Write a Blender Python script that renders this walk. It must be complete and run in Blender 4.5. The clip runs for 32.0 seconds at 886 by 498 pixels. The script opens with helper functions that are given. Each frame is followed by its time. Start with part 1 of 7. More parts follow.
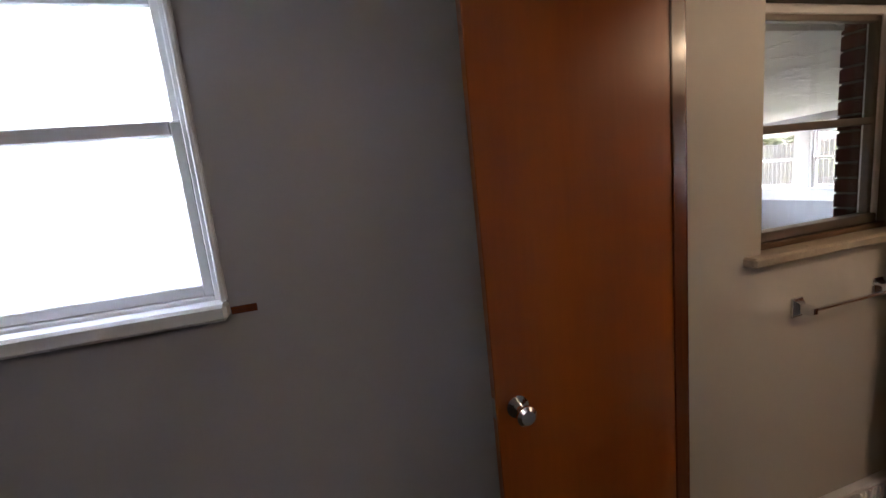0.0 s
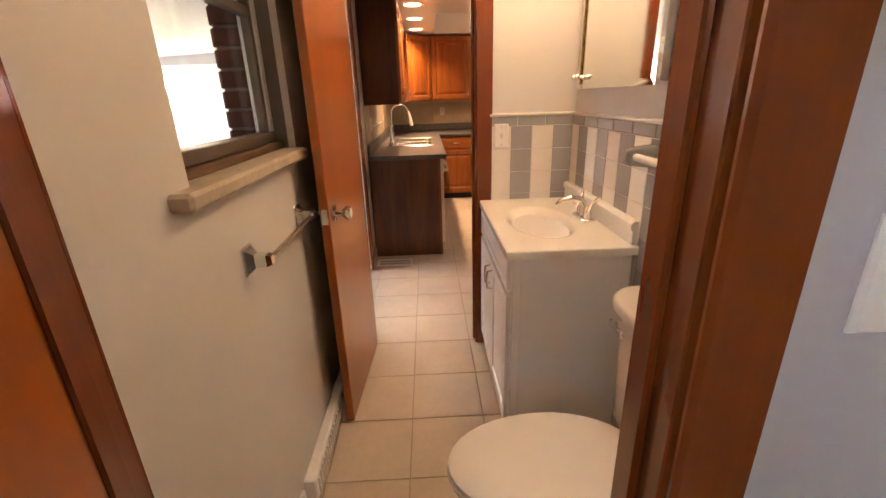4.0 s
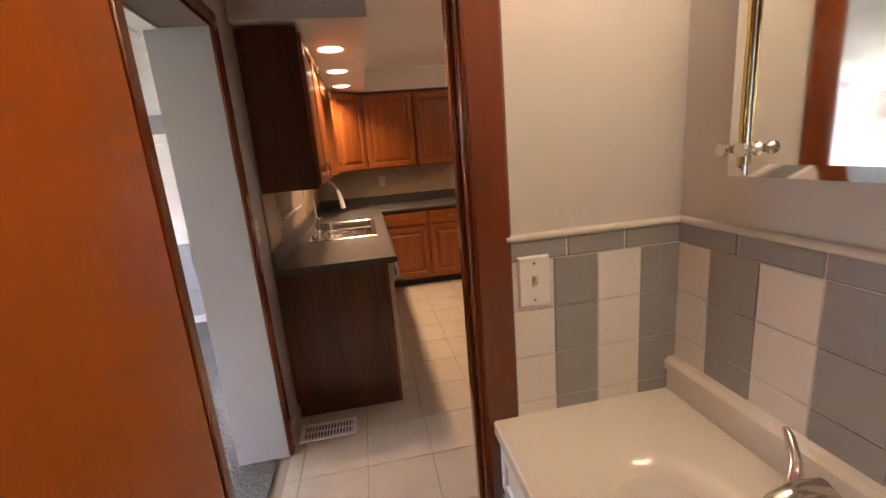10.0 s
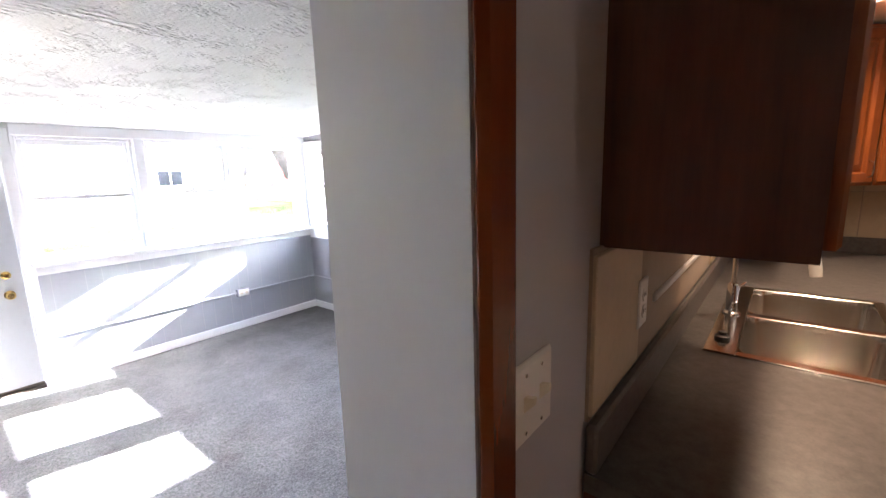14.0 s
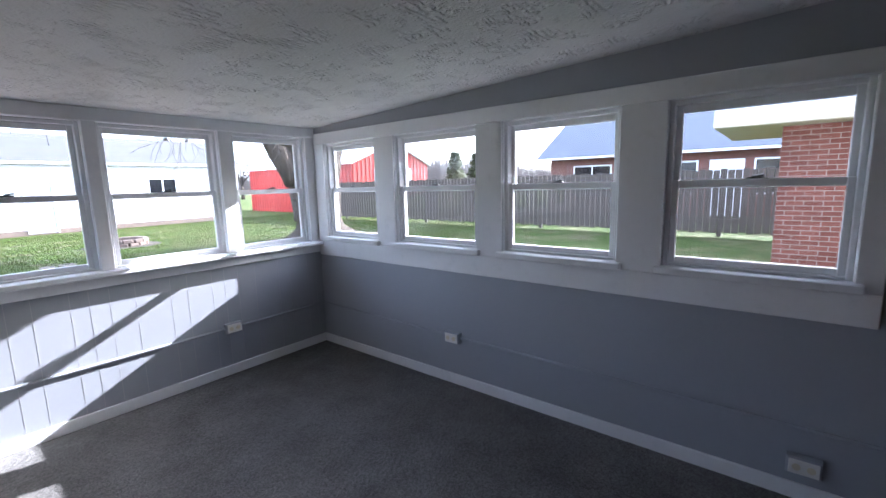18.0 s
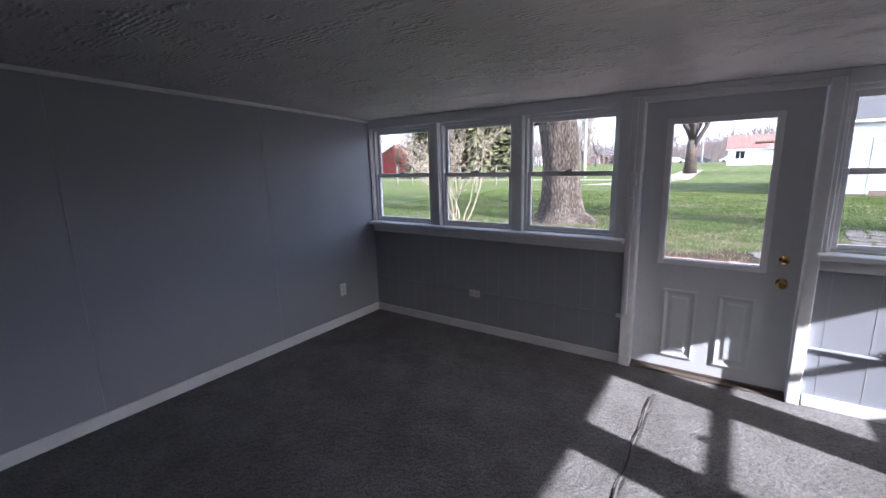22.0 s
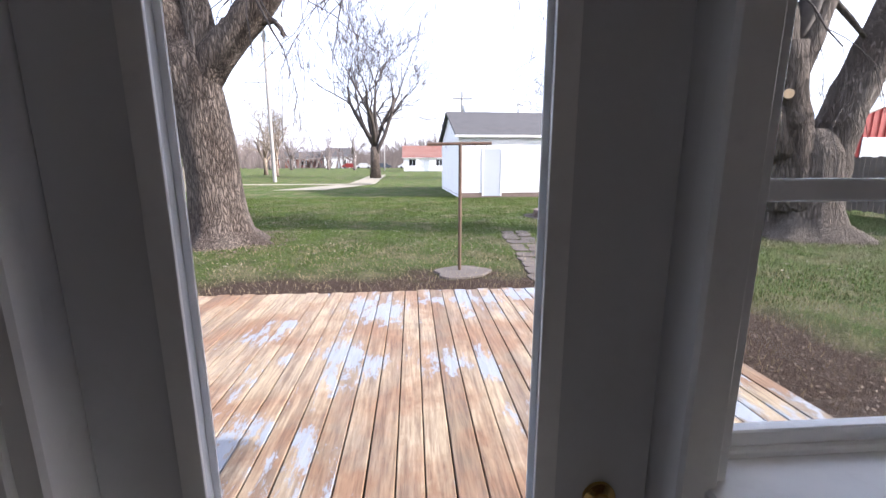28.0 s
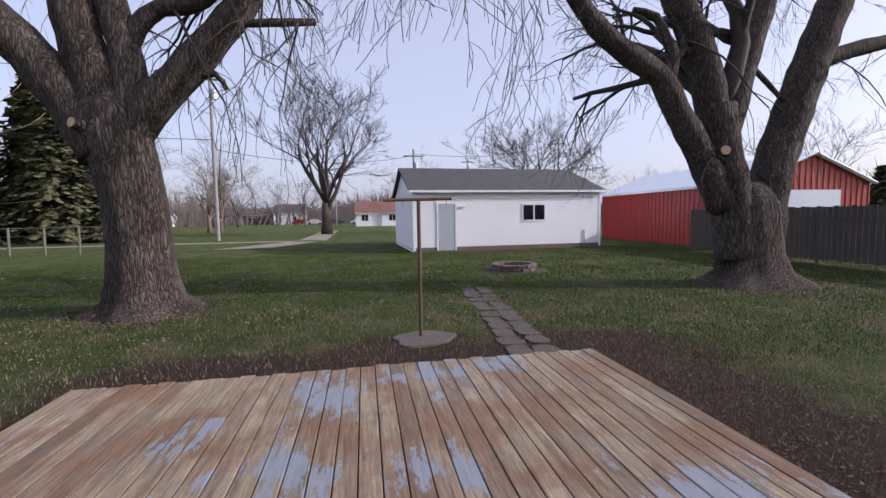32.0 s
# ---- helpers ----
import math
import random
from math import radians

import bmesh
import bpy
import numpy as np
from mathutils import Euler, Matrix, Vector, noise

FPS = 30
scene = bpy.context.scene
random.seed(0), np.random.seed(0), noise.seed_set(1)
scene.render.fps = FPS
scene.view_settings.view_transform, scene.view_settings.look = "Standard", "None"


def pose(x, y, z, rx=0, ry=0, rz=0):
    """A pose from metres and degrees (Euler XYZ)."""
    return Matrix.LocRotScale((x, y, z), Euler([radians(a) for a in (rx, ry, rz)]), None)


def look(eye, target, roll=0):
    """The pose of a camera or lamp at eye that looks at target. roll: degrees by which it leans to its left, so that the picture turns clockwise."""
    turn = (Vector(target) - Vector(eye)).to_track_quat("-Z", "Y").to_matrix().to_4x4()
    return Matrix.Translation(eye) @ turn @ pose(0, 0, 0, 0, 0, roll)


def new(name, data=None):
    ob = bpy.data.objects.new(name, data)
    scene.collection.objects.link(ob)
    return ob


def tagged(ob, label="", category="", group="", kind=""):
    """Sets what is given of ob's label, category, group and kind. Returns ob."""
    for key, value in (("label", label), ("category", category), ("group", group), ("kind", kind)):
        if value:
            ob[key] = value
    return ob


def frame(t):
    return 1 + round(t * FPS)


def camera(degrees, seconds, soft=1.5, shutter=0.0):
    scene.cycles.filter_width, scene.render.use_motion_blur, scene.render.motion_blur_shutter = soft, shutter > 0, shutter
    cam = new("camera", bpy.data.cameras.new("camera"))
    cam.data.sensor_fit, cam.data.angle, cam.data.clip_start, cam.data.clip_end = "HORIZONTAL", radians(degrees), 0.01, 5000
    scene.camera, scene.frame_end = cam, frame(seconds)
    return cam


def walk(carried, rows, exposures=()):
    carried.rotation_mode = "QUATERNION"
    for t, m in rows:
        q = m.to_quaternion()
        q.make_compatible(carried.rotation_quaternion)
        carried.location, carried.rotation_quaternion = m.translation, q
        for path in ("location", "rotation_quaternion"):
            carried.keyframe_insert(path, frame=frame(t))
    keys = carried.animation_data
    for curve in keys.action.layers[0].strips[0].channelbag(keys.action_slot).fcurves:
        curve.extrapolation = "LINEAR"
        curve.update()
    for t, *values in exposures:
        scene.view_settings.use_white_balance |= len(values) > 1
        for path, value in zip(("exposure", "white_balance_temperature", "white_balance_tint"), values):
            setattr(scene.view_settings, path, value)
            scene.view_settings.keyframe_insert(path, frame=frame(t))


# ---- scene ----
# ---------------------------------------------------------------- camera and walk
cam = camera(92.6, 32.0)
PATH = [
    (0, (-0.165, -0.147, 1.617), (0.385, 1.748, 1.29), -6.0),
    (0.5, (-0.099, 0.095, 1.565), (0.851, 1.814, 1.189), -6.2),
    (1, (-0.016, 0.22, 1.517), (1.473, 1.501, 1.142), -4.8),
    (1.5, (0.135, 0.331, 1.496), (1.866, 1.271, 1.147), -3.6),
    (2, (0.24, 0.452, 1.464), (2.16, 0.833, 1.055), -4.6),
    (2.5, (0.301, 0.477, 1.426), (2.227, 0.578, 0.897), -3.9),
    (4.5, (0.612, 0.477, 1.378), (2.492, 0.425, 0.696), -1.6),
    (5, (0.802, 0.428, 1.362), (2.663, 0.429, 0.631), 0.9),
    (5.5, (0.905, 0.4, 1.334), (2.702, 0.059, 0.526), 2.1),
    (6, (0.978, 0.37, 1.307), (2.517, -0.555, 0.425), 0.7),
    (6.5, (0.999, 0.324, 1.302), (2.362, -0.814, 0.381), 2.6),
    (7, (1.035, 0.303, 1.332), (2.403, -0.879, 0.475), 0.5),
    (7.5, (1.087, 0.31, 1.394), (2.552, -0.882, 0.738), -0.5),
    (8, (1.178, 0.345, 1.44), (2.697, -0.811, 0.842), -2.3),
    (8.5, (1.345, 0.371, 1.473), (3.068, -0.543, 1.035), -4.3),
    (9, (1.515, 0.352, 1.474), (3.323, -0.445, 1.162), 0.1),
    (9.5, (1.666, 0.397, 1.478), (3.559, -0.125, 1.099), -2.9),
    (10, (1.803, 0.441, 1.489), (3.725, 0.12, 1.039), -4.8),
    (10.5, (2.028, 0.427, 1.471), (3.986, 0.395, 1.063), -1.9),
    (11, (2.236, 0.419, 1.467), (4.189, 0.576, 1.065), 0.3),
    (11.5, (2.387, 0.445, 1.464), (4.338, 0.605, 1.055), 0.3),
    (12, (2.56, 0.488, 1.465), (4.515, 0.482, 1.041), 0.8),
    (12.5, (2.829, 0.513, 1.469), (4.776, 0.761, 1.082), -2.1),
    (13, (3.011, 0.556, 1.46), (4.908, 1.09, 1.12), -3.9),
    (13.5, (3.205, 0.63, 1.485), (5.02, 1.375, 1.115), -2.3),
    (14, (3.49, 0.745, 1.483), (5.018, 1.986, 1.127), -1.7),
    (14.5, (3.589, 0.808, 1.488), (4.72, 2.419, 1.131), 0.2),
    (16.5, (3.63, 1.366, 1.375), (4.767, 2.927, 0.855), -1.0),
    (17, (3.723, 1.507, 1.371), (5.405, 2.494, 0.929), -3.4),
    (17.2, (3.75, 1.53, 1.371), (5.506, 2.385, 0.94), -3.2),
    (17.5, (3.844, 1.57, 1.4), (5.583, 2.49, 1.042), -4.7),
    (18, (3.984, 1.691, 1.407), (5.528, 2.925, 1.101), -1.5),
    (18.5, (3.988, 1.786, 1.457), (5.284, 3.263, 1.084), -2.4),
    (19, (3.944, 1.814, 1.466), (4.828, 3.565, 1.073), -2.2),
    (19.5, (3.854, 1.864, 1.456), (4.329, 3.772, 1.092), -1.5),
    (20, (3.764, 1.884, 1.43), (3.895, 3.852, 1.098), -2.1),
    (20.5, (3.76, 1.893, 1.475), (3.583, 3.847, 1.085), -1.2),
    (21, (3.673, 1.877, 1.458), (3.254, 3.795, 1.077), -0.7),
    (21.5, (3.568, 1.809, 1.473), (2.814, 3.621, 1.09), -1.2),
    (22, (3.532, 1.803, 1.482), (2.416, 3.415, 1.084), -1.6),
    (22.5, (3.466, 1.772, 1.501), (2.149, 3.215, 1.073), -1.5),
    (23, (3.455, 1.76, 1.44), (2.084, 3.151, 1.008), -0.8),
    (23.5, (3.403, 1.784, 1.445), (2.142, 3.271, 0.999), -0.4),
    (24, (3.438, 1.829, 1.409), (2.516, 3.556, 1.002), -0.7),
    (24.5, (3.526, 1.937, 1.402), (3.104, 3.805, 0.824), -0.4),
    (25, (3.669, 2.211, 1.44), (3.534, 4.128, 0.886), 1.4),
    (25.5, (3.709, 2.529, 1.462), (3.765, 4.465, 0.964), 0.4),
    (26, (3.717, 2.884, 1.511), (3.828, 4.824, 1.039), -0.6),
    (26.5, (3.718, 3.28, 1.461), (3.854, 5.238, 1.075), 1.0),
    (28.5, (3.459, 4.632, 1.42), (3.625, 6.582, 1.01), -1.0),
    (29, (3.478, 4.829, 1.42), (3.908, 6.740, 1.016), -0.1),
    (29.5, (3.48, 4.862, 1.43), (3.956, 6.778, 1.108), 0.1),
    (30, (3.48, 4.867, 1.44), (3.983, 6.792, 1.232), -1.1),
    (30.5, (3.48, 4.867, 1.45), (3.97, 6.799, 1.286), -0.4),
    (31, (3.48, 4.862, 1.45), (3.903, 6.812, 1.315), -0.3),
    (31.5, (3.48, 4.864, 1.45), (3.861, 6.823, 1.324), -0.5),
    (32, (3.48, 4.866, 1.45), (3.841, 6.827, 1.297), -0.9),
]
EXPOSURES = [
    (0.0, 5.3, 6200, 15), (1.0, 6.2, 8000, 24), (2.0, 6.7, 9900, 30), (4.5, 6.65, 7000, 18), (7.0, 6.55, 6600, 17),
    (8.0, 6.3, 6500, 16), (9.0, 6.05, 6800, 15), (10.0, 6.02, 6500, 17), (12.0, 6.4, 5800, 18), (13.0, 6.45, 5700, 16), (13.5, 6.2, 5700, 14), (14.0, 5.85, 5650, 14),
    (14.5, 4.8, 5600, 14), (16.5, 3.1, 5300, 14), (17.2, 2.75, 5300, 14), (18.2, 3.35, 5400, 14), (19.0, 3.3, 5400, 14), (20.0, 2.85, 5400, 14), (22.0, 2.6, 5500, 18), (23.0, 3.05, 5500, 18),
    (24.0, 3.6, 5600, 18), (25.0, 3.5, 5600, 18), (26.0, 2.65, 5700, 18), (26.5, 2.55, 5700, 18), (28.5, 1.62, 6000, 18), (30.0, 0.82, 5800, 20),
    (32.0, 0.3, 5900, 22)]
walk(cam, [(t, look(eye, target, roll)) for t, eye, target, roll in PATH], EXPOSURES)

# ---------------------------------------------------------------- world, sun, lamps
SUN_WAY = Vector((-1.984, 0.474, -1.0)).normalized()
world = bpy.data.worlds.new("world")
scene.world = world
world.use_nodes = True
wn = world.node_tree.nodes
sky = wn.new("ShaderNodeTexSky")
sky.sky_type, sky.sun_disc = "NISHITA", False
sky.sun_elevation = math.asin(-SUN_WAY.z)
sky.sun_rotation = math.atan2(-SUN_WAY.x, -SUN_WAY.y)
sky.air_density, sky.dust_density, sky.ozone_density = 1.0, 4.0, 1.5
wn["Background"].inputs["Strength"].default_value = 0.13
veil = wn.new("ShaderNodeMix")      # thin high cloud
veil.data_type = "RGBA"
veil.inputs["Factor"].default_value = 0.40
veil.inputs["B"].default_value = (7.4, 7.4, 7.9, 1.0)
world.node_tree.links.new(sky.outputs["Color"], veil.inputs["A"])
world.node_tree.links.new(veil.outputs["Result"], wn["Background"].inputs["Color"])

sun = new("sun", bpy.data.lights.new("sun", "SUN"))
sun.data.energy, sun.data.angle, sun.data.color = 3.3, radians(0.55), (1.0, 0.93, 0.83)
sun.matrix_world = look((20, -5, 12), Vector((20, -5, 12)) + SUN_WAY)


def lamp(name, kind, x, y, z, watts, colour, size=0.05, target=None, spot=None):
    ob = new(name, bpy.data.lights.new(name, kind))
    ob.data.energy, ob.data.color = watts, colour
    if kind == "AREA":
        ob.data.shape, ob.data.size = "DISK", size
    else:
        ob.data.shadow_soft_size = size
    if spot:
        ob.data.spot_size, ob.data.spot_blend = radians(spot), 0.6
    ob.matrix_world = look((x, y, z), target or (x, y + 1e-4, z - 1))
    return ob


WARM = (1.0, 0.72, 0.46)
KWARM = (1.0, 0.66, 0.38)
for lx in (4.82, 5.545, 6.28):
    can = lamp("soffit_lamp", "AREA", lx, 0.56, 2.172, 0.16, KWARM, 0.15)
    can.data.spread = radians(125)
for lx in (1.93, 2.05, 2.17, 2.29):
    lamp("vanity_lamp", "POINT", lx, -0.10, 2.20, 0.050, WARM, 0.035)
lamp("hood_lamp", "AREA", 6.78, -1.12, 1.50, 0.008, KWARM, 0.07)
lamp("kitchen_lamp", "POINT", 5.1, -1.3, 2.12, 0.105, (1.0, 0.70, 0.43), 0.09)
lamp("bedroom_lamp", "POINT", -0.55, -0.75, 2.16, 0.066, (1.0, 0.62, 0.33), 0.07)
lamp("porch_lamp", "POINT", 3.47, 3.03, 1.85, 0.35, (1.0, 0.85, 0.66), 0.09)

# ---------------------------------------------------------------- materials
MATS = {}


def node_mat(name):
    m = bpy.data.materials.new(name)
    m.use_nodes = True
    return m, m.node_tree.nodes, m.node_tree.links, m.node_tree.nodes["Principled BSDF"]


def coords(nodes, links, scale, jitter=True):
    """Object coordinates in metres, shifted by each object's random number, then scaled."""
    tc = nodes.new("ShaderNodeTexCoord")
    mp = nodes.new("ShaderNodeMapping")
    mp.inputs["Scale"].default_value = scale
    if jitter:
        info = nodes.new("ShaderNodeObjectInfo")
        mul = nodes.new("ShaderNodeVectorMath")
        mul.operation = "MULTIPLY_ADD"
        mul.inputs[1].default_value = (37.0, 53.0, 71.0)
        comb = nodes.new("ShaderNodeCombineXYZ")
        for i in range(3):
            links.new(info.outputs["Random"], comb.inputs[i])
        links.new(comb.outputs[0], mul.inputs[0])
        links.new(tc.outputs["Object"], mul.inputs[2])
        links.new(mul.outputs[0], mp.inputs["Vector"])
    else:
        links.new(tc.outputs["Object"], mp.inputs["Vector"])
    return mp.outputs[0]


def noise_tex(nodes, links, vec, scale, detail=4.0, rough=0.55):
    n = nodes.new("ShaderNodeTexNoise")
    n.inputs["Scale"].default_value, n.inputs["Detail"].default_value, n.inputs["Roughness"].default_value = scale, detail, rough
    links.new(vec, n.inputs["Vector"])
    return n.outputs["Fac"]


def ramp(nodes, links, fac, stops):
    r = nodes.new("ShaderNodeValToRGB")
    while len(r.color_ramp.elements) < len(stops):
        r.color_ramp.elements.new(0.5)
    for el, (pos, col) in zip(r.color_ramp.elements, stops):
        el.position, el.color = pos, (*col, 1.0)
    links.new(fac, r.inputs["Fac"])
    return r.outputs["Color"]


def mixc(nodes, links, fac, a, b, mode="MIX"):
    m = nodes.new("ShaderNodeMix")
    m.data_type, m.blend_type = "RGBA", mode
    for sock, v in ((m.inputs["Factor"], fac), (m.inputs["A"], a), (m.inputs["B"], b)):
        if isinstance(v, (int, float)):
            sock.default_value = v
        elif isinstance(v, tuple):
            sock.default_value = (*v, 1.0)
        else:
            links.new(v, sock)
    return m.outputs["Result"]


def bumped(nodes, links, bsdf, height, strength, dist=0.01):
    b = nodes.new("ShaderNodeBump")
    b.inputs["Strength"].default_value, b.inputs["Distance"].default_value = strength, dist
    links.new(height, b.inputs["Height"])
    links.new(b.outputs["Normal"], bsdf.inputs["Normal"])


def shade(col, k):
    return tuple(min(1.0, c * k) for c in col)


def plain(name, col, rough=0.5, metal=0.0, var=0.10, big=1.3, small=45.0, bump=0.12, dist=0.002, coat=0.0, dirt=0.0, island=False):
    """A painted, glazed or metal surface: stains at one scale, grain at another."""
    m, nodes, links, bsdf = node_mat(name)
    vec = coords(nodes, links, (1, 1, 1))
    c1 = ramp(nodes, links, noise_tex(nodes, links, vec, big, 5.0), [(0.3, shade(col, 1 - var)), (0.72, shade(col, 1 + var * 0.6))])
    c2 = mixc(nodes, links, 0.35, c1, ramp(nodes, links, noise_tex(nodes, links, vec, small, 3.0), [(0.25, shade(col, 1 - var)), (0.8, shade(col, 1 + var * 0.6))]))
    if dirt:
        spots = ramp(nodes, links, noise_tex(nodes, links, vec, big * 5, 8.0, 0.7), [(0.55, (0, 0, 0)), (0.75, (1, 1, 1))])
        c2 = mixc(nodes, links, spots, c2, shade(col, 1 - dirt))
    if island:
        geo = nodes.new("ShaderNodeNewGeometry")
        c2 = mixc(nodes, links, 1.0, c2, ramp(nodes, links, geo.outputs["Random Per Island"], [(0.0, (0.72, 0.72, 0.72)), (1.0, (1.0, 1.0, 1.0))]), "MULTIPLY")
    links.new(c2, bsdf.inputs["Base Color"])
    bsdf.inputs["Metallic"].default_value = metal
    rr = nodes.new("ShaderNodeMapRange")
    rr.inputs["To Min"].default_value, rr.inputs["To Max"].default_value = max(0.02, rough - 0.07), min(1.0, rough + 0.08)
    links.new(noise_tex(nodes, links, vec, big * 3, 4.0), rr.inputs["Value"])
    links.new(rr.outputs[0], bsdf.inputs["Roughness"])
    bsdf.inputs["Coat Weight"].default_value = coat
    bsdf.inputs["Coat Roughness"].default_value = 0.08
    if bump:
        bumped(nodes, links, bsdf, noise_tex(nodes, links, vec, small * 2.5, 4.0), bump, dist)
    MATS[name] = m
    return m


def wood(name, dark, light, grain="z", rough=0.32, coat=0.25, ring=9.0, fine=90.0, bump=0.15, spread=1.0, pore=0.45):
    """Timber with long grain along one axis: broad figure, fine pores, a slightly glossy finish."""
    m, nodes, links, bsdf = node_mat(name)
    k = {"x": (0.08, 1, 1), "y": (1, 0.08, 1), "z": (1, 1, 0.08)}[grain]
    vec = coords(nodes, links, k)
    fig = noise_tex(nodes, links, vec, ring, 3.0, 0.5)
    wv = nodes.new("ShaderNodeMath")
    wv.operation = "PINGPONG"
    sc = nodes.new("ShaderNodeMath")
    sc.operation = "MULTIPLY"
    sc.inputs[1].default_value = 9.0 * spread
    links.new(fig, sc.inputs[0])
    links.new(sc.outputs[0], wv.inputs[0])
    wv.inputs[1].default_value = 1.0
    pores = noise_tex(nodes, links, vec, fine, 5.0, 0.65)
    base = ramp(nodes, links, wv.outputs[0], [(0.05, dark), (0.45, tuple((a + b) / 2 for a, b in zip(dark, light))), (0.95, light)])
    col = mixc(nodes, links, pore, base, ramp(nodes, links, pores, [(0.3, shade(dark, 0.75)), (0.7, shade(light, 1.1))]))
    info = nodes.new("ShaderNodeObjectInfo")
    col = mixc(nodes, links, 1.0, col, ramp(nodes, links, info.outputs["Random"], [(0.0, (0.82, 0.82, 0.82)), (1.0, (1, 1, 1))]), "MULTIPLY")
    links.new(col, bsdf.inputs["Base Color"])
    bsdf.inputs["Roughness"].default_value = rough
    bsdf.inputs["Coat Weight"].default_value, bsdf.inputs["Coat Roughness"].default_value = coat, 0.12
    bumped(nodes, links, bsdf, pores, bump, 0.0015)
    MATS[name] = m
    return m


def glass_mat(name, tint=(1, 1, 1), gloss=1.0, rough=0.0):
    m = bpy.data.materials.new(name)
    m.use_nodes = True
    nodes, links = m.node_tree.nodes, m.node_tree.links
    nodes.remove(nodes["Principled BSDF"])
    tr, gl, mix, fr, pw, ml = (nodes.new(k) for k in ("ShaderNodeBsdfTransparent", "ShaderNodeBsdfGlossy", "ShaderNodeMixShader", "ShaderNodeLayerWeight", "ShaderNodeMath", "ShaderNodeMath"))
    tr.inputs["Color"].default_value = (*tint, 1)
    gl.inputs["Roughness"].default_value = rough
    fr.inputs["Blend"].default_value = 0.5
    pw.operation = "POWER"
    pw.inputs[1].default_value = 4.5
    links.new(fr.outputs["Facing"], pw.inputs[0])
    ml.operation = "MULTIPLY_ADD"
    ml.inputs[1].default_value, ml.inputs[2].default_value = 0.7 * gloss, 0.03 * gloss
    links.new(pw.outputs[0], ml.inputs[0])
    links.new(ml.outputs[0], mix.inputs[0])
    links.new(tr.outputs[0], mix.inputs[1])
    links.new(gl.outputs[0], mix.inputs[2])
    links.new(mix.outputs[0], nodes["Material Output"].inputs["Surface"])
    MATS[name] = m
    return m


def frosted(name):
    """Obscured glass that glows with the daylight behind it."""
    m = bpy.data.materials.new(name)
    m.use_nodes = True
    nodes, links = m.node_tree.nodes, m.node_tree.links
    nodes.remove(nodes["Principled BSDF"])
    tr, tl, mix = (nodes.new(k) for k in ("ShaderNodeBsdfTransparent", "ShaderNodeBsdfTranslucent", "ShaderNodeMixShader"))
    tl.inputs["Color"].default_value = (0.92, 0.93, 0.95, 1)
    mix.inputs[0].default_value = 0.80
    links.new(tr.outputs[0], mix.inputs[1])
    links.new(tl.outputs[0], mix.inputs[2])
    links.new(mix.outputs[0], nodes["Material Output"].inputs["Surface"])
    MATS[name] = m
    return m


def glow(name, col, strength):
    m, nodes, links, bsdf = node_mat(name)
    bsdf.inputs["Base Color"].default_value = (0.9, 0.88, 0.84, 1)
    bsdf.inputs["Emission Color"].default_value = (*col, 1)
    bsdf.inputs["Emission Strength"].default_value = strength
    MATS[name] = m
    return m


wall_grey = plain("wall_grey", (0.44, 0.44, 0.475), 0.55, var=0.05, big=0.8, small=60, bump=0.25, dist=0.001)
wall_sun = plain("wall_sun", (0.335, 0.352, 0.395), 0.5, var=0.05, big=0.9, small=50, bump=0.2, dist=0.001)
wall_bath = plain("wall_bath", (0.60, 0.58, 0.55), 0.45, var=0.04, big=1.2, small=60, bump=0.25, dist=0.001)
wall_kitchen = plain("wall_kitchen", (0.50, 0.49, 0.49), 0.5, var=0.05, bump=0.2, dist=0.001)
white_paint = plain("white_paint", (0.80, 0.81, 0.83), 0.35, var=0.05, big=2.0, small=30, bump=0.15, dist=0.0015, dirt=0.12)
ceiling_white = plain("ceiling_white", (0.78, 0.77, 0.75), 0.7, var=0.04, bump=0.2)
# lighter copy of wall_sun: daylight on the opening's jamb, put into the colour
jamb_lit = plain("jamb_lit", (0.56, 0.57, 0.60), 0.5, var=0.04, bump=0.1)
vinyl_white = plain("vinyl_white", (0.82, 0.83, 0.85), 0.3, var=0.04, big=3.0, dirt=0.10)
door_grey = plain("door_grey", (0.62, 0.64, 0.68), 0.4, var=0.04, big=1.5, dirt=0.08)
tile_white = plain("tile_white", (0.78, 0.75, 0.70), 0.10, var=0.05, big=3.0, bump=0.05, coat=0.4)
tile_grey = plain("tile_grey", (0.33, 0.33, 0.333), 0.12, var=0.05, big=4.0, bump=0.05, coat=0.4)
grout_white = plain("grout_white", (0.66, 0.63, 0.58), 0.8, var=0.12)
floor_tile = plain("floor_tile", (0.56, 0.48, 0.39), 0.42, var=0.14, big=5.0, small=30, bump=0.08, coat=0.0, dirt=0.12)
grout_floor = plain("grout_floor", (0.37, 0.30, 0.235), 0.85, var=0.15)
back_tile = plain("back_tile", (0.54, 0.43, 0.29), 0.35, var=0.14, big=6.0, small=40, bump=0.15, dirt=0.15)
porcelain = plain("porcelain", (0.80, 0.76, 0.71), 0.07, var=0.02, bump=0.0, coat=0.6)
cultured = plain("cultured", (0.80, 0.77, 0.70), 0.12, var=0.03, big=2.0, bump=0.0, coat=0.4)
vanity_paint = plain("vanity_paint", (0.72, 0.71, 0.70), 0.32, var=0.03, bump=0.06)
chrome = plain("chrome", (0.82, 0.82, 0.83), 0.08, 1.0, var=0.04, bump=0.0)
nickel = plain("nickel", (0.78, 0.75, 0.70), 0.16, 1.0, var=0.06, bump=0.02)
steel = plain("steel", (0.58, 0.56, 0.54), 0.30, 0.95, var=0.08, big=9.0, small=120, bump=0.04)
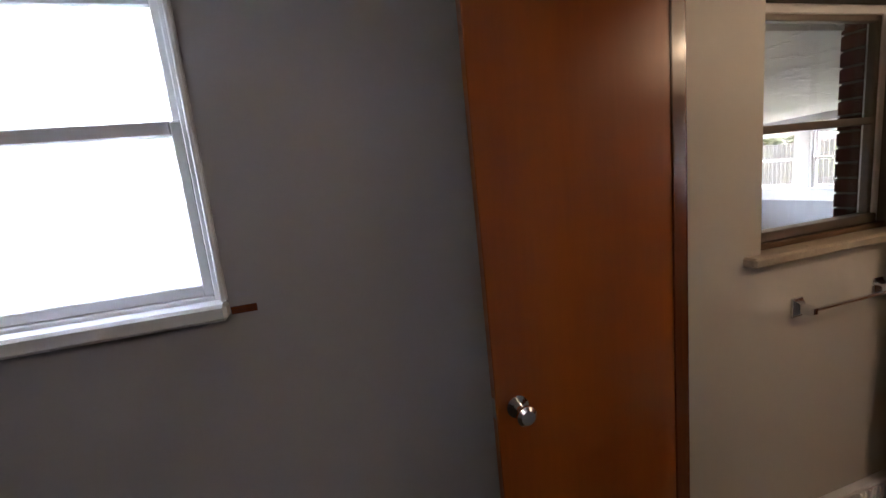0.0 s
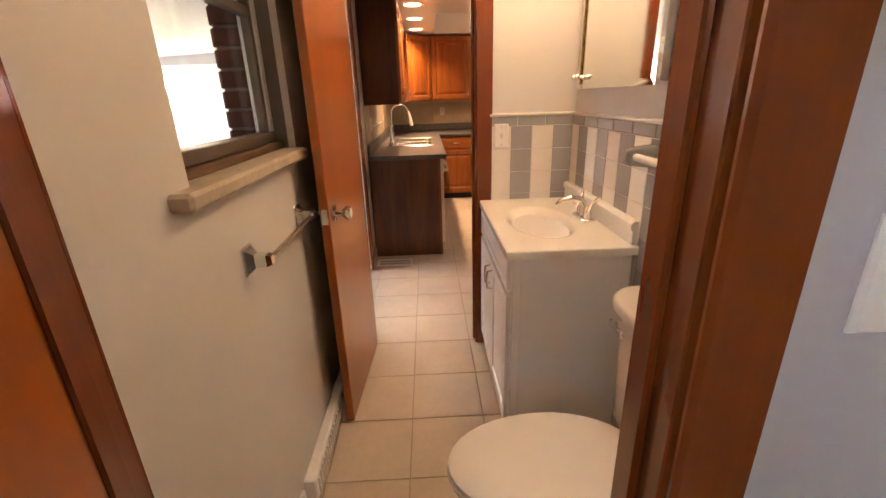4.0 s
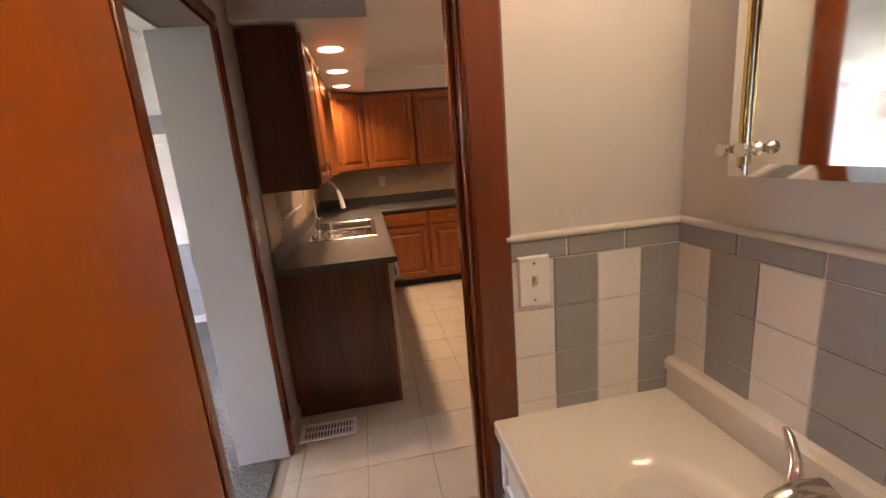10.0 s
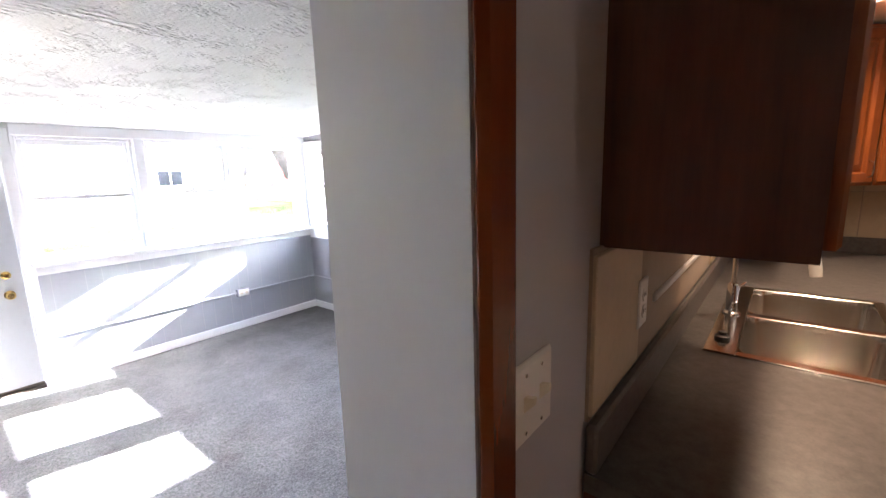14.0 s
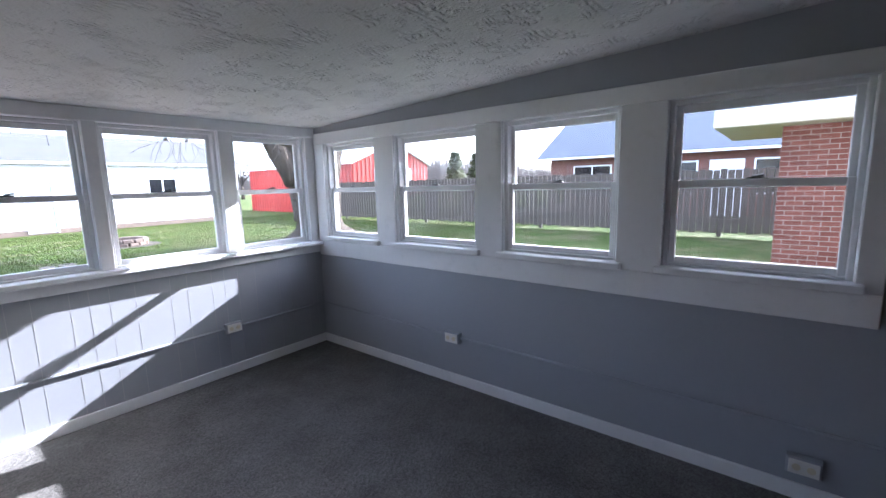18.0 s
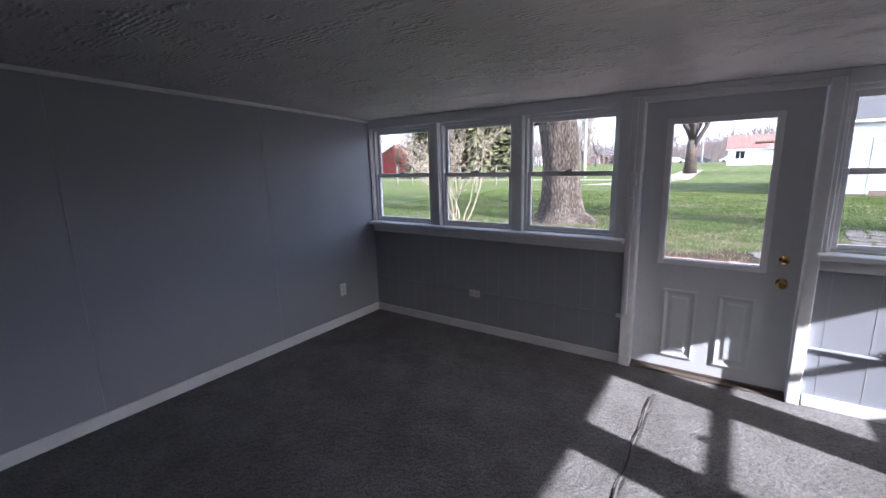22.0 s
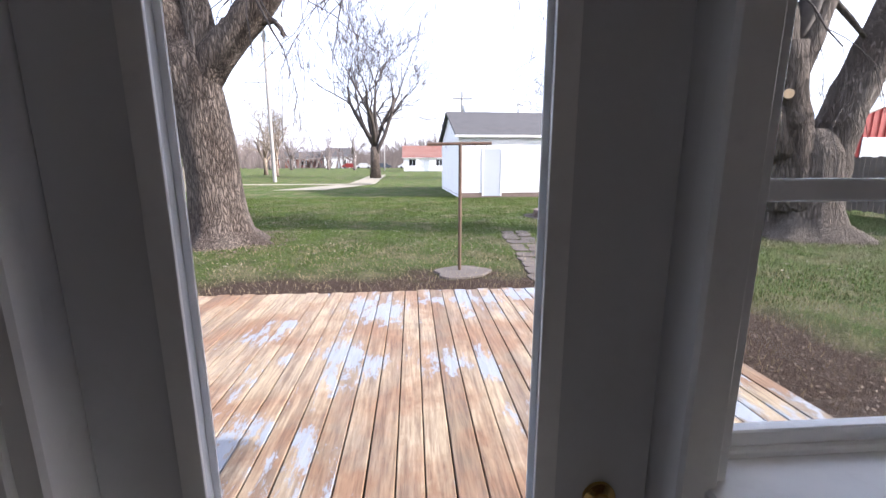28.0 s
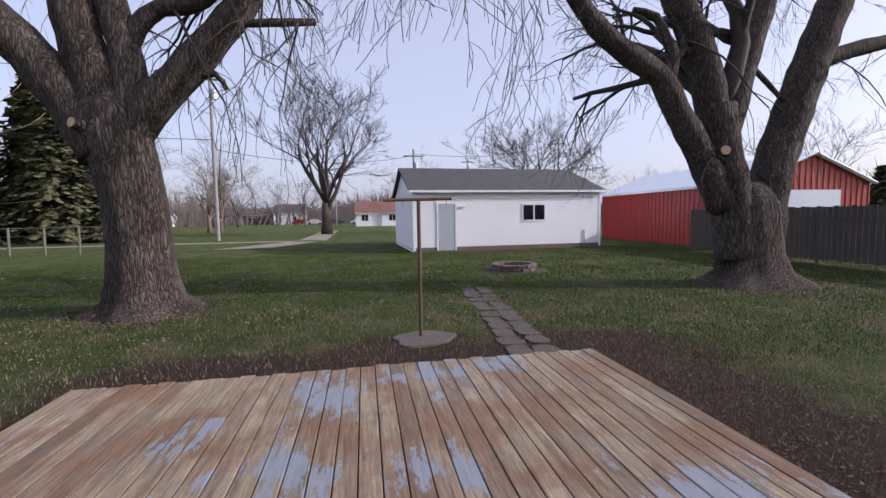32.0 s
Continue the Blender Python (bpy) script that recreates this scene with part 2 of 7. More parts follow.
sink_steel = plain("sink_steel", (0.74, 0.71, 0.67), 0.17, 1.0, var=0.05, big=9.0, small=120, bump=0.02)
hood_steel = plain("hood_steel", (0.74, 0.71, 0.67), 0.34, 0.75, var=0.06, big=6.0, small=120, bump=0.03)
brass = plain("brass", (0.72, 0.50, 0.18), 0.2, 1.0, var=0.08, bump=0.02)
plastic_white = plain("plastic_white", (0.80, 0.79, 0.76), 0.3, var=0.02, bump=0.0)
plastic_cream = plain("plastic_cream", (0.72, 0.66, 0.52), 0.3, var=0.02, bump=0.0)
black_plastic = plain("black_plastic", (0.02, 0.02, 0.022), 0.4, var=0.1)
dark_gap = plain("dark_gap", (0.02, 0.018, 0.016), 0.9, var=0.1)
bronze = plain("bronze", (0.035, 0.028, 0.024), 0.35, 0.7, var=0.1)
laminate = plain("laminate", (0.115, 0.108, 0.106), 0.33, var=0.45, big=38.0, small=190.0, bump=0.12, dist=0.0006)
old_wood = wood("old_wood", (0.085, 0.045, 0.022), (0.20, 0.115, 0.06), "x", 0.5, 0.05, ring=8, fine=80, bump=0.15)
marble = plain("marble", (0.52, 0.45, 0.36), 0.3, var=0.30, big=14.0, small=60, bump=0.15, dirt=0.3)
alu_dark = plain("alu_dark", (0.16, 0.13, 0.11), 0.4, 0.4, var=0.2)
brick_red = plain("brick_red", (0.085, 0.022, 0.014), 0.75, var=0.30, big=9.0, small=70, bump=0.6, dist=0.003)
mortar = plain("mortar", (0.17, 0.145, 0.13), 0.9, var=0.15, big=8, small=120, bump=0.6, dist=0.003)
limestone = plain("limestone", (0.25, 0.25, 0.245), 0.8, var=0.16, big=5, small=90, bump=0.4, dist=0.002)
wood_door = wood("wood_door", (0.33, 0.076, 0.010), (0.43, 0.112, 0.015), "z", 0.28, 0.4, ring=2.5, fine=60, bump=0.02, spread=0.35, pore=0.15)
wood_trim = wood("wood_trim", (0.15, 0.031, 0.007), (0.225, 0.052, 0.011), "z", 0.22, 0.6, ring=4, fine=70, bump=0.02, spread=0.4, pore=0.18)
wood_trim_x = wood("wood_trim_x", (0.15, 0.031, 0.007), (0.225, 0.052, 0.011), "y", 0.22, 0.6, ring=4, fine=70, bump=0.02, spread=0.4, pore=0.18)
oak = wood("oak", (0.25, 0.064, 0.011), (0.37, 0.112, 0.021), "z", 0.36, 0.12, ring=7, fine=110, bump=0.12)
oak_x = wood("oak_x", (0.25, 0.064, 0.011), (0.37, 0.112, 0.021), "x", 0.36, 0.12, ring=7, fine=110, bump=0.12)
oak_light = wood("oak_light", (0.15, 0.052, 0.010), (0.30, 0.118, 0.026), "z", 0.38, 0.10, ring=4.5, fine=60, bump=0.12, spread=1.6, pore=0.42)
oak_light_x = wood("oak_light_x", (0.15, 0.052, 0.010), (0.30, 0.118, 0.026), "x", 0.38, 0.10, ring=4.5, fine=60, bump=0.12, spread=1.6, pore=0.42)
# darker oak tone for the end panel, cabinet end and underside
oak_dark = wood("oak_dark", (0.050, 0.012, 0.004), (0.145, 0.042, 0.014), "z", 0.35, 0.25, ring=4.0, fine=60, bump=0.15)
pane = glass_mat("pane", (0.97, 0.985, 0.98), 0.8)
lite_pane = glass_mat("lite_pane", (0.985, 0.99, 0.99), 0.05)
frost_pane = frosted("frost_pane")
mirror_glass = plain("mirror_glass", (0.88, 0.90, 0.88), 0.02, 1.0, var=0.01, bump=0.0)
bulb_glow = glow("bulb_glow", (1.0, 0.66, 0.36), 0.30)
soffit_glow = glow("soffit_glow", (1.0, 0.74, 0.48), 0.12)
porch_glow = glow("porch_glow", (1.0, 0.90, 0.74), 0.25)


def carpet_mat():
    m, nodes, links, bsdf = node_mat("carpet")
    vec = coords(nodes, links, (1, 1, 1), False)
    f1 = noise_tex(nodes, links, vec, 110.0, 3.0, 0.75)
    f2 = noise_tex(nodes, links, vec, 3.2, 6.0, 0.65)
    f3 = noise_tex(nodes, links, vec, 55.0, 3.0)
    col = ramp(nodes, links, f1, [(0.34, (0.052, 0.050, 0.049)), (0.50, (0.125, 0.120, 0.118)), (0.66, (0.235, 0.226, 0.222))])
    col = mixc(nodes, links, 0.35, col, ramp(nodes, links, f3, [(0.38, (0.075, 0.072, 0.071)), (0.62, (0.20, 0.192, 0.19))]))
    col = mixc(nodes, links, 1.0, col, ramp(nodes, links, f2, [(0.34, (0.58, 0.565, 0.55)), (0.64, (1.05, 1.04, 1.03))]), "MULTIPLY")
    links.new(col, bsdf.inputs["Base Color"])
    bsdf.inputs["Roughness"].default_value = 0.95
    bsdf.inputs["Sheen Weight"].default_value = 0.15
    bumped(nodes, links, bsdf, f1, 0.9, 0.008)
    return m


def stomp_mat():
    """Ceiling plaster with brushed fans: curved ridges that turn from patch to patch."""
    m, nodes, links, bsdf = node_mat("stomp")
    vec = coords(nodes, links, (1, 1, 1), False)
    vor = nodes.new("ShaderNodeTexVoronoi")
    vor.inputs["Scale"].default_value = 4.2
    links.new(vec, vor.inputs["Vector"])
    sub = nodes.new("ShaderNodeVectorMath")
    sub.operation = "SUBTRACT"
    links.new(vec, sub.inputs[0])
    links.new(vor.outputs["Position"], sub.inputs[1])
    add = nodes.new("ShaderNodeVectorMath")
    add.operation = "MULTIPLY_ADD"
    add.inputs[1].default_value = (0.35, 0.35, 0.35)
    links.new(vor.outputs["Color"], add.inputs[0])
    links.new(sub.outputs[0], add.inputs[2])
    wave = nodes.new("ShaderNodeTexWave")
    wave.wave_type = "RINGS"
    wave.inputs["Scale"].default_value, wave.inputs["Distortion"].default_value = 16.0, 5.0
    wave.inputs["Detail"].default_value, wave.inputs["Detail Scale"].default_value = 3.0, 1.6
    links.new(add.outputs[0], wave.inputs["Vector"])
    mask = ramp(nodes, links, noise_tex(nodes, links, vec, 6.5, 4.0, 0.6), [(0.47, (0, 0, 0)), (0.62, (1, 1, 1))])
    h = mixc(nodes, links, 1.0, wave.outputs["Color"], mask, "MULTIPLY")
    h2 = mixc(nodes, links, 0.25, h, noise_tex(nodes, links, vec, 60.0, 4.0))
    links.new(ramp(nodes, links, noise_tex(nodes, links, vec, 1.5, 5.0), [(0.3, (0.60, 0.595, 0.595)), (0.7, (0.69, 0.685, 0.685))]), bsdf.inputs["Base Color"])
    bsdf.inputs["Roughness"].default_value = 0.6
    bumped(nodes, links, bsdf, h2, 1.0, 0.014)
    return m


def ground_mat():
    """Winter lawn: green blades, straw, bare dark soil round the deck and under the trees."""
    m, nodes, links, bsdf = node_mat("lawn")
    vec = coords(nodes, links, (1, 1, 1), False)
    fine = noise_tex(nodes, links, vec, 30.0, 8.0, 0.82)
    mid = noise_tex(nodes, links, vec, 1.1, 6.0, 0.65)
    grass = ramp(nodes, links, fine, [(0.30, (0.008, 0.015, 0.003)), (0.5, (0.050, 0.082, 0.014)), (0.66, (0.115, 0.145, 0.034)), (0.82, (0.27, 0.24, 0.12))])
    straw = ramp(nodes, links, fine, [(0.3, (0.05, 0.045, 0.025)), (0.6, (0.17, 0.15, 0.085)), (0.8, (0.36, 0.32, 0.2))])
    col = mixc(nodes, links, ramp(nodes, links, mid, [(0.46, (0, 0, 0)), (0.64, (0.8, 0.8, 0.8))]), grass, straw)
    soil = ramp(nodes, links, fine, [(0.3, (0.020, 0.013, 0.009)), (0.6, (0.070, 0.044, 0.031)), (0.78, (0.20, 0.15, 0.11))])
    tc = nodes.new("ShaderNodeTexCoord")
    sep = nodes.new("ShaderNodeSeparateXYZ")
    links.new(tc.outputs["Object"], sep.inputs[0])

    def math_node(op, a, b=None):
        n = nodes.new("ShaderNodeMath")
        n.operation = op
        for i, v in enumerate((a, b)):
            if v is None:
                continue
            if isinstance(v, (int, float)):
                n.inputs[i].default_value = v
            else:
                links.new(v, n.inputs[i])
        return n.outputs[0]

    wob = math_node("MULTIPLY", math_node("SUBTRACT", mid, 0.5), 2.6)
    dx = math_node("MAXIMUM", math_node("SUBTRACT", math_node("ABSOLUTE", math_node("SUBTRACT", sep.outputs[0], 3.9)), 2.8), 0.0)
    dy = math_node("MAXIMUM", math_node("SUBTRACT", sep.outputs[1], 9.55), 0.0)
    near = math_node("ADD", math_node("ADD", dx, dy), wob)
    bare = ramp(nodes, links, near, [(0.25, (1, 1, 1)), (1.0, (0, 0, 0))])
    col = mixc(nodes, links, bare, col, soil)
    links.new(col, bsdf.inputs["Base Color"])
    bsdf.inputs["Roughness"].default_value = 0.95
    bsdf.inputs["Specular IOR Level"].default_value = 0.15
    bumped(nodes, links, bsdf, fine, 1.0, 0.09)
    return m


def deck_mat():
    """Weathered boards with the remains of flaking blue-grey paint."""
    m, nodes, links, bsdf = node_mat("deck_board")
    vec = coords(nodes, links, (1, 0.07, 1))
    vp = coords(nodes, links, (1, 0.30, 1))
    geo = nodes.new("ShaderNodeNewGeometry")
    zone = noise_tex(nodes, links, geo.outputs["Position"], 0.85, 3.0, 0.5)
    rusty = noise_tex(nodes, links, geo.outputs["Position"], 1.6, 6.0, 0.7)
    g1 = noise_tex(nodes, links, vec, 55.0, 5.0, 0.65)
    g2 = noise_tex(nodes, links, vec, 14.0, 6.0, 0.7)
    blot = noise_tex(nodes, links, vp, 3.2, 7.0, 0.72)
    wcol = ramp(nodes, links, g1, [(0.25, (0.14, 0.105, 0.072)), (0.5, (0.31, 0.245, 0.165)), (0.75, (0.46, 0.385, 0.275))])
    info = nodes.new("ShaderNodeObjectInfo")
    tone = ramp(nodes, links, info.outputs["Random"], [(0.0, (0.42, 0.37, 0.34)), (0.16, (0.55, 0.50, 0.46)), (0.30, (0.80, 0.75, 0.70)), (0.65, (0.92, 0.90, 0.86)), (1.0, (1.04, 1.03, 1.0))])
    wcol = mixc(nodes, links, 1.0, wcol, tone, "MULTIPLY")
    wcol = mixc(nodes, links, ramp(nodes, links, blot, [(0.47, (0, 0, 0)), (0.60, (0.6, 0.6, 0.6))]), wcol, ramp(nodes, links, g1, [(0.3, (0.10, 0.075, 0.06)), (0.7, (0.21, 0.165, 0.13))]))
    wcol = mixc(nodes, links, ramp(nodes, links, g2, [(0.52, (0, 0, 0)), (0.64, (0.8, 0.8, 0.8))]), wcol, (0.105, 0.066, 0.043))
    wcol = mixc(nodes, links, ramp(nodes, links, rusty, [(0.45, (0, 0, 0)), (0.60, (0.85, 0.85, 0.85))]), wcol, ramp(nodes, links, g1, [(0.3, (0.10, 0.050, 0.026)), (0.7, (0.25, 0.140, 0.075))]))
    flake = noise_tex(nodes, links, vp, 7.0, 10.0, 0.82)
    zoned = nodes.new("ShaderNodeMath")
    zoned.operation = "MULTIPLY_ADD"
    zoned.inputs[1].default_value = 0.95
    links.new(zone, zoned.inputs[0])
    links.new(flake, zoned.inputs[2])
    thr = nodes.new("ShaderNodeMath")
    thr.operation = "MULTIPLY_ADD"
    rnd = nodes.new("ShaderNodeTexWhiteNoise")
    rnd.noise_dimensions = "1D"
    links.new(info.outputs["Random"], rnd.inputs["W"])
    links.new(rnd.outputs["Value"], thr.inputs[0])
    thr.inputs[1].default_value = 0.11
    links.new(zoned.outputs[0], thr.inputs[2])
    half = nodes.new("ShaderNodeMath")
    half.operation = "MULTIPLY"
    half.inputs[1].default_value = 0.5
    links.new(thr.outputs[0], half.inputs[0])
    pm = ramp(nodes, links, half.outputs[0], [(0.5605, (0, 0, 0)), (0.5675, (1, 1, 1))])
    col = mixc(nodes, links, pm, wcol, ramp(nodes, links, g1, [(0.3, (0.185, 0.205, 0.238)), (0.7, (0.265, 0.288, 0.322))]))
    links.new(col, bsdf.inputs["Base Color"])
    bsdf.inputs["Roughness"].default_value = 0.62
    hh = mixc(nodes, links, 0.5, g1, pm)
    bumped(nodes, links, bsdf, hh, 0.5, 0.003)
    return m


def bark_mat(name, dark, light):
    """Furrowed bark: long scaly plates between dark cracks, paler weathered zones."""
    m, nodes, links, bsdf = node_mat(name)
    vec = coords(nodes, links, (1, 1, 0.17))
    warp = nodes.new("ShaderNodeTexNoise")
    warp.inputs["Scale"].default_value, warp.inputs["Detail"].default_value = 9.0, 4.0
    links.new(vec, warp.inputs["Vector"])
    bent = mixc(nodes, links, 0.16, vec, warp.outputs["Color"])
    vor = nodes.new("ShaderNodeTexVoronoi")
    vor.feature = "DISTANCE_TO_EDGE"
    vor.inputs["Scale"].default_value = 25.0
    links.new(bent, vor.inputs["Vector"])
    plate = ramp(nodes, links, vor.outputs["Distance"], [(0.0, (0, 0, 0)), (0.10, (0.55, 0.55, 0.55)), (0.30, (1, 1, 1))])
    f = noise_tex(nodes, links, vec, 40.0, 8.0, 0.72)
    g = noise_tex(nodes, links, coords(nodes, links, (1, 1, 0.5)), 1.3, 4.0)
    h = mixc(nodes, links, 0.58, plate, f)
    col = ramp(nodes, links, h, [(0.20, shade(dark, 0.35)), (0.50, dark), (0.76, light)])
    col = mixc(nodes, links, 1.0, col, ramp(nodes, links, g, [(0.34, (0.62, 0.57, 0.54)), (0.66, (1.12, 1.12, 1.1))]), "MULTIPLY")
    links.new(col, bsdf.inputs["Base Color"])
    bsdf.inputs["Roughness"].default_value = 0.95
    bsdf.inputs["Specular IOR Level"].default_value = 0.2
    bumped(nodes, links, bsdf, h, 1.0, 0.05)
    return m


def far_brick_mat(name, dark, light, joint):
    """Coursed red brick of neighbouring buildings, 0.22 by 0.075 m with mortar joints."""
    m, nodes, links, bsdf = node_mat(name)
    tc = nodes.new("ShaderNodeTexCoord")
    sep = nodes.new("ShaderNodeSeparateXYZ")
    links.new(tc.outputs["Object"], sep.inputs[0])
    add = nodes.new("ShaderNodeMath")
    links.new(sep.outputs[0], add.inputs[0])
    links.new(sep.outputs[1], add.inputs[1])
    com = nodes.new("ShaderNodeCombineXYZ")
    links.new(add.outputs[0], com.inputs[0])
    links.new(sep.outputs[2], com.inputs[1])
    br = nodes.new("ShaderNodeTexBrick")
    links.new(com.outputs[0], br.inputs["Vector"])
    for k, v in (("Scale", 1.0), ("Mortar Size", 0.006), ("Brick Width", 0.22), ("Row Height", 0.075), ("Bias", -0.1)):
        br.inputs[k].default_value = v
    for k, c in (("Color1", dark), ("Color2", light), ("Mortar", joint)):
        br.inputs[k].default_value = (*c, 1.0)
    grain = ramp(nodes, links, noise_tex(nodes, links, coords(nodes, links, (1, 1, 1)), 6.0, 6.0, 0.65), [(0.3, (0.75, 0.74, 0.73)), (0.7, (1, 1, 1))])
    links.new(mixc(nodes, links, 1.0, br.outputs["Color"], grain, "MULTIPLY"), bsdf.inputs["Base Color"])
    bsdf.inputs["Roughness"].default_value = 0.85
    bumped(nodes, links, bsdf, br.outputs["Fac"], -0.6, 0.006)
    return m


carpet, stomp, lawn, deck_board = carpet_mat(), stomp_mat(), ground_mat(), deck_mat()
bark = bark_mat("bark", (0.085, 0.070, 0.060), (0.185, 0.155, 0.135))
twig = plain("twig", (0.055, 0.044, 0.040), 0.9, var=0.3, big=3)
twig_pale = plain("twig_pale", (0.27, 0.22, 0.17), 0.9, var=0.25, big=3)
needle = plain("needle", (0.115, 0.120, 0.055), 0.9, var=0.5, big=1.2, small=20, bump=0.5, island=True)
siding_white = plain("siding_white", (0.84, 0.84, 0.86), 0.45, var=0.06, big=0.7, dirt=0.1)
roof_dark = plain("roof_dark", (0.060, 0.058, 0.060), 0.9, var=0.25, big=2.5, small=30, bump=0.5, dist=0.01)
barn_red = plain("barn_red", (0.33, 0.028, 0.025), 0.45, var=0.12, big=0.6)
metal_white = plain("metal_white", (0.70, 0.74, 0.80), 0.4, var=0.06)
fence_wood = plain("fence_wood", (0.085, 0.070, 0.060), 0.9, var=0.3, big=2, small=40, bump=0.4)
concrete = plain("concrete", (0.105, 0.088, 0.076), 0.9, var=0.25, big=3, small=60, bump=0.5, dist=0.004)
gravel = plain("gravel", (0.24, 0.215, 0.16), 0.95, var=0.25, big=2, small=80, bump=0.6, dist=0.01)
rust = plain("rust", (0.12, 0.075, 0.05), 0.7, 0.3, var=0.3, big=8)
pole_grey = plain("pole_grey", (0.27, 0.255, 0.24), 0.9, var=0.2, big=3, bump=0.4)
rail_wood = plain("rail_wood", (0.15, 0.135, 0.11), 0.9, var=0.25, big=4, bump=0.4)
post_wood = plain("post_wood", (0.33, 0.27, 0.21), 0.9, var=0.25, big=4, bump=0.4)
house_brick = far_brick_mat("house_brick", (0.15, 0.045, 0.030), (0.21, 0.072, 0.050), (0.30, 0.26, 0.235))
path_stone = plain("path_stone", (0.090, 0.074, 0.062), 0.95, var=0.35, big=5, small=50, bump=0.6, dist=0.006)
stone_block = plain("stone_block", (0.17, 0.125, 0.105), 0.9, var=0.25, big=5, small=50, bump=0.5, dist=0.004)
stump_cut = plain("stump_cut", (0.55, 0.38, 0.22), 0.8, var=0.2, big=20)
straw_tuft = plain("straw_tuft", (0.45, 0.36, 0.22), 0.9, var=0.3, big=8, island=True)
soil_dark = plain("soil_dark", (0.055, 0.040, 0.032), 0.95, var=0.4, big=6, small=60, bump=0.6, dist=0.01)
leaf_litter = plain("leaf_litter", (0.115, 0.078, 0.055), 0.9, var=0.5, big=9, island=True)
# far branches: paler than twig, with the haze of distance in the colour
wood_haze = plain("wood_haze", (0.17, 0.14, 0.13), 0.95, var=0.3, big=0.05, island=True)
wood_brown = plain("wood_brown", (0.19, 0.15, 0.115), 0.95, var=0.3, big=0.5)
window_dark = plain("window_dark", (0.012, 0.013, 0.016), 0.08, var=0.1, bump=0.0)

# ---------------------------------------------------------------- builders


def thing(name, x=0.0, y=0.0, z=0.0, rz=0.0, label="", category="", group="", kind=""):
    ob = new(name)
    ob.matrix_basis = pose(x, y, z, 0, 0, rz)
    return tagged(ob, label, category, group, kind)


def part(name, bm, material, parent, label="", smooth=0.0, kind=""):
    """One mesh object from a bmesh, in its thing's own coordinates."""
    me = bpy.data.meshes.new(name)
    bm.normal_update()
    bm.to_mesh(me)
    bm.free()
    mats = material if isinstance(material, (list, tuple)) else [material]
    for mm in mats:
        me.materials.append(mm)
    if smooth:
        me.shade_smooth()
        me.set_sharp_from_angle(angle=radians(smooth))
    ob = new(name, me)
    ob.parent = parent
    return tagged(ob, label, kind=kind)


def raw(name, verts, faces, material, parent, label="", smooth=False, kind=""):
    me = bpy.data.meshes.new(name)
    me.from_pydata(verts, [], faces)
    me.materials.append(material)
    if smooth:
        me.shade_smooth()
    ob = new(name, me)
    ob.parent = parent
    return tagged(ob, label, kind=kind)


def B(x0, x1, y0, y1, z0, z1, bev=0.0, bm=None, seg=1):
    """A box, with bevelled edges if asked for, added to bm or to a new bmesh."""
    own = bmesh.new()
    vs = [own.verts.new((x, y, z)) for x in (x0, x1) for y in (y0, y1) for z in (z0, z1)]
    for f in ((0, 1, 3, 2), (4, 6, 7, 5), (0, 4, 5, 1), (2, 3, 7, 6), (0, 2, 6, 4), (1, 5, 7, 3)):
        own.faces.new([vs[i] for i in f])
    if bev:
        bmesh.ops.bevel(own, geom=own.edges[:], offset=bev, segments=seg, affect="EDGES", profile=0.5)
    if bm is None:
        return own
    join(bm, own)
    return bm


def join(bm, own):
    me = bpy.data.meshes.new("tmp")
    own.to_mesh(me)
    own.free()
    bm.from_mesh(me)
    bpy.data.meshes.remove(me)


def tube(pts, radii, n=10, bm=None, cap=True, flat=1.0):
    """A round bar through pts, with a radius at each."""
    bm = bm or bmesh.new()
    pts = [Vector(p) for p in pts]
    if isinstance(radii, (int, float)):
        radii = [radii] * len(pts)
    rings, side = [], None
    for i, p in enumerate(pts):
        d = (pts[min(i + 1, len(pts) - 1)] - pts[max(i - 1, 0)]).normalized()
        if side is None:
            side = d.cross(Vector((0, 0, 1)) if abs(d.z) < 0.9 else Vector((1, 0, 0))).normalized()
        side = (side - d * side.dot(d)).normalized()
        up = d.cross(side)
        rings.append([bm.verts.new(p + (side * math.cos(a) + up * math.sin(a) * flat) * radii[i]) for a in (2 * math.pi * k / n for k in range(n))])
    for a, b in zip(rings, rings[1:]):
        for k in range(n):
            bm.faces.new((a[k], a[(k + 1) % n], b[(k + 1) % n], b[k]))
    if cap:
        bm.faces.new(rings[0][::-1])
        bm.faces.new(rings[-1])
    return bm


def lathe(prof, n=24, x=0.0, y=0.0, z=0.0, bm=None, sx=1.0, sy=1.0):
    """Turned shape: (radius, height) from bottom to top."""
    bm = bm or bmesh.new()
    rings = [[bm.verts.new((x + r * sx * math.cos(2 * math.pi * k / n), y + r * sy * math.sin(2 * math.pi * k / n), z + h)) for k in range(n)] for r, h in prof]
    for a, b in zip(rings, rings[1:]):
        for k in range(n):
            bm.faces.new((a[k], a[(k + 1) % n], b[(k + 1) % n], b[k]))
    bm.faces.new(rings[0][::-1])
    bm.faces.new(rings[-1])
    return bm


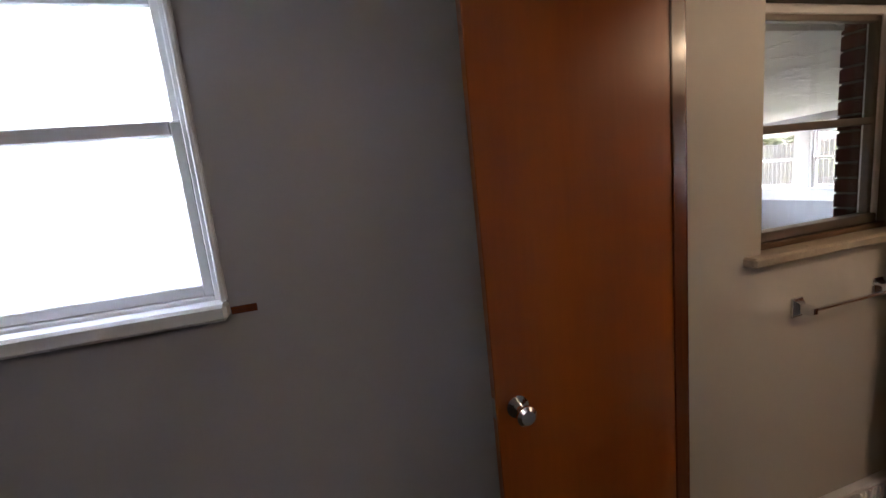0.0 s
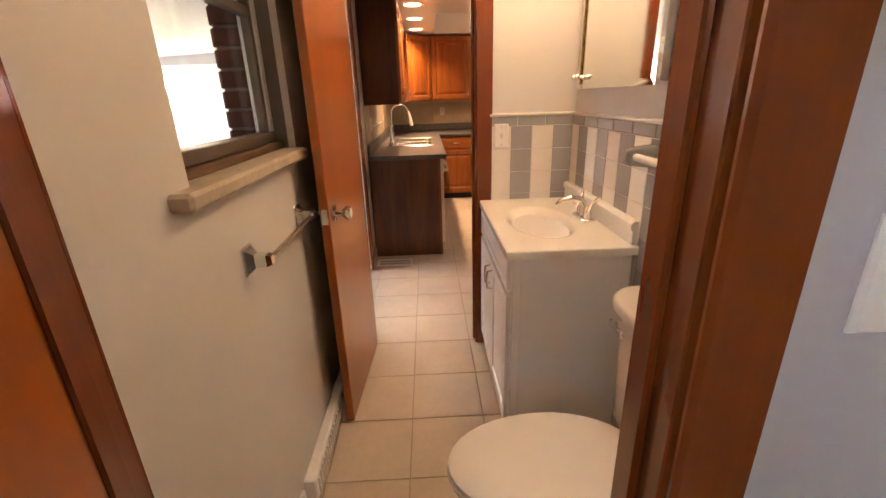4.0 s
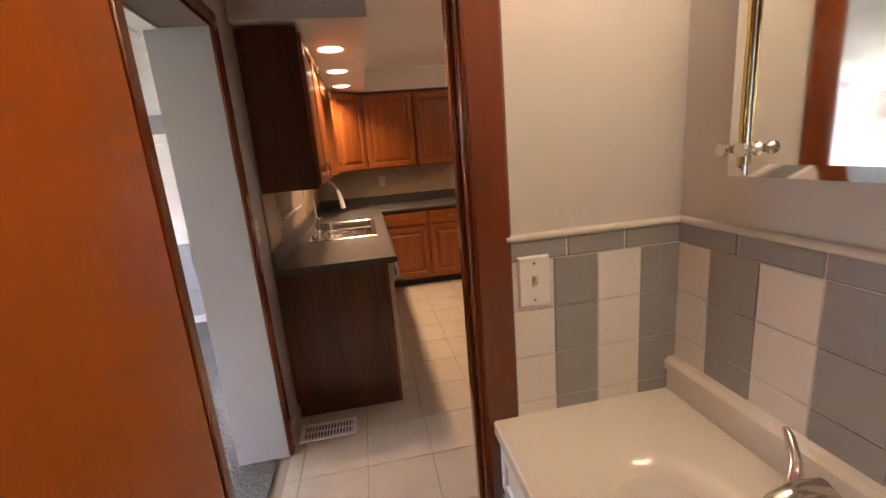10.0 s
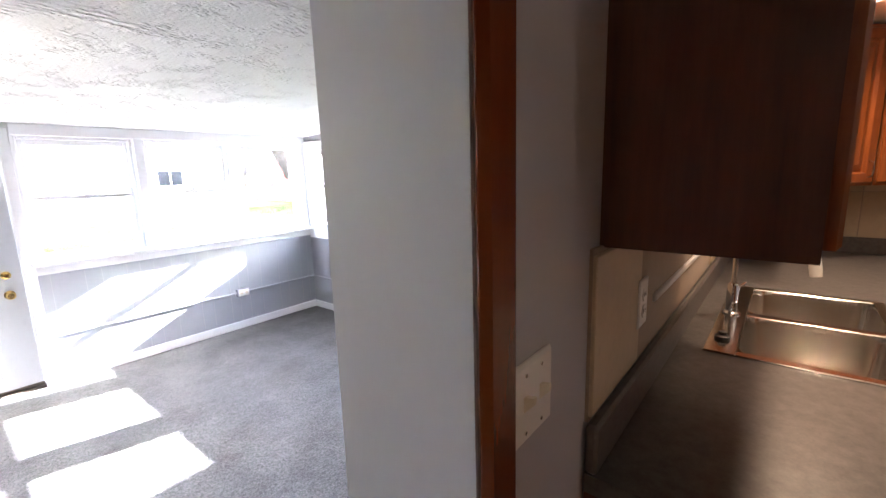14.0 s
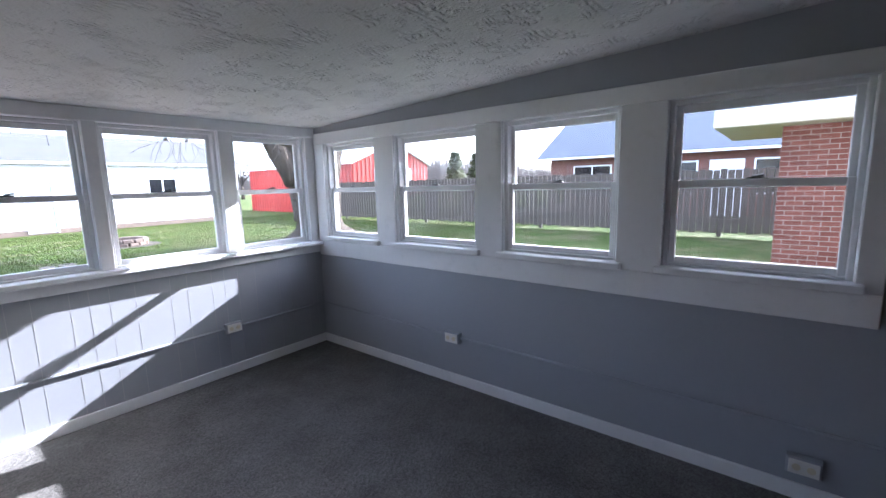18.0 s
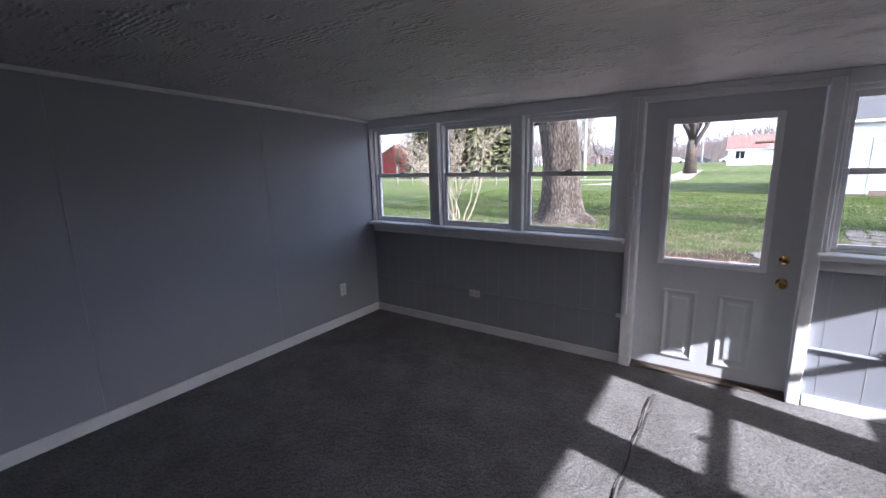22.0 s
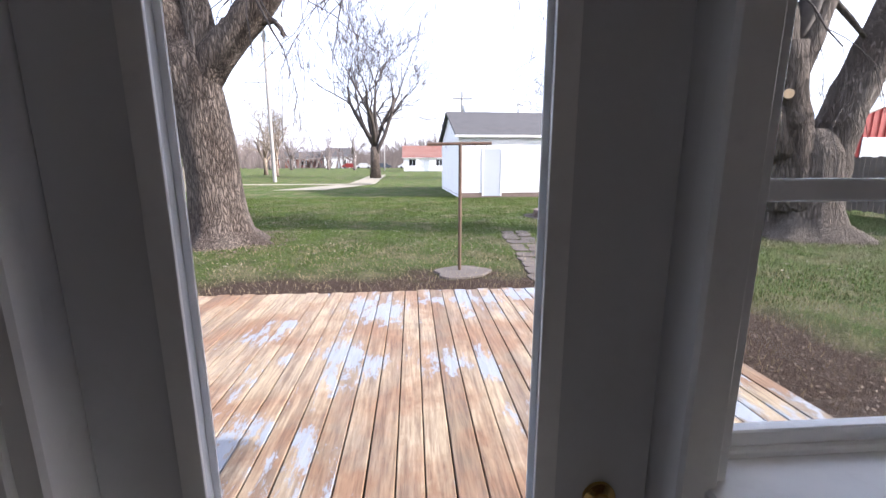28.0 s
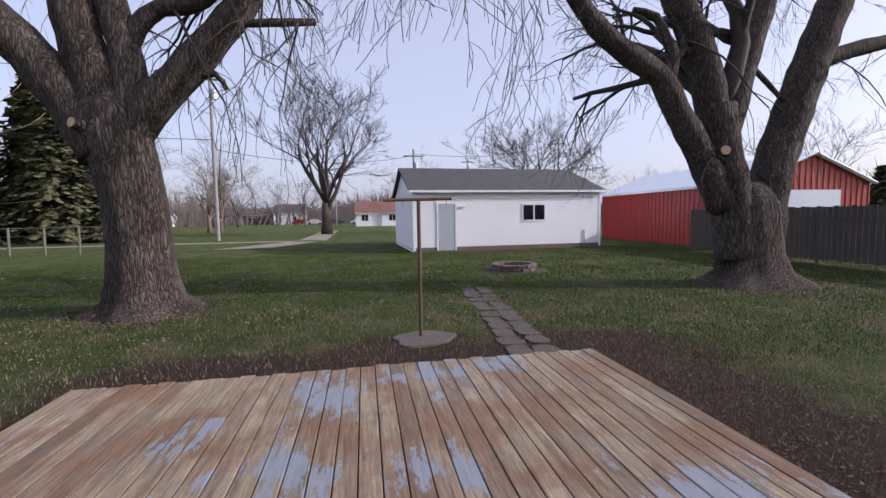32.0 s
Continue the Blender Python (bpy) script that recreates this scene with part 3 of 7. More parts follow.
def panel(x0, x1, z0, z1, prof, back, bm=None):
    """A slab whose front, towards -y, steps through nested rectangles: (inset, y) from the rim inwards; back: its rear y."""
    bm = bm or bmesh.new()
    loops = []
    for ins, yy in [(0.0, back)] + list(prof):
        loops.append([bm.verts.new(c) for c in ((x0 + ins, yy, z0 + ins), (x1 - ins, yy, z0 + ins), (x1 - ins, yy, z1 - ins), (x0 + ins, yy, z1 - ins))])
    for a, b in zip(loops, loops[1:]):
        for k in range(4):
            bm.faces.new((a[k], a[(k + 1) % 4], b[(k + 1) % 4], b[k]))
    bm.faces.new(loops[-1])
    bm.faces.new(loops[0][::-1])
    return bm


def blob(pts_loops, bm=None):
    """Skin through closed loops with the same number of points, capped at both ends."""
    bm = bm or bmesh.new()
    rings = [[bm.verts.new(p) for p in loop] for loop in pts_loops]
    n = len(rings[0])
    for a, b in zip(rings, rings[1:]):
        for k in range(n):
            bm.faces.new((a[k], a[(k + 1) % n], b[(k + 1) % n], b[k]))
    bm.faces.new(rings[0][::-1])
    bm.faces.new(rings[-1])
    return bm


def superloop(cx, cy, z, rx, ry, n=28, e=2.6):
    """An oval to rounded-rectangle loop at height z."""
    out = []
    for k in range(n):
        a = 2 * math.pi * k / n
        c, s = math.cos(a), math.sin(a)
        out.append((cx + rx * math.copysign(abs(c) ** (2 / e), c), cy + ry * math.copysign(abs(s) ** (2 / e), s), z))
    return out


def wall(name, axis, p0, p1, a0, a1, z0, z1, holes, mats, label=""):
    """A wall with openings cut through it. axis 'x' runs along x between y = p0 and p1; mats: low side, high side, reveals."""
    aa = sorted({a0, a1, *(v for h in holes for v in h[:2])})
    zz = sorted({z0, z1, *(v for h in holes for v in h[2:])})
    solid = {}
    for i in range(len(aa) - 1):
        for j in range(len(zz) - 1):
            ca, cz = (aa[i] + aa[i + 1]) / 2, (zz[j] + zz[j + 1]) / 2
            solid[i, j] = not any(h[0] < ca < h[1] and h[2] < cz < h[3] for h in holes)
    bm = bmesh.new()
    cache = {}

    def v(a, p, z):
        key = (a, p, z)
        if key not in cache:
            cache[key] = bm.verts.new((a, p, z) if axis == "x" else (p, a, z))
        return cache[key]

    def quad(c, idx):
        try:
            f = bm.faces.new(c)
            f.material_index = idx
        except ValueError:
            pass

    for (i, j), s in solid.items():
        if not s:
            continue
        l, r, b, t = aa[i], aa[i + 1], zz[j], zz[j + 1]
        quad([v(l, p0, b), v(r, p0, b), v(r, p0, t), v(l, p0, t)], 0)
        quad([v(l, p1, b), v(l, p1, t), v(r, p1, t), v(r, p1, b)], 1)
        for di, dj, c in ((-1, 0, ((l, b), (l, t))), (1, 0, ((r, t), (r, b))), (0, -1, ((r, b), (l, b))), (0, 1, ((l, t), (r, t)))):
            if not solid.get((i + di, j + dj), False):
                (ca, cz), (da, dz) = c
                quad([v(ca, p0, cz), v(da, p0, dz), v(da, p1, dz), v(ca, p1, cz)], 2)
    bmesh.ops.recalc_face_normals(bm, faces=bm.faces[:])
    return part(name, bm, list(mats), None, label, kind="structure")


def cuttings(bm):
    bmesh.ops.recalc_face_normals(bm, faces=bm.faces[:])
    return bm


def slab(name, x0, x1, y0, y1, z0, z1, material, label=""):
    return part(name, B(x0, x1, y0, y1, z0, z1), material, None, label, kind="structure")

# ---------------------------------------------------------------- large structure
HC = 2.42          # house ceiling
FY = 4.905         # inside of the sunroom's front wall
EX = 6.24          # inside of its east wall
WX = 0.55          # inside of its west wall
BY2 = 1.245         # thicker brick east of the opening
BY0, BY1 = 1.0, 1.21   # old outer wall, kitchen side and brick side


def ceil_z(y):
    return 1.90 + (FY - y) * 0.044


L_WIN = [(0.57, 1.268), (1.37, 2.065), (2.158, 2.855)]
R_WIN = [(3.978, 4.665), (4.736, 5.43), (5.535, 6.143)]
E_WIN = [(1.445, 2.128), (2.342, 3.019), (3.204, 3.929), (4.128, 4.759)]
FZ0, FZ1 = 0.934, 1.82
EZ0, EZ1 = 0.982, 1.76
DOOR_X0, DOOR_X1, DOOR_H = 3.005, 3.895, 1.835

wall("wall_front", "x", FY, FY + 0.125, WX - 0.12, EX + 0.12, -0.12, 2.0, [(a, b, FZ0, FZ1) for a, b in L_WIN + R_WIN] + [(DOOR_X0, DOOR_X1, -0.01, DOOR_H)], (wall_sun, siding_white, white_paint), "grey painted board wall under white framed windows")
wall("wall_east", "y", EX, EX + 0.12, BY1, FY, -0.12, 2.3, [(a, b, EZ0, EZ1) for a, b in E_WIN], (wall_sun, siding_white, white_paint), "grey painted wall with four white framed windows")
wall("wall_west", "y", WX - 0.12, WX, BY1, FY, -0.12, 2.3, [], (siding_white, wall_sun, wall_sun), "plain grey painted panel wall")
BATH_WIN, KIT_WIN, BED_WIN = (1.36, 2.125, 1.225, 2.11), (4.66, 5.49, 1.135, 1.95), (-1.40, -0.415, 1.372, 2.14)
wall("wall_old_outer", "x", BY0, BY1 - 0.012, -2.6, 7.2, -0.12, HC, [BATH_WIN, KIT_WIN, BED_WIN, (2.86, 3.86, -0.01, 2.07)], (wall_grey, mortar, mortar), "thick outer wall, brick on the sunroom side")
wall("wall_brick_facing", "x", BY1 - 0.012, BY2 - 0.012, 3.86, EX + 0.10, -0.12, 2.17, [KIT_WIN], (mortar, mortar, wall_sun), "red brick facing with pale joints")
wall("wall_bedroom_bath", "y", 0.80, 0.90, -0.42, BY0, -0.12, HC, [(0.226, 0.875, -0.01, 2.09)], (wall_grey, wall_bath, wood_trim), "painted partition with a door opening")
wall("wall_bath_hall", "y", 2.66, 2.76, -0.42, BY0, -0.12, HC, [(0.22, 0.86, -0.01, 2.11)], (wall_bath, wall_kitchen, wood_trim), "painted partition with a wood-trimmed door opening")
wall("wall_bath_tile", "x", -0.42, -0.266, 0.90, 2.66, -0.12, HC, [], (wall_kitchen, wall_bath, wall_bath), "painted wall above striped ceramic tile")
wall("wall_window_lining", "x", 0.975, BY0, 0.90, 2.66, -0.12, HC, [(BATH_WIN[0], BATH_WIN[1], BATH_WIN[2], BATH_WIN[3])], (wall_bath, wall_bath, wall_bath), "warm grey bathroom wall round the window")
wall("wall_kitchen_back", "y", 7.08, 7.20, -2.9, BY0, -0.12, HC, [(-2.55, -1.56, -0.01, 2.06)], (wall_kitchen, wall_grey, wall_grey), "kitchen wall with an opening to a carpeted room")
wall("wall_kitchen_west", "y", 2.66, 2.76, -2.9, -0.42, -0.12, HC, [], (wall_grey, wall_kitchen, wall_kitchen), "plain painted wall")
wall("wall_kitchen_south", "x", -3.0, -2.9, 0.80, 7.2, -0.12, HC, [], (wall_kitchen, wall_kitchen, wall_kitchen), "plain painted wall")
wall("wall_bedroom_south", "x", -3.0, -2.9, -2.7, 0.80, -0.12, HC, [], (wall_grey, wall_grey, wall_grey), "plain grey wall")
wall("wall_bedroom_west", "y", -2.7, -2.6, -2.9, BY1, -0.12, HC, [], (wall_grey, wall_grey, wall_grey), "plain grey wall")
wall("wall_bedroom_inner", "y", 0.80, 0.90, -2.9, -0.42, -0.12, HC, [], (wall_grey, wall_grey, wall_grey), "plain grey wall")
wall("wall_far_east", "y", 9.9, 10.0, -4.2, 0.5, -0.12, HC, [], (wall_grey, siding_white, white_paint), "plain blue-grey wall of the next room")
# out of view; opening added and made large to brighten the far room
wall("wall_far_north", "x", 0.4, 0.5, 7.2, 9.9, -0.12, HC, [(7.45, 9.7, 0.45, 2.15)], (wall_grey, siding_white, white_paint), "grey wall with an unseen opening added to let daylight in")
wall("wall_far_south", "x", -4.3, -4.2, 7.08, 10.0, -0.12, HC, [], (wall_grey, wall_grey, wall_grey), "plain grey wall")
wall("wall_far_west", "y", 7.08, 7.20, -4.2, -2.9, -0.12, HC, [], (wall_grey, wall_grey, wall_grey), "plain grey wall")

slab("ceiling_house", -2.7, 10.0, -4.3, 1.0, HC, HC + 0.1, ceiling_white, "plain white ceiling")
bm = bmesh.new()
for y0, y1 in ((BY1 - 0.02, 5.03),):
    vs = [bm.verts.new(c) for c in ((WX - 0.12, y0, ceil_z(y0)), (EX + 0.12, y0, ceil_z(y0)), (EX + 0.12, y1, ceil_z(y1)), (WX - 0.12, y1, ceil_z(y1)))]
    f = bm.faces.new(vs)
    bmesh.ops.extrude_face_region(bm, geom=[f])
    bm.verts.ensure_lookup_table()
    for v in bm.verts[4:]:
        v.co.z += 0.08
    bmesh.ops.recalc_face_normals(bm, faces=bm.faces[:])
part("ceiling_sunroom", bm, stomp, None, "sloping white plaster ceiling with a brushed fan texture", kind="structure")
bm = bmesh.new()
for a, b, c, d in (((WX - 0.5, 0.9, ceil_z(0.9) + 0.22), (EX + 0.5, 0.9, ceil_z(0.9) + 0.22), (EX + 0.5, 5.45, ceil_z(5.45) + 0.14), (WX - 0.5, 5.45, ceil_z(5.45) + 0.14)),):
    f = bm.faces.new([bm.verts.new(v) for v in (a, b, c, d)])
    r = bmesh.ops.extrude_face_region(bm, geom=[f])
    for v in [e for e in r["geom"] if isinstance(e, bmesh.types.BMVert)]:
        v.co.z += 0.06
    bmesh.ops.recalc_face_normals(bm, faces=bm.faces[:])
part("roof_sunroom", bm, roof_dark, None, "dark shed roof over the sunroom", kind="structure")
bm = bmesh.new()
for a, b, c, d in (((-3.1, 1.75, 2.55), (10.4, 1.75, 2.55), (10.4, -1.4, 4.0), (-3.1, -1.4, 4.0)), ((-3.1, -1.4, 4.0), (10.4, -1.4, 4.0), (10.4, -4.7, 2.55), (-3.1, -4.7, 2.55))):
    bm.faces.new([bm.verts.new(v) for v in (a, b, c, d)])
r = bmesh.ops.extrude_face_region(bm, geom=bm.faces[:])
for v in [e for e in r["geom"] if isinstance(e, bmesh.types.BMVert)]:
    v.co.z += 0.08
bmesh.ops.recalc_face_normals(bm, faces=bm.faces[:])
part("roof_house", bm, roof_dark, None, "dark shingled gable roof", kind="structure")

# floors
slab("floor_bedroom", -2.7, 0.85, -3.0, 1.0, -0.12, 0.0, carpet, "grey carpet")
slab("floor_far_room", 7.10, 10.0, -4.3, 0.5, -0.12, -0.002, carpet, "grey carpet of the next room")
floor_t = slab("floor_tiled", 0.85, 7.10, -3.0, 1.06, -0.12, -0.006, grout_floor, "beige ceramic floor tiles with brown grout")


def pile(name, x0, x1, y0, y1, step, amp, material, label):
    """A carpet: a fine uneven sheet."""
    nx, ny = int((x1 - x0) / step), int((y1 - y0) / step)
    xs, ys = np.linspace(x0, x1, nx + 1), np.linspace(y0, y1, ny + 1)
    rng = np.random.default_rng(5)
    zz = rng.random((nx + 1, ny + 1)) * amp
    gx, gy = np.meshgrid(xs, ys, indexing="ij")
    zz -= 0.006 * np.exp(-((gx - 3.212) / 0.012) ** 2) * (gy > 1.3) * (gy < 4.56)
    verts = np.stack([gx, gy, zz], -1).reshape(-1, 3)
    i = np.arange(nx)[:, None] * (ny + 1) + np.arange(ny)[None]
    faces = np.stack([i, i + ny + 1, i + ny + 2, i + 1], -1).reshape(-1, 4)
    return raw(name, verts.tolist(), faces.tolist(), material, None, label, kind="structure")


pile("floor_sunroom", WX, EX, 1.06, FY, 0.016, 0.0035, carpet, "grey cut-pile carpet with a worn seam")
slab("floor_sunroom_base", WX - 0.12, EX + 0.12, 1.06, 5.03, -0.12, -0.012, concrete, "concrete slab under the carpet")
part("carpet_seam", tube([(3.205 + 0.006 * math.sin(i * 1.7), 3.35 + i * 0.1, 0.006) for i in range(13)], [0.002 + 0.0015 * (i % 3) for i in range(13)], 6, flat=0.5), dark_gap, None, "dark open seam in the carpet", kind="structure")


# soffit over the kitchen cabinets, raised middle
bm = bmesh.new()
B(4.19, 7.08, 0.335, 1.0, 2.185, HC, bm=bm)
B(6.74, 7.08, -1.56, 0.335, 2.185, HC, bm=bm)
part("ceiling_soffit", bm, ceiling_white, None, "boxed soffit over the cabinets with round lights", kind="structure")


# ---------------------------------------------------------------- trims
def trim(name, boxes, material, label, bev=0.004):
    bm = bmesh.new()
    for b in boxes:
        B(*b, bev=bev, bm=bm)
    return part(name, bm, material, None, label, kind="structure")


trim("baseboard_sunroom_front", [(WX, 2.93, FY - 0.016, FY, 0.0, 0.075), (3.97, EX, FY - 0.016, FY, 0.0, 0.075)], white_paint, "white baseboard")
trim("baseboard_sunroom_east", [(EX - 0.016, EX, BY2, FY - 0.016, 0.0, 0.075)], white_paint, "white baseboard")
trim("baseboard_sunroom_west", [(WX, WX + 0.016, BY1, FY - 0.016, 0.0, 0.08)], white_paint, "white baseboard")
trim("baseboard_bath", [(0.90, 1.62, 0.962, 0.975, 0.0, 0.085), (2.24, 2.66, 0.962, 0.975, 0.0, 0.085)], white_paint, "white baseboard")
trim("baseboard_kitchen", [(3.918, 4.20, 0.985, 1.0, 0.0, 0.085)], wall_kitchen, "painted baseboard")
trim("baseboard_far_room", [(9.885, 9.9, -4.2, 0.4, 0.0, 0.09)], white_paint, "white baseboard")
bm = tube([(WX + 0.012, BY1, ceil_z(BY1) - 0.012), (WX + 0.012, FY, ceil_z(FY) - 0.012)], 0.014, 8)
part("cove_strip", bm, white_paint, None, "thin white strip under the ceiling", kind="structure")
# wood casings of the bathroom doors
for nm, x0, x1, y0, y1, top in (("bedroom", 0.785, 0.912, 0.226, 0.875, 2.09), ("hall", 2.645, 2.775, 0.22, 0.86, 2.11)):
    xm = (x0 + x1) / 2
    for side, ya, yb, sg in (("low", y0 - 0.07, y0 + 0.018, 1), ("high", y1 - 0.018, y1 + 0.07, -1)):
        edge = yb if sg > 0 else ya
        lo, hi = sorted((edge - sg * 0.006, edge - sg * 0.088))
        for xa, xb in ((x0, x0 + 0.016), (x1 - 0.016, x1)):
            trim("trim_casing_" + nm, [(xa, xb, lo, hi, 0.0, top + 0.07)], wood_trim, "dark reddish wood door casing", 0.006)
        lo, hi = sorted((edge, edge - sg * 0.017))
        trim("trim_jamb_" + nm, [(x0 + 0.016, x1 - 0.016, lo, hi, 0.0, top)], wood_trim, "dark reddish wood door jamb", 0.002)
        lo, hi = sorted((edge + sg * 0.011, edge))
        trim("trim_stop_" + nm, [(xm - 0.012, xm + 0.018, lo, hi, 0.0, top - 0.018)], wood_trim, "wood door stop", 0.003)
    trim("trim_head_" + nm, [(x0, x1, y0 + 0.018, y1 - 0.018, top - 0.018, top + 0.07)], wood_trim_x, "dark reddish wood door head", 0.008)
# opening to the sunroom
trim("trim_sunroom_opening", [(3.848, 3.918, 0.978, 1.0, 0.0, 2.14), (2.80, 2.875, 0.978, 1.0, 0.0, 2.14)], wood_trim, "rounded reddish wood trim of the opening", 0.01)
trim("trim_sunroom_head", [(2.875, 3.848, 0.978, 1.0, 2.06, 2.14)], wood_trim_x, "reddish wood head trim", 0.01)
trim("trim_reveal", [(3.853, 3.862, 1.0, BY2 + 0.006, 0.0, 2.07)], jamb_lit, "jamb lining, its colour lightened for the sunroom's daylight", 0.0)

# sunroom window trim: mullion posts, stool, apron, head board
boxes = []
ends = [WX, *(v for w in L_WIN for v in w), 2.93, 3.955, *(v for w in R_WIN for v in w), EX]
for a, b in zip(ends[::2], ends[1::2]):
    boxes.append((a, b, FY - 0.018, FY, FZ0, 1.85))
trim("trim_front_posts", boxes, white_paint, "white boards between the front windows")
trim("trim_front_head", [(WX, 2.93, FY - 0.022, FY, FZ1, 1.90), (3.96, EX, FY - 0.022, FY, FZ1, 1.90), (2.93, 3.96, FY - 0.026, FY, 1.865, 1.90)], white_paint, "white head board over the front windows")
trim("trim_front_stool", [(WX, 2.935, FY - 0.085, FY + 0.02, 0.904, 0.936), (3.935, EX, FY - 0.085, FY + 0.02, 0.904, 0.936)], white_paint, "white window stool", 0.006)
trim("trim_front_apron", [(WX, 2.925, FY - 0.018, FY, 0.834, 0.904), (3.945, EX, FY - 0.018, FY, 0.834, 0.904)], white_paint, "white window apron")
boxes = [(EX - 0.018, EX, a, b, 0.944, 1.76) for a, b in zip([1.36, *(w[1] for w in E_WIN)], [*(w[0] for w in E_WIN), FY - 0.02])]
trim("trim_east_posts", boxes, white_paint, "white boards between the side windows")
trim("trim_east_head", [(EX - 0.022, EX, 1.36, FY - 0.02, 1.76, 1.85)], white_paint, "white head board over the side windows")
trim("trim_east_apron", [(EX - 0.018, EX, 1.36, FY - 0.02, 0.81, 0.944)], white_paint, "white board under the side windows")
for a, b in E_WIN:
    trim("trim_east_stool", [(EX - 0.05, EX + 0.02, a - 0.03, b + 0.03, 0.945, 0.982)], white_paint, "white window stool", 0.005)
# door casing
trim("trim_front_door", [(2.93, 3.008, FY - 0.03, FY + 0.02, 0.0, 1.865), (3.892, 3.957, FY - 0.03, FY + 0.02, 0.0, 1.865), (3.008, 3.892, FY - 0.03, FY + 0.02, 1.825, 1.865)], white_paint, "white door casing", 0.006)
trim("trim_front_door_strip", [(2.952, 2.972, FY - 0.042, FY - 0.028, 0.40, 1.12), (2.948, 2.978, FY - 0.045, FY - 0.028, 1.12, 1.22), (2.955, 2.970, FY - 0.042, FY - 0.028, 1.22, 1.86)], white_paint, "white painted wire strip on the door casing", 0.003)
trim("trim_threshold", [(3.0, 3.9, FY + 0.0, FY + 0.125, -0.02, 0.014)], alu_dark, "dark metal threshold")

# vertical joints of the wall boards below the windows
bm = bmesh.new()
for x in [WX + 0.06 + 0.795 * (i // 6) + (0.10, 0.235, 0.435, 0.54, 0.705, 0.795)[i % 6] for i in range(44)]:
    if 2.9 < x < 3.98 or x > EX - 0.02:
        continue
    for z0, z1 in ((0.075, 0.355), (0.372, 0.834)):
        B(x - 0.0013, x + 0.0013, FY - 0.0009, FY + 0.001, z0, z1, bm=bm)
part("trim_board_joints", bm, wall_grey, None, "fine vertical joints of the wall boards", kind="structure")
bm = bmesh.new()
for y, z1 in ((2.53, 1.99), (3.75, 1.93)):
    B(WX - 0.001, WX + 0.0015, y - 0.002, y + 0.002, 0.08, z1, bm=bm)
part("trim_panel_joints", bm, wall_grey, None, "fine joints between wall panels", kind="structure")


# ---------------------------------------------------------------- windows
def sash_window(name, w, z0, z1, rail, label, depth=0.07, group="sunroom windows", glass=None):
    """A white double-hung window; local x across, -y to the room, z up from the floor."""
    t = thing(name, label=label, category="window", group=group, kind="structure")
    bm = bmesh.new()
    for b in ((0, 0.022, 0, depth, z0, z1), (w - 0.022, w, 0, depth, z0, z1), (0.022, w - 0.022, 0, depth, z0, z0 + 0.014), (0.022, w - 0.022, 0, depth, z1 - 0.022, z1)):
        B(*b, bev=0.003, bm=bm)
    part("window_frame", bm, vinyl_white, t)
    for nm, a, b, y0 in (("lower_sash", z0 + 0.014, rail + 0.018, 0.012), ("upper_sash", rail - 0.018, z1 - 0.022, 0.042)):
        bm = bmesh.new()
        s = 0.026
        for bb in ((0.022, 0.022 + s, y0, y0 + 0.026, a, b), (w - 0.022 - s, w - 0.022, y0, y0 + 0.026, a, b), (0.022 + s, w - 0.022 - s, y0, y0 + 0.026, a, a + (0.03 if "low" in nm else 0.034)), (0.022 + s, w - 0.022 - s, y0, y0 + 0.026, b - 0.034, b)):
            B(*bb, bev=0.003, bm=bm)
        sash = part(nm, bm, vinyl_white, t)
        g = part("pane", B(0.022 + s - 0.004, w - 0.022 - s + 0.004, y0 + 0.011, y0 + 0.015, a + 0.026, b - 0.03), glass or pane, sash)
        g.visible_shadow = False
    bm = B(w / 2 - 0.03, w / 2 + 0.03, -0.004, 0.016, rail + 0.018, rail + 0.026, 0.003)
    tube([(w / 2 - 0.012, 0.004, rail + 0.028), (w / 2 + 0.03, -0.008, rail + 0.034)], 0.005, 8, bm)
    part("sash_lock", bm, black_plastic, t, "small dark sash lock")
    return t


for i, (a, b) in enumerate(L_WIN + R_WIN):
    t = sash_window("window_%d" % (i + 1), b - a, FZ0, FZ1, 1.378, "white vinyl double-hung window above the grey wall")
    t.matrix_basis = pose(a, FY + 0.03, 0)
for i, (a, b) in enumerate(E_WIN):
    t = sash_window("window_%d" % (i + 7), b - a, EZ0, EZ1, 1.375, "white vinyl double-hung window in the side wall")
    t.matrix_basis = pose(EX + 0.025, b, 0, 0, 0, -90)
# bedroom window
t = sash_window("window_11", BED_WIN[1] - BED_WIN[0], BED_WIN[2], BED_WIN[3], 1.80, "white bedroom window in bright daylight", group="bedroom window", glass=frost_pane)
t.matrix_basis = pose(BED_WIN[0], 1.02, 0)
trim("trim_bedroom_sill", [(BED_WIN[0] - 0.05, BED_WIN[1] + 0.012, 0.955, 1.03, 1.332, 1.374)], white_paint, "white marble-look sill", 0.008)
trim("trim_bedroom_casing", [(BED_WIN[1] - 0.004, BED_WIN[1] + 0.012, 0.985, 1.08, 1.374, 2.16)], white_paint, "white window lining")
trim("trim_bedroom_scar", [(BED_WIN[1] + 0.014, BED_WIN[1] + 0.075, 0.9985, 1.0, 1.335, 1.355)], wood_trim_x, "brown unpainted mark beside the sill", 0.0)

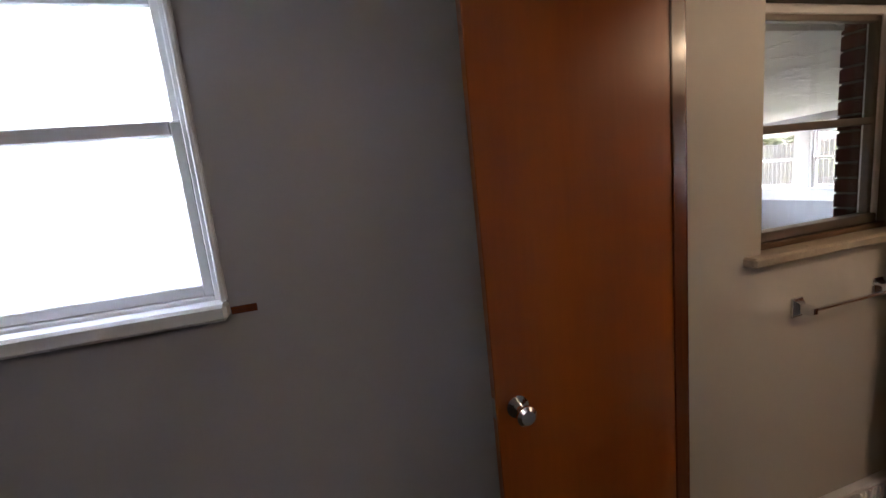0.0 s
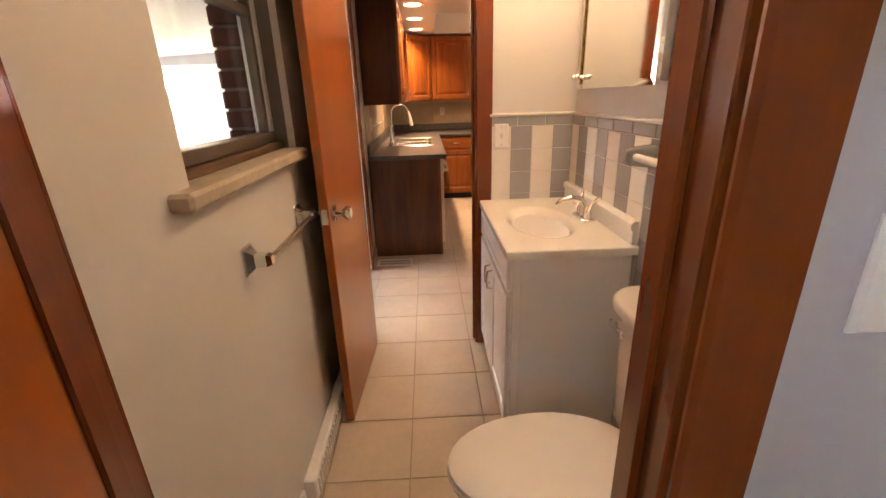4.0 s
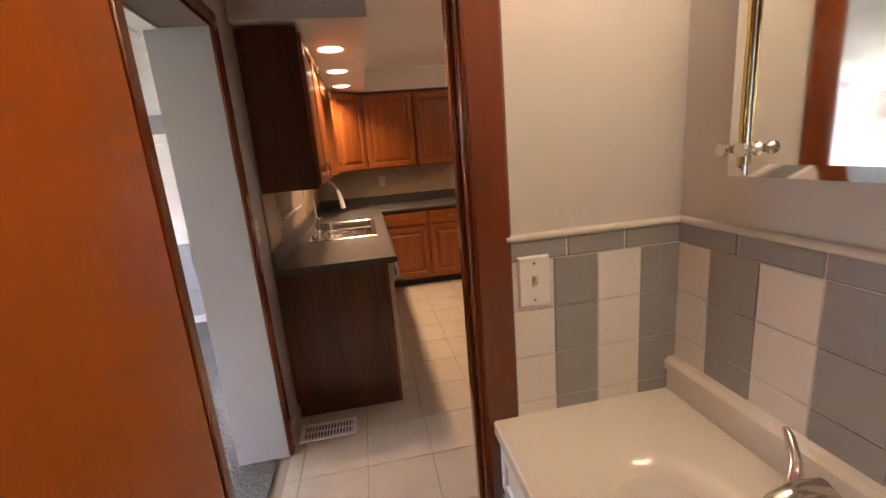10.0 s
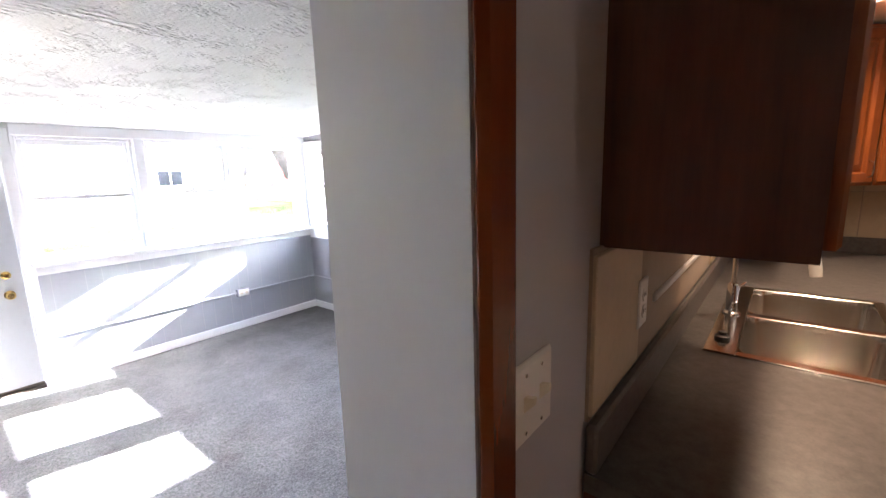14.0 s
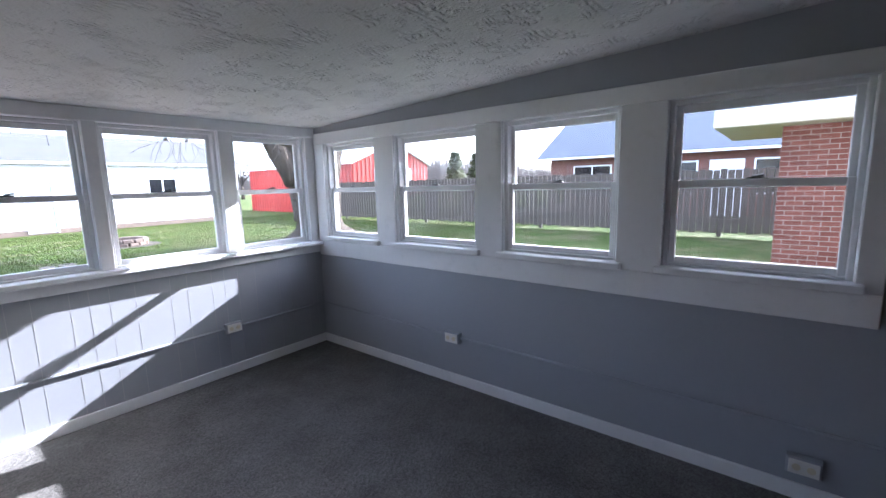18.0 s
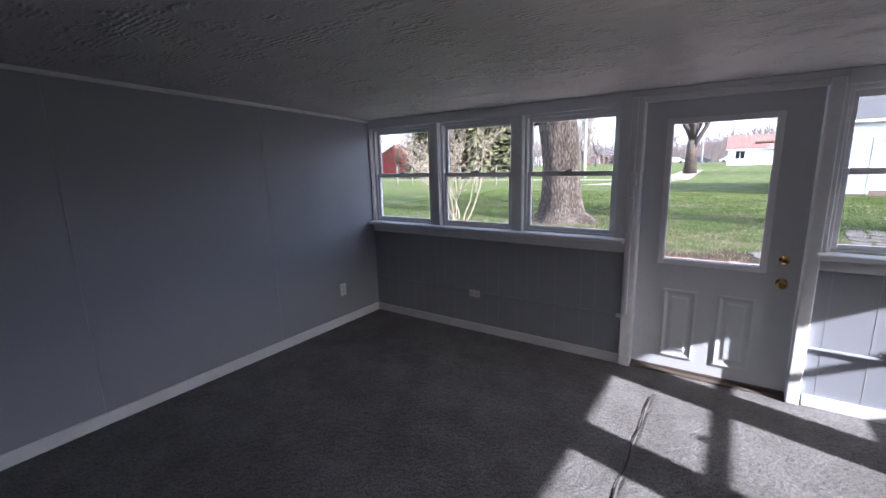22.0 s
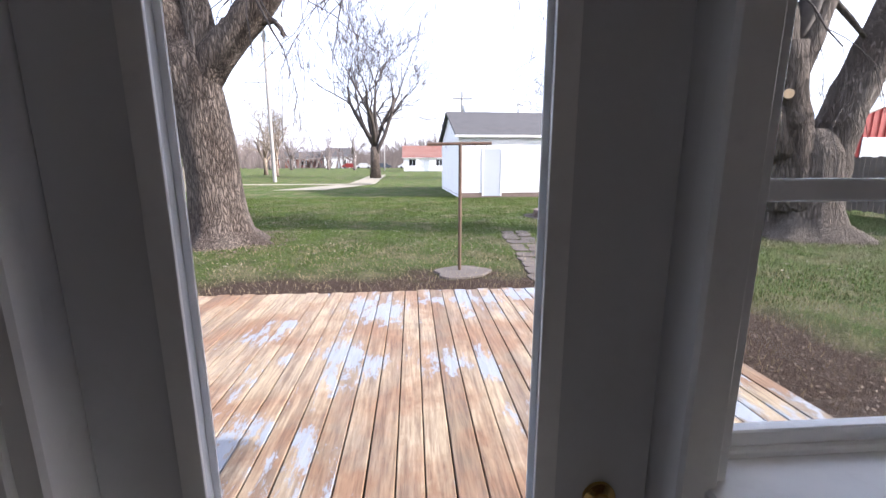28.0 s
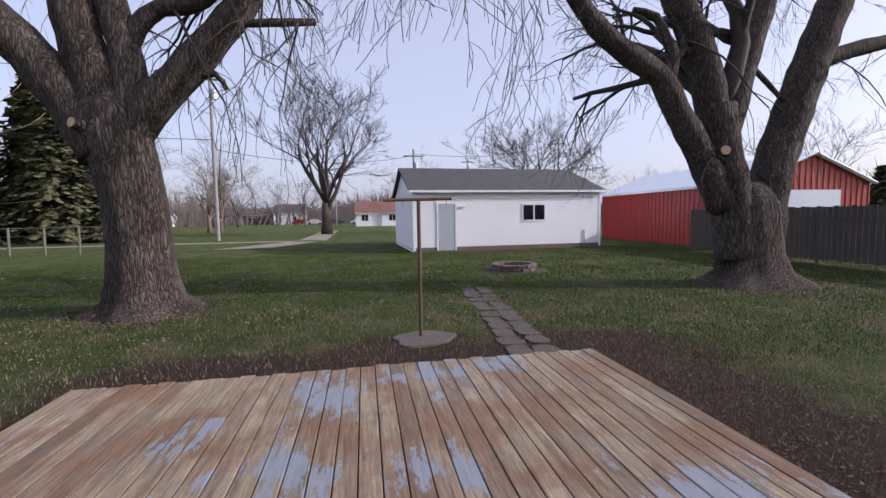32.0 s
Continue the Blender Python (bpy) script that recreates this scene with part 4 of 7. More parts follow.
# bathroom window: old aluminium sashes, marble sill
t = thing("window_12", 0, 0, 0, 0, "old bathroom window looking into the sunroom", "window", kind="structure")
x0, x1, z0, z1 = BATH_WIN
bm = bmesh.new()
for b in ((x0, x0 + 0.03, 1.045, 1.10, z0, z1), (x1 - 0.035, x1, 1.045, 1.10, z0, z1), (x0 + 0.03, x1 - 0.035, 1.045, 1.10, z1 - 0.035, z1)):
    B(*b, bev=0.003, bm=bm)
part("window_frame", bm, white_paint, t)
part("foot_rail", B(x0 + 0.003, x1 - 0.003, 1.012, 1.10, z0, z0 + 0.024, 0.004), old_wood, t, "brown wooden foot rail")
bm = bmesh.new()
for b in ((x0 + 0.03, x1 - 0.035, 1.03, 1.085, z0 + 0.026, z0 + 0.062), (x0 + 0.03, x1 - 0.035, 1.05, 1.08, 1.655, 1.685), (x0 + 0.03, x1 - 0.035, 1.05, 1.08, z1 - 0.06, z1 - 0.035), (x1 - 0.06, x1 - 0.035, 1.05, 1.08, z0 + 0.05, z1 - 0.04)):
    B(*b, bev=0.003, bm=bm)
part("sash", bm, alu_dark, t, "dark metal sash rails")
for a, b in ((z0 + 0.055, 1.66), (1.68, z1 - 0.055)):
    g = part("pane", B(x0 + 0.028, x1 - 0.058, 1.062, 1.066, a, b), pane, t)
    g.visible_shadow = False
bm = B(1.275, 2.112, 0.928, 1.05, 1.188, 1.226, 0.008)
part("window_sill", bm, marble, t, "brown veined marble sill")

# kitchen window with wooden shutters
t = thing("window_13", 0, 0, 0, 0, "kitchen window with orange louvred wood shutters and a stone sill", "window", kind="structure")
x0, x1, z0, z1 = KIT_WIN
bm = bmesh.new()
for b in ((x0, x0 + 0.04, 1.17, 1.23, z0, z1), (x1 - 0.04, x1, 1.17, 1.23, z0, z1), (x0 + 0.04, x1 - 0.04, 1.17, 1.23, z0, z0 + 0.04), (x0 + 0.04, x1 - 0.04, 1.17, 1.23, z1 - 0.04, z1), ((x0 + x1) / 2 - 0.02, (x0 + x1) / 2 + 0.02, 1.17, 1.23, z0 + 0.04, z1 - 0.04)):
    B(*b, bev=0.004, bm=bm)
part("window_frame", bm, oak, t)
for s0, s1 in ((x0 + 0.04, (x0 + x1) / 2 - 0.02), ((x0 + x1) / 2 + 0.02, x1 - 0.04)):
    for z in np.arange(z0 + 0.07, z1 - 0.06, 0.034):
        bm = bmesh.new()
        bm.faces.new([bm.verts.new(c) for c in ((s0, 1.175, z), (s1, 1.175, z), (s1, 1.205, z + 0.022), (s0, 1.205, z + 0.022))])
        bmesh.ops.solidify(bm, geom=bm.faces[:], thickness=0.006)
        part("slat", bm, oak_x, t)
part("window_sill", B(x0 - 0.04, x1 + 0.06, BY2 - 0.055, BY2 + 0.055, z0 - 0.065, z0, 0.006), limestone, t, "grey limestone sill")
part("inner_stool", B(x0 + 0.002, x1 - 0.002, 1.170, BY2 - 0.02, z0 - 0.002, z0 + 0.012, 0.004), oak_x, t, "orange varnished inner sill")
g = part("pane", B(x0 + 0.03, x1 - 0.03, 1.150, 1.154, z0 + 0.03, z1 - 0.03), lite_pane, t)
g.visible_shadow = False

part("inner_ledge", B(x0 + 0.002, x1 - 0.002, 0.985, 1.168, z0 - 0.002, z0 + 0.018, 0.004), white_paint, t, "white ledge on the kitchen side")

# ---------------------------------------------------------------- doors
def knob_set(parent, x, y, z, material, out=-1.0):
    """A round door knob with its rose, standing out along y."""
    bm = bmesh.new()
    prof = [(0.033, 0.0), (0.033, 0.006), (0.014, 0.010), (0.011, 0.032), (0.018, 0.040), (0.028, 0.052), (0.029, 0.062), (0.020, 0.070)]
    lathe(prof, 20, bm=bm)
    bmesh.ops.rotate(bm, verts=bm.verts[:], cent=(0, 0, 0), matrix=Matrix.Rotation(radians(90 if out < 0 else -90), 3, "X"))
    bmesh.ops.translate(bm, verts=bm.verts[:], vec=(x, y, z))
    return part("knob", bm, material, parent, "round metal knob", 35)


def flush_door(name, hinge_x, hinge_y, rz, w, h, label):
    """A flat varnished door leaf; its hinge edge at the origin, the leaf along +x."""
    t = thing(name, hinge_x, hinge_y, 0.0, rz, label, "door", kind="structure")
    part("leaf", B(0.004, w, -0.0175, 0.0175, 0.012, h, 0.003), wood_door, t)
    knob_set(t, w - 0.062, -0.0175, 0.97, chrome, -1)
    knob_set(t, w - 0.062, 0.0175, 0.97, chrome, 1)
    part("latch_plate", B(w - 0.002, w + 0.001, -0.011, 0.011, 0.94, 1.0), chrome, t)
    for z in (0.2, h / 2, h - 0.2):
        part("hinge", tube([(0.0, -0.021, z - 0.045), (0.0, -0.021, z + 0.045)], 0.006, 8), chrome, t)
    return t


flush_door("door_bedroom", 0.868, 0.868, 180 - 1.0, 0.635, 2.075, "open varnished orange-brown flush door")
flush_door("door_bath_hall", 2.675, 0.842, 180 - 3.2, 0.64, 2.09, "open varnished orange-brown flush door")

# sunroom outer door with a half glass
t = thing("door_sunroom", 0, 0, 0, 0, "closed pale grey half-glass door with brass knob", "door", kind="structure")
GX0, GX1, GZ0, GZ1, DY = 3.164, 3.70, 0.803, 1.69, 4.955
bm = wall("leaf", "x", DY, DY + 0.036, DOOR_X0 + 0.004, DOOR_X1 - 0.004, 0.018, DOOR_H - 0.006, [(GX0 - 0.005, GX1 + 0.005, GZ0 - 0.005, GZ1 + 0.005)], (door_grey, door_grey, door_grey))
bm.parent = t
del bm["kind"]
for yy, ft, nm in ((DY - 0.008, 0.008, "lite_frame"), (DY + 0.036, 0.006, "outer_lite_frame")):
    bm = bmesh.new()
    for b in ((GX0 - 0.03, GX0 + 0.006, yy, yy + ft, GZ0 - 0.03, GZ1 + 0.03), (GX1 - 0.006, GX1 + 0.03, yy, yy + ft, GZ0 - 0.03, GZ1 + 0.03), (GX0 + 0.006, GX1 - 0.006, yy, yy + ft, GZ0 - 0.03, GZ0 + 0.006), (GX0 + 0.006, GX1 - 0.006, yy, yy + ft, GZ1 - 0.006, GZ1 + 0.03)):
        B(*b, bev=0.0025, bm=bm, seg=2)
    part(nm, bm, vinyl_white, t, "white glazing frame", 40)
g = part("pane", B(GX0 - 0.004, GX1 + 0.004, DY + 0.016, DY + 0.021, GZ0 - 0.004, GZ1 + 0.004), lite_pane, t)
g.visible_shadow = False
for a, b in ((3.185, 3.385), (3.50, 3.70)):
    part("door_panel", panel(a, b, 0.115, 0.60, [(0.0, DY - 0.006), (0.012, DY - 0.009), (0.03, DY - 0.001), (0.045, DY - 0.001), (0.06, DY - 0.006)], DY + 0.001), door_grey, t)
for z, r in ((0.862, 0.028), (0.722, 0.03)):
    bm = bmesh.new()
    prof = [(r, 0.0), (r, 0.007), (r * 0.5, 0.012), (0.012, 0.03)] if z > 0.8 else [(r, 0.0), (r, 0.006), (0.012, 0.012), (0.011, 0.03), (0.024, 0.044), (0.027, 0.056), (0.018, 0.066)]
    lathe(prof, 20, bm=bm)
    bmesh.ops.rotate(bm, verts=bm.verts[:], cent=(0, 0, 0), matrix=Matrix.Rotation(radians(90), 3, "X"))
    bmesh.ops.translate(bm, verts=bm.verts[:], vec=(3.808, DY, z))
    part("deadbolt" if z > 0.8 else "knob", bm, brass, t, "brass lock" if z > 0.8 else "brass knob", 35)
part("sweep", B(DOOR_X0 + 0.004, DOOR_X1 - 0.004, DY - 0.006, DY + 0.004, 0.014, 0.034, 0.002), alu_dark, t, "dark door sweep")

# ---------------------------------------------------------------- bathroom
FACE = -0.262      # tile wall
VX0, VX1, VF, VZ = 1.852, 2.655, 0.215, 0.868

t = thing("vanity", VX0 + 0.01, 0.0, 0.0, 0, "white painted vanity cabinet with two panel doors", "vanity")
w, d0, d1 = VX1 - VX0 - 0.015, FACE + 0.02, VF - 0.025
part("body", B(0, w, d0, d1, 0.0, VZ - 0.03, 0.003), vanity_paint, t)
part("side_panel", B(-0.004, 0.001, d0 + 0.01, d1 - 0.03, 0.10, VZ - 0.035, 0.001), vanity_paint, t)
part("foot", B(-0.006, 0.02, d1 - 0.06, d1 - 0.03, 0.0, 0.07, 0.003), vanity_paint, t)
for a, b in ((0.02, w / 2 - 0.004), (w / 2 + 0.004, w - 0.02)):
    bm = panel(a, b, 0.10, VZ - 0.19, [(0.0, -0.016), (0.004, -0.018), (0.045, -0.018), (0.052, -0.010), (0.075, -0.016)], 0.0)
    bmesh.ops.rotate(bm, verts=bm.verts[:], cent=((a + b) / 2, 0, 0), matrix=Matrix.Rotation(math.pi, 3, "Z"))
    bmesh.ops.translate(bm, verts=bm.verts[:], vec=(0, d1, 0))
    dr = part("door", bm, vanity_paint, t)
    hx = b - 0.03 if a < 0.1 else a + 0.03
    part("handle", tube([(hx, d1 + 0.018, 0.555), (hx, d1 + 0.04, 0.56), (hx, d1 + 0.043, 0.60), (hx, d1 + 0.04, 0.64), (hx, d1 + 0.018, 0.645)], 0.0055, 8), nickel, dr, "brushed metal pull", 40)
bm = panel(0.02, w - 0.02, VZ - 0.17, VZ - 0.045, [(0.0, -0.016), (0.004, -0.018), (0.03, -0.018), (0.036, -0.012)], 0.0)
bmesh.ops.rotate(bm, verts=bm.verts[:], cent=(w / 2, 0, 0), matrix=Matrix.Rotation(math.pi, 3, "Z"))
bmesh.ops.translate(bm, verts=bm.verts[:], vec=(0, d1, 0))
part("false_drawer", bm, vanity_paint, t)

# one-piece top with an oval bowl sunk into it
t = thing("wash_basin", 0, 0, 0, 0, "glossy cream one-piece sink top with backsplash, on the vanity", "sink")
cx, cy, n = 2.235, 0.005, 48
bm = bmesh.new()
def rect_ring(z, inset=0.0):
    out = []
    for k in range(n):
        a = 2 * math.pi * k / n
        c, s = math.cos(a), math.sin(a)
        hx = (VX1 - inset - cx) if c > 0 else (cx - VX0 - inset)
        hy = (VF - inset - cy) if s > 0 else (cy - FACE - inset)
        m = min(hx / max(abs(c), 1e-6), hy / max(abs(s), 1e-6))
        out.append((cx + c * m, cy + s * m, z))
    for qx in (VX0 + inset, VX1 - inset):
        for qy in (FACE + inset, VF - inset):
            k = min(range(n), key=lambda i: (out[i][0] - qx) ** 2 + (out[i][1] - qy) ** 2)
            out[k] = (qx, qy, z)
    return out
loops = [rect_ring(VZ - 0.032), rect_ring(VZ - 0.004), rect_ring(VZ, 0.004)]
for f, z in ((1.12, 0.0), (1.06, -0.0015), (1.0, -0.005), (0.94, -0.012), (0.87, -0.026), (0.76, -0.052), (0.6, -0.082), (0.38, -0.10), (0.12, -0.106)):
    loops.append([(cx + 0.235 * f * math.cos(2 * math.pi * k / n), cy - 0.005 + 0.135 * f * math.sin(2 * math.pi * k / n), VZ + z) for k in range(n)])
blob(loops, bm)
part("basin_top", bm, cultured, t, "", 40)
bm = bmesh.new()
prof = [(0.0, 0.0), (0.022, 0.0), (0.022, 0.05), (0.030, 0.056), (0.030, 0.075), (0.020, 0.086), (0.0, 0.086)]
vs = [[bm.verts.new((x, FACE + 0.004 + a, VZ + b)) for a, b in prof] for x in (VX0 + 0.02, VX1)]
for k in range(len(prof)):
    bm.faces.new((vs[0][k], vs[0][(k + 1) % len(prof)], vs[1][(k + 1) % len(prof)], vs[1][k]))
bm.faces.new(vs[0][::-1]); bm.faces.new(vs[1])
part("backsplash", cuttings(bm), cultured, t)
part("drain", lathe([(0.021, 0), (0.021, 0.004), (0.016, 0.005), (0.012, 0.002)], 20, cx, cy - 0.005, VZ - 0.107), nickel, t, "metal drain", 40)

t = thing("faucet", 2.233, -0.19, VZ, 0, "brushed nickel two-lever tap on the sink top", "faucet")
bm = B(-0.075, 0.075, -0.028, 0.028, 0.0, 0.016, 0.01, seg=2)
part("base", bm, nickel, t, "", 40)
part("spout", tube([(0, 0.0, 0.01), (0, 0.0, 0.06), (0, 0.02, 0.085), (0, 0.06, 0.092), (0, 0.10, 0.082), (0, 0.122, 0.062)], [0.018, 0.017, 0.016, 0.0145, 0.013, 0.011], 12), nickel, t, "", 40)
for sx in (-1, 1):
    part("lever", tube([(sx * 0.052, 0, 0.012), (sx * 0.054, 0, 0.05), (sx * 0.060, -0.008, 0.075), (sx * 0.085, -0.02, 0.105), (sx * 0.098, -0.026, 0.112)], [0.016, 0.013, 0.010, 0.008, 0.005], 10), nickel, t, "", 40)

# toilet
TX = 1.373
t = thing("toilet", TX, 0.0, 0.0, 0, "cream porcelain toilet with closed lid and tank", "toilet")
ty = FACE + 0.015
loops = [superloop(0, ty + 0.092, z, rx, ry, 32, 5) for z, rx, ry in ((0.40, 0.195, 0.075), (0.43, 0.205, 0.082), (0.65, 0.220, 0.086), (0.785, 0.226, 0.088))]
part("tank", blob(loops), porcelain, t, "", 45)
def lid_loop(z, ins, y0=0.0, y1=0.205, hw=0.259):
    """Rounded rectangle with wide front corners and tight rear ones."""
    out = []
    for cx0, cy0, r, a0 in ((hw - 0.095, y1 - 0.095, 0.095, 0), (-hw + 0.095, y1 - 0.095, 0.095, 90), (-hw + 0.02, y0 + 0.02, 0.02, 180), (hw - 0.02, y0 + 0.02, 0.02, 270)):
        for k in range(8):
            q = radians(a0 + 90 * k / 7)
            out.append((cx0 + (r - ins) * math.cos(q), ty + cy0 + (r - ins) * math.sin(q), z))
    return out
part("tank_lid", blob([lid_loop(0.786, 0.010), lid_loop(0.791, 0.001), lid_loop(0.812, 0.0), lid_loop(0.823, 0.004), lid_loop(0.829, 0.013), lid_loop(0.830, 0.018)]), porcelain, t, "", 50)
part("lid_ledge", B(-0.247, 0.247, ty + 0.001, ty + 0.030, 0.826, 0.840, 0.005, seg=2), porcelain, t, "", 40)
bm = lathe([(0.014, 0), (0.014, 0.012), (0.006, 0.016)], 14)
bmesh.ops.rotate(bm, verts=bm.verts[:], cent=(0, 0, 0), matrix=Matrix.Rotation(radians(-90), 3, "X"))
bmesh.ops.translate(bm, verts=bm.verts[:], vec=(0.18, ty + 0.176, 0.735))
B(0.115, 0.205, ty + 0.190, ty + 0.202, 0.723, 0.748, 0.005, bm)
part("flush_lever", bm, chrome, t, "chrome flush lever", 40)
def bowl_loop(z, f, back=0.0):
    return [(0.185 * f * math.cos(2 * math.pi * k / 36), 0.155 + (0.30 if math.sin(2 * math.pi * k / 36) > 0 else 0.26) * f * math.sin(2 * math.pi * k / 36) + back, z) for k in range(36)]
part("bowl", blob([bowl_loop(0.0, 0.62, -0.06), bowl_loop(0.04, 0.60, -0.06), bowl_loop(0.18, 0.62, -0.05), bowl_loop(0.30, 0.86, -0.01), bowl_loop(0.37, 0.98), bowl_loop(0.39, 1.0)]), porcelain, t, "", 50)
part("seat", blob([bowl_loop(0.391, 0.99), bowl_loop(0.394, 1.02), bowl_loop(0.406, 1.02), bowl_loop(0.409, 1.0)]), plastic_white, t, "", 40)
part("lid", blob([bowl_loop(0.410, 0.985), bowl_loop(0.412, 1.01), bowl_loop(0.424, 1.005), bowl_loop(0.432, 0.95), bowl_loop(0.436, 0.7)]), plastic_white, t, "", 40)
for sx in (-0.07, 0.07):
    part("seat_hinge", tube([(sx - 0.02, -0.095, 0.42), (sx + 0.02, -0.095, 0.42)], 0.012, 10), plastic_white, t)

# ceramic towel bar over the toilet
t = thing("towel_bar", 0, 0, 0, 0, "grey ceramic towel bar fixed to the tile wall", "towel bar")
for bx in (1.838, 1.150):
    bm = bmesh.new()
    ring = [(math.copysign(abs(math.cos(q)) ** 0.42, math.cos(q)), math.copysign(abs(math.sin(q)) ** 0.42, math.sin(q))) for q in [math.tau * (i + 0.5) / 28 for i in range(28)]]
    loops = [[(bx + sx * a * 0.68, FACE + 0.008 + yy, 1.186 + sz * b * 0.74) for sx, sz in ring] for yy, a, b in ((0, 0.040, 0.050), (0.012, 0.039, 0.049), (0.035, 0.036, 0.046), (0.058, 0.033, 0.042), (0.076, 0.030, 0.038), (0.086, 0.026, 0.033), (0.092, 0.018, 0.024), (0.094, 0.008, 0.010))]
    part("bracket", blob(loops, bm), tile_grey, t, "", 50)
part("bar", tube([(1.82, FACE + 0.073, 1.186), (1.15, FACE + 0.073, 1.186)], 0.0125, 14), plain("bar_cream", (0.62, 0.58, 0.52), 0.25, var=0.05), t, "cream plastic bar", 40)

# chrome towel bar under the window
t = thing("towel_rail", 0, 0, 0, 0, "chrome towel rail fixed below the window", "towel bar")
for bx in (1.545, 2.01):
    bm = B(bx - 0.030, bx + 0.030, 0.965, 0.975, 0.950, 1.030, 0.004)
    loops = [[(bx + sx * a, 0.967 - yy, 0.99 + sz * b) for sx, sz in ((-1, -1), (1, -1), (1, 1), (-1, 1))] for yy, a, b in ((0, 0.026, 0.034), (0.02, 0.014, 0.018), (0.05, 0.014, 0.016), (0.064, 0.011, 0.012))]
    blob(loops, bm)
    part("bracket", bm, chrome, t)
part("bar", tube([(1.54, 0.915, 0.99), (2.015, 0.915, 0.99)], 0.008, 12), chrome, t, "", 40)

# mirror cabinet
t = thing("mirror_cabinet", 0, 0, 0, 0, "mirrored wall cabinet with small metal knobs above the sink", "cabinet")
MX0, MX1, MZ0, MZ1, MY = 1.81, 2.485, 1.402, 1.96, FACE + 0.052
part("body", B(MX0 + 0.012, MX1 - 0.012, FACE + 0.002, MY - 0.014, MZ0 + 0.012, MZ1 - 0.012, 0.002), steel, t)
mid = 2.445
for a, b, hx in ((MX0, mid - 0.002, mid - 0.03), (mid + 0.002, MX1, MX1 - 0.035)):
    bm = panel(a, b, MZ0, MZ1, [(0.0, -0.012), (0.0, -0.014), (0.022, -0.018)], 0.0)
    bmesh.ops.rotate(bm, verts=bm.verts[:], cent=((a + b) / 2, 0, 0), matrix=Matrix.Rotation(math.pi, 3, "Z"))
    bmesh.ops.translate(bm, verts=bm.verts[:], vec=(0, MY - 0.018, 0))
    dr = part("door", bm, mirror_glass, t, "bevelled mirror door")
for hx, z in ((2.425, 1.45), (2.465, 1.45)):
    bm = lathe([(0.012, 0), (0.007, 0.006), (0.007, 0.02), (0.012, 0.026), (0.011, 0.034)], 14)
    bmesh.ops.rotate(bm, verts=bm.verts[:], cent=(0, 0, 0), matrix=Matrix.Rotation(radians(-90), 3, "X"))
    bmesh.ops.translate(bm, verts=bm.verts[:], vec=(hx, MY, z))
    part("knob", bm, nickel, t, "small metal knob", 40)
part("edge_strip", B(2.452, 2.458, MY - 0.001, MY + 0.004, MZ0 + 0.02, MZ1), brass, t, "thin brass edge strip")

t = thing("vanity_light", 0, 0, 0, 0, "warm bulb bar above the mirror", "lamp")
part("base_plate", B(1.87, 2.35, FACE + 0.002, FACE + 0.06, 2.165, 2.235, 0.008), chrome, t)
for lx in (1.93, 2.05, 2.17, 2.29):
    g = part("bulb", lathe([(0.006, -0.035), (0.025, -0.025), (0.034, 0.0), (0.025, 0.025), (0.006, 0.035)], 16, lx, FACE + 0.10, 2.20), bulb_glow, t, "lit frosted bulb", 60)
    g.visible_shadow = False


def switch_plate(name, m, label, toggles=(0.0,), rocker=False):
    """A wall plate; local x across, -y out of the wall, z up."""
    t = thing(name, label=label, category="switch")
    t.matrix_basis = m
    hw = 0.036 + 0.023 * (len(toggles) - 1)
    part("plate", panel(-hw, hw, -0.0575, 0.0575, [(0.0, -0.003), (0.004, -0.007)], 0.0), plastic_white, t)
    for tx in toggles:
        if rocker:
            part("rocker", B(tx - 0.016, tx + 0.016, -0.011, -0.006, -0.033, 0.033, 0.002), plastic_white, t)
        else:
            part("toggle", blob([[(tx + sx * 0.005, -0.006, sz * 0.012) for sx, sz in ((-1, -1), (1, -1), (1, 1), (-1, 1))], [(tx + sx * 0.0035, -0.021, 0.010 + sz * 0.005) for sx, sz in ((-1, -1), (1, -1), (1, 1), (-1, 1))]]), plastic_cream, t)
        for z in (-0.042, 0.042):
            part("screw", tube([(tx, -0.006, z), (tx, -0.0085, z)], 0.003, 8), nickel, t)
    return t


def outlet_plate(name, m, label):
    t = thing(name, label=label, category="outlet")
    t.matrix_basis = m
    part("plate", panel(-0.035, 0.035, -0.0575, 0.0575, [(0.0, -0.003), (0.004, -0.006)], 0.0), plastic_white, t)
    for z in (-0.02, 0.02):
        soc = part("socket", tube([(0, -0.005, z), (0, -0.008, z)], 0.016, 16), plastic_white, t)
        part("slots", B(-0.008, -0.005, -0.0086, -0.0078, z - 0.004, z + 0.006, bm=B(0.005, 0.008, -0.0086, -0.0078, z - 0.004, z + 0.006)), black_plastic, soc)
    return t


outlet_plate("wall_outlet", pose(1.806, FACE, 0.54, 0, 0, 180), "white outlet low on the striped tile")
switch_plate("light_switch", pose(2.648, 0.105, 1.195, 0, 0, -90), "white toggle switch plate on striped tile")
switch_plate("light_switch", pose(1.75, FACE, 1.482, 0, 0, 180), "white toggle switch plate on the painted wall")
switch_plate("light_switch", pose(0.80, 0.06, 1.225, 0, 0, -90), "white toggle switch plate beside the door")

# air register at the foot of the window wall
t = thing("wall_register", 0, 0, 0, 0, "white slotted baseboard air register", "vent")
part("frame", B(1.64, 2.22, 0.93, 0.975, 0.0, 0.10, 0.006), white_paint, t)
for i in range(18):
    part("slat", B(1.665 + i * 0.03, 1.671 + i * 0.03, 0.922, 0.932, 0.018, 0.085, 0.0), white_paint, t)


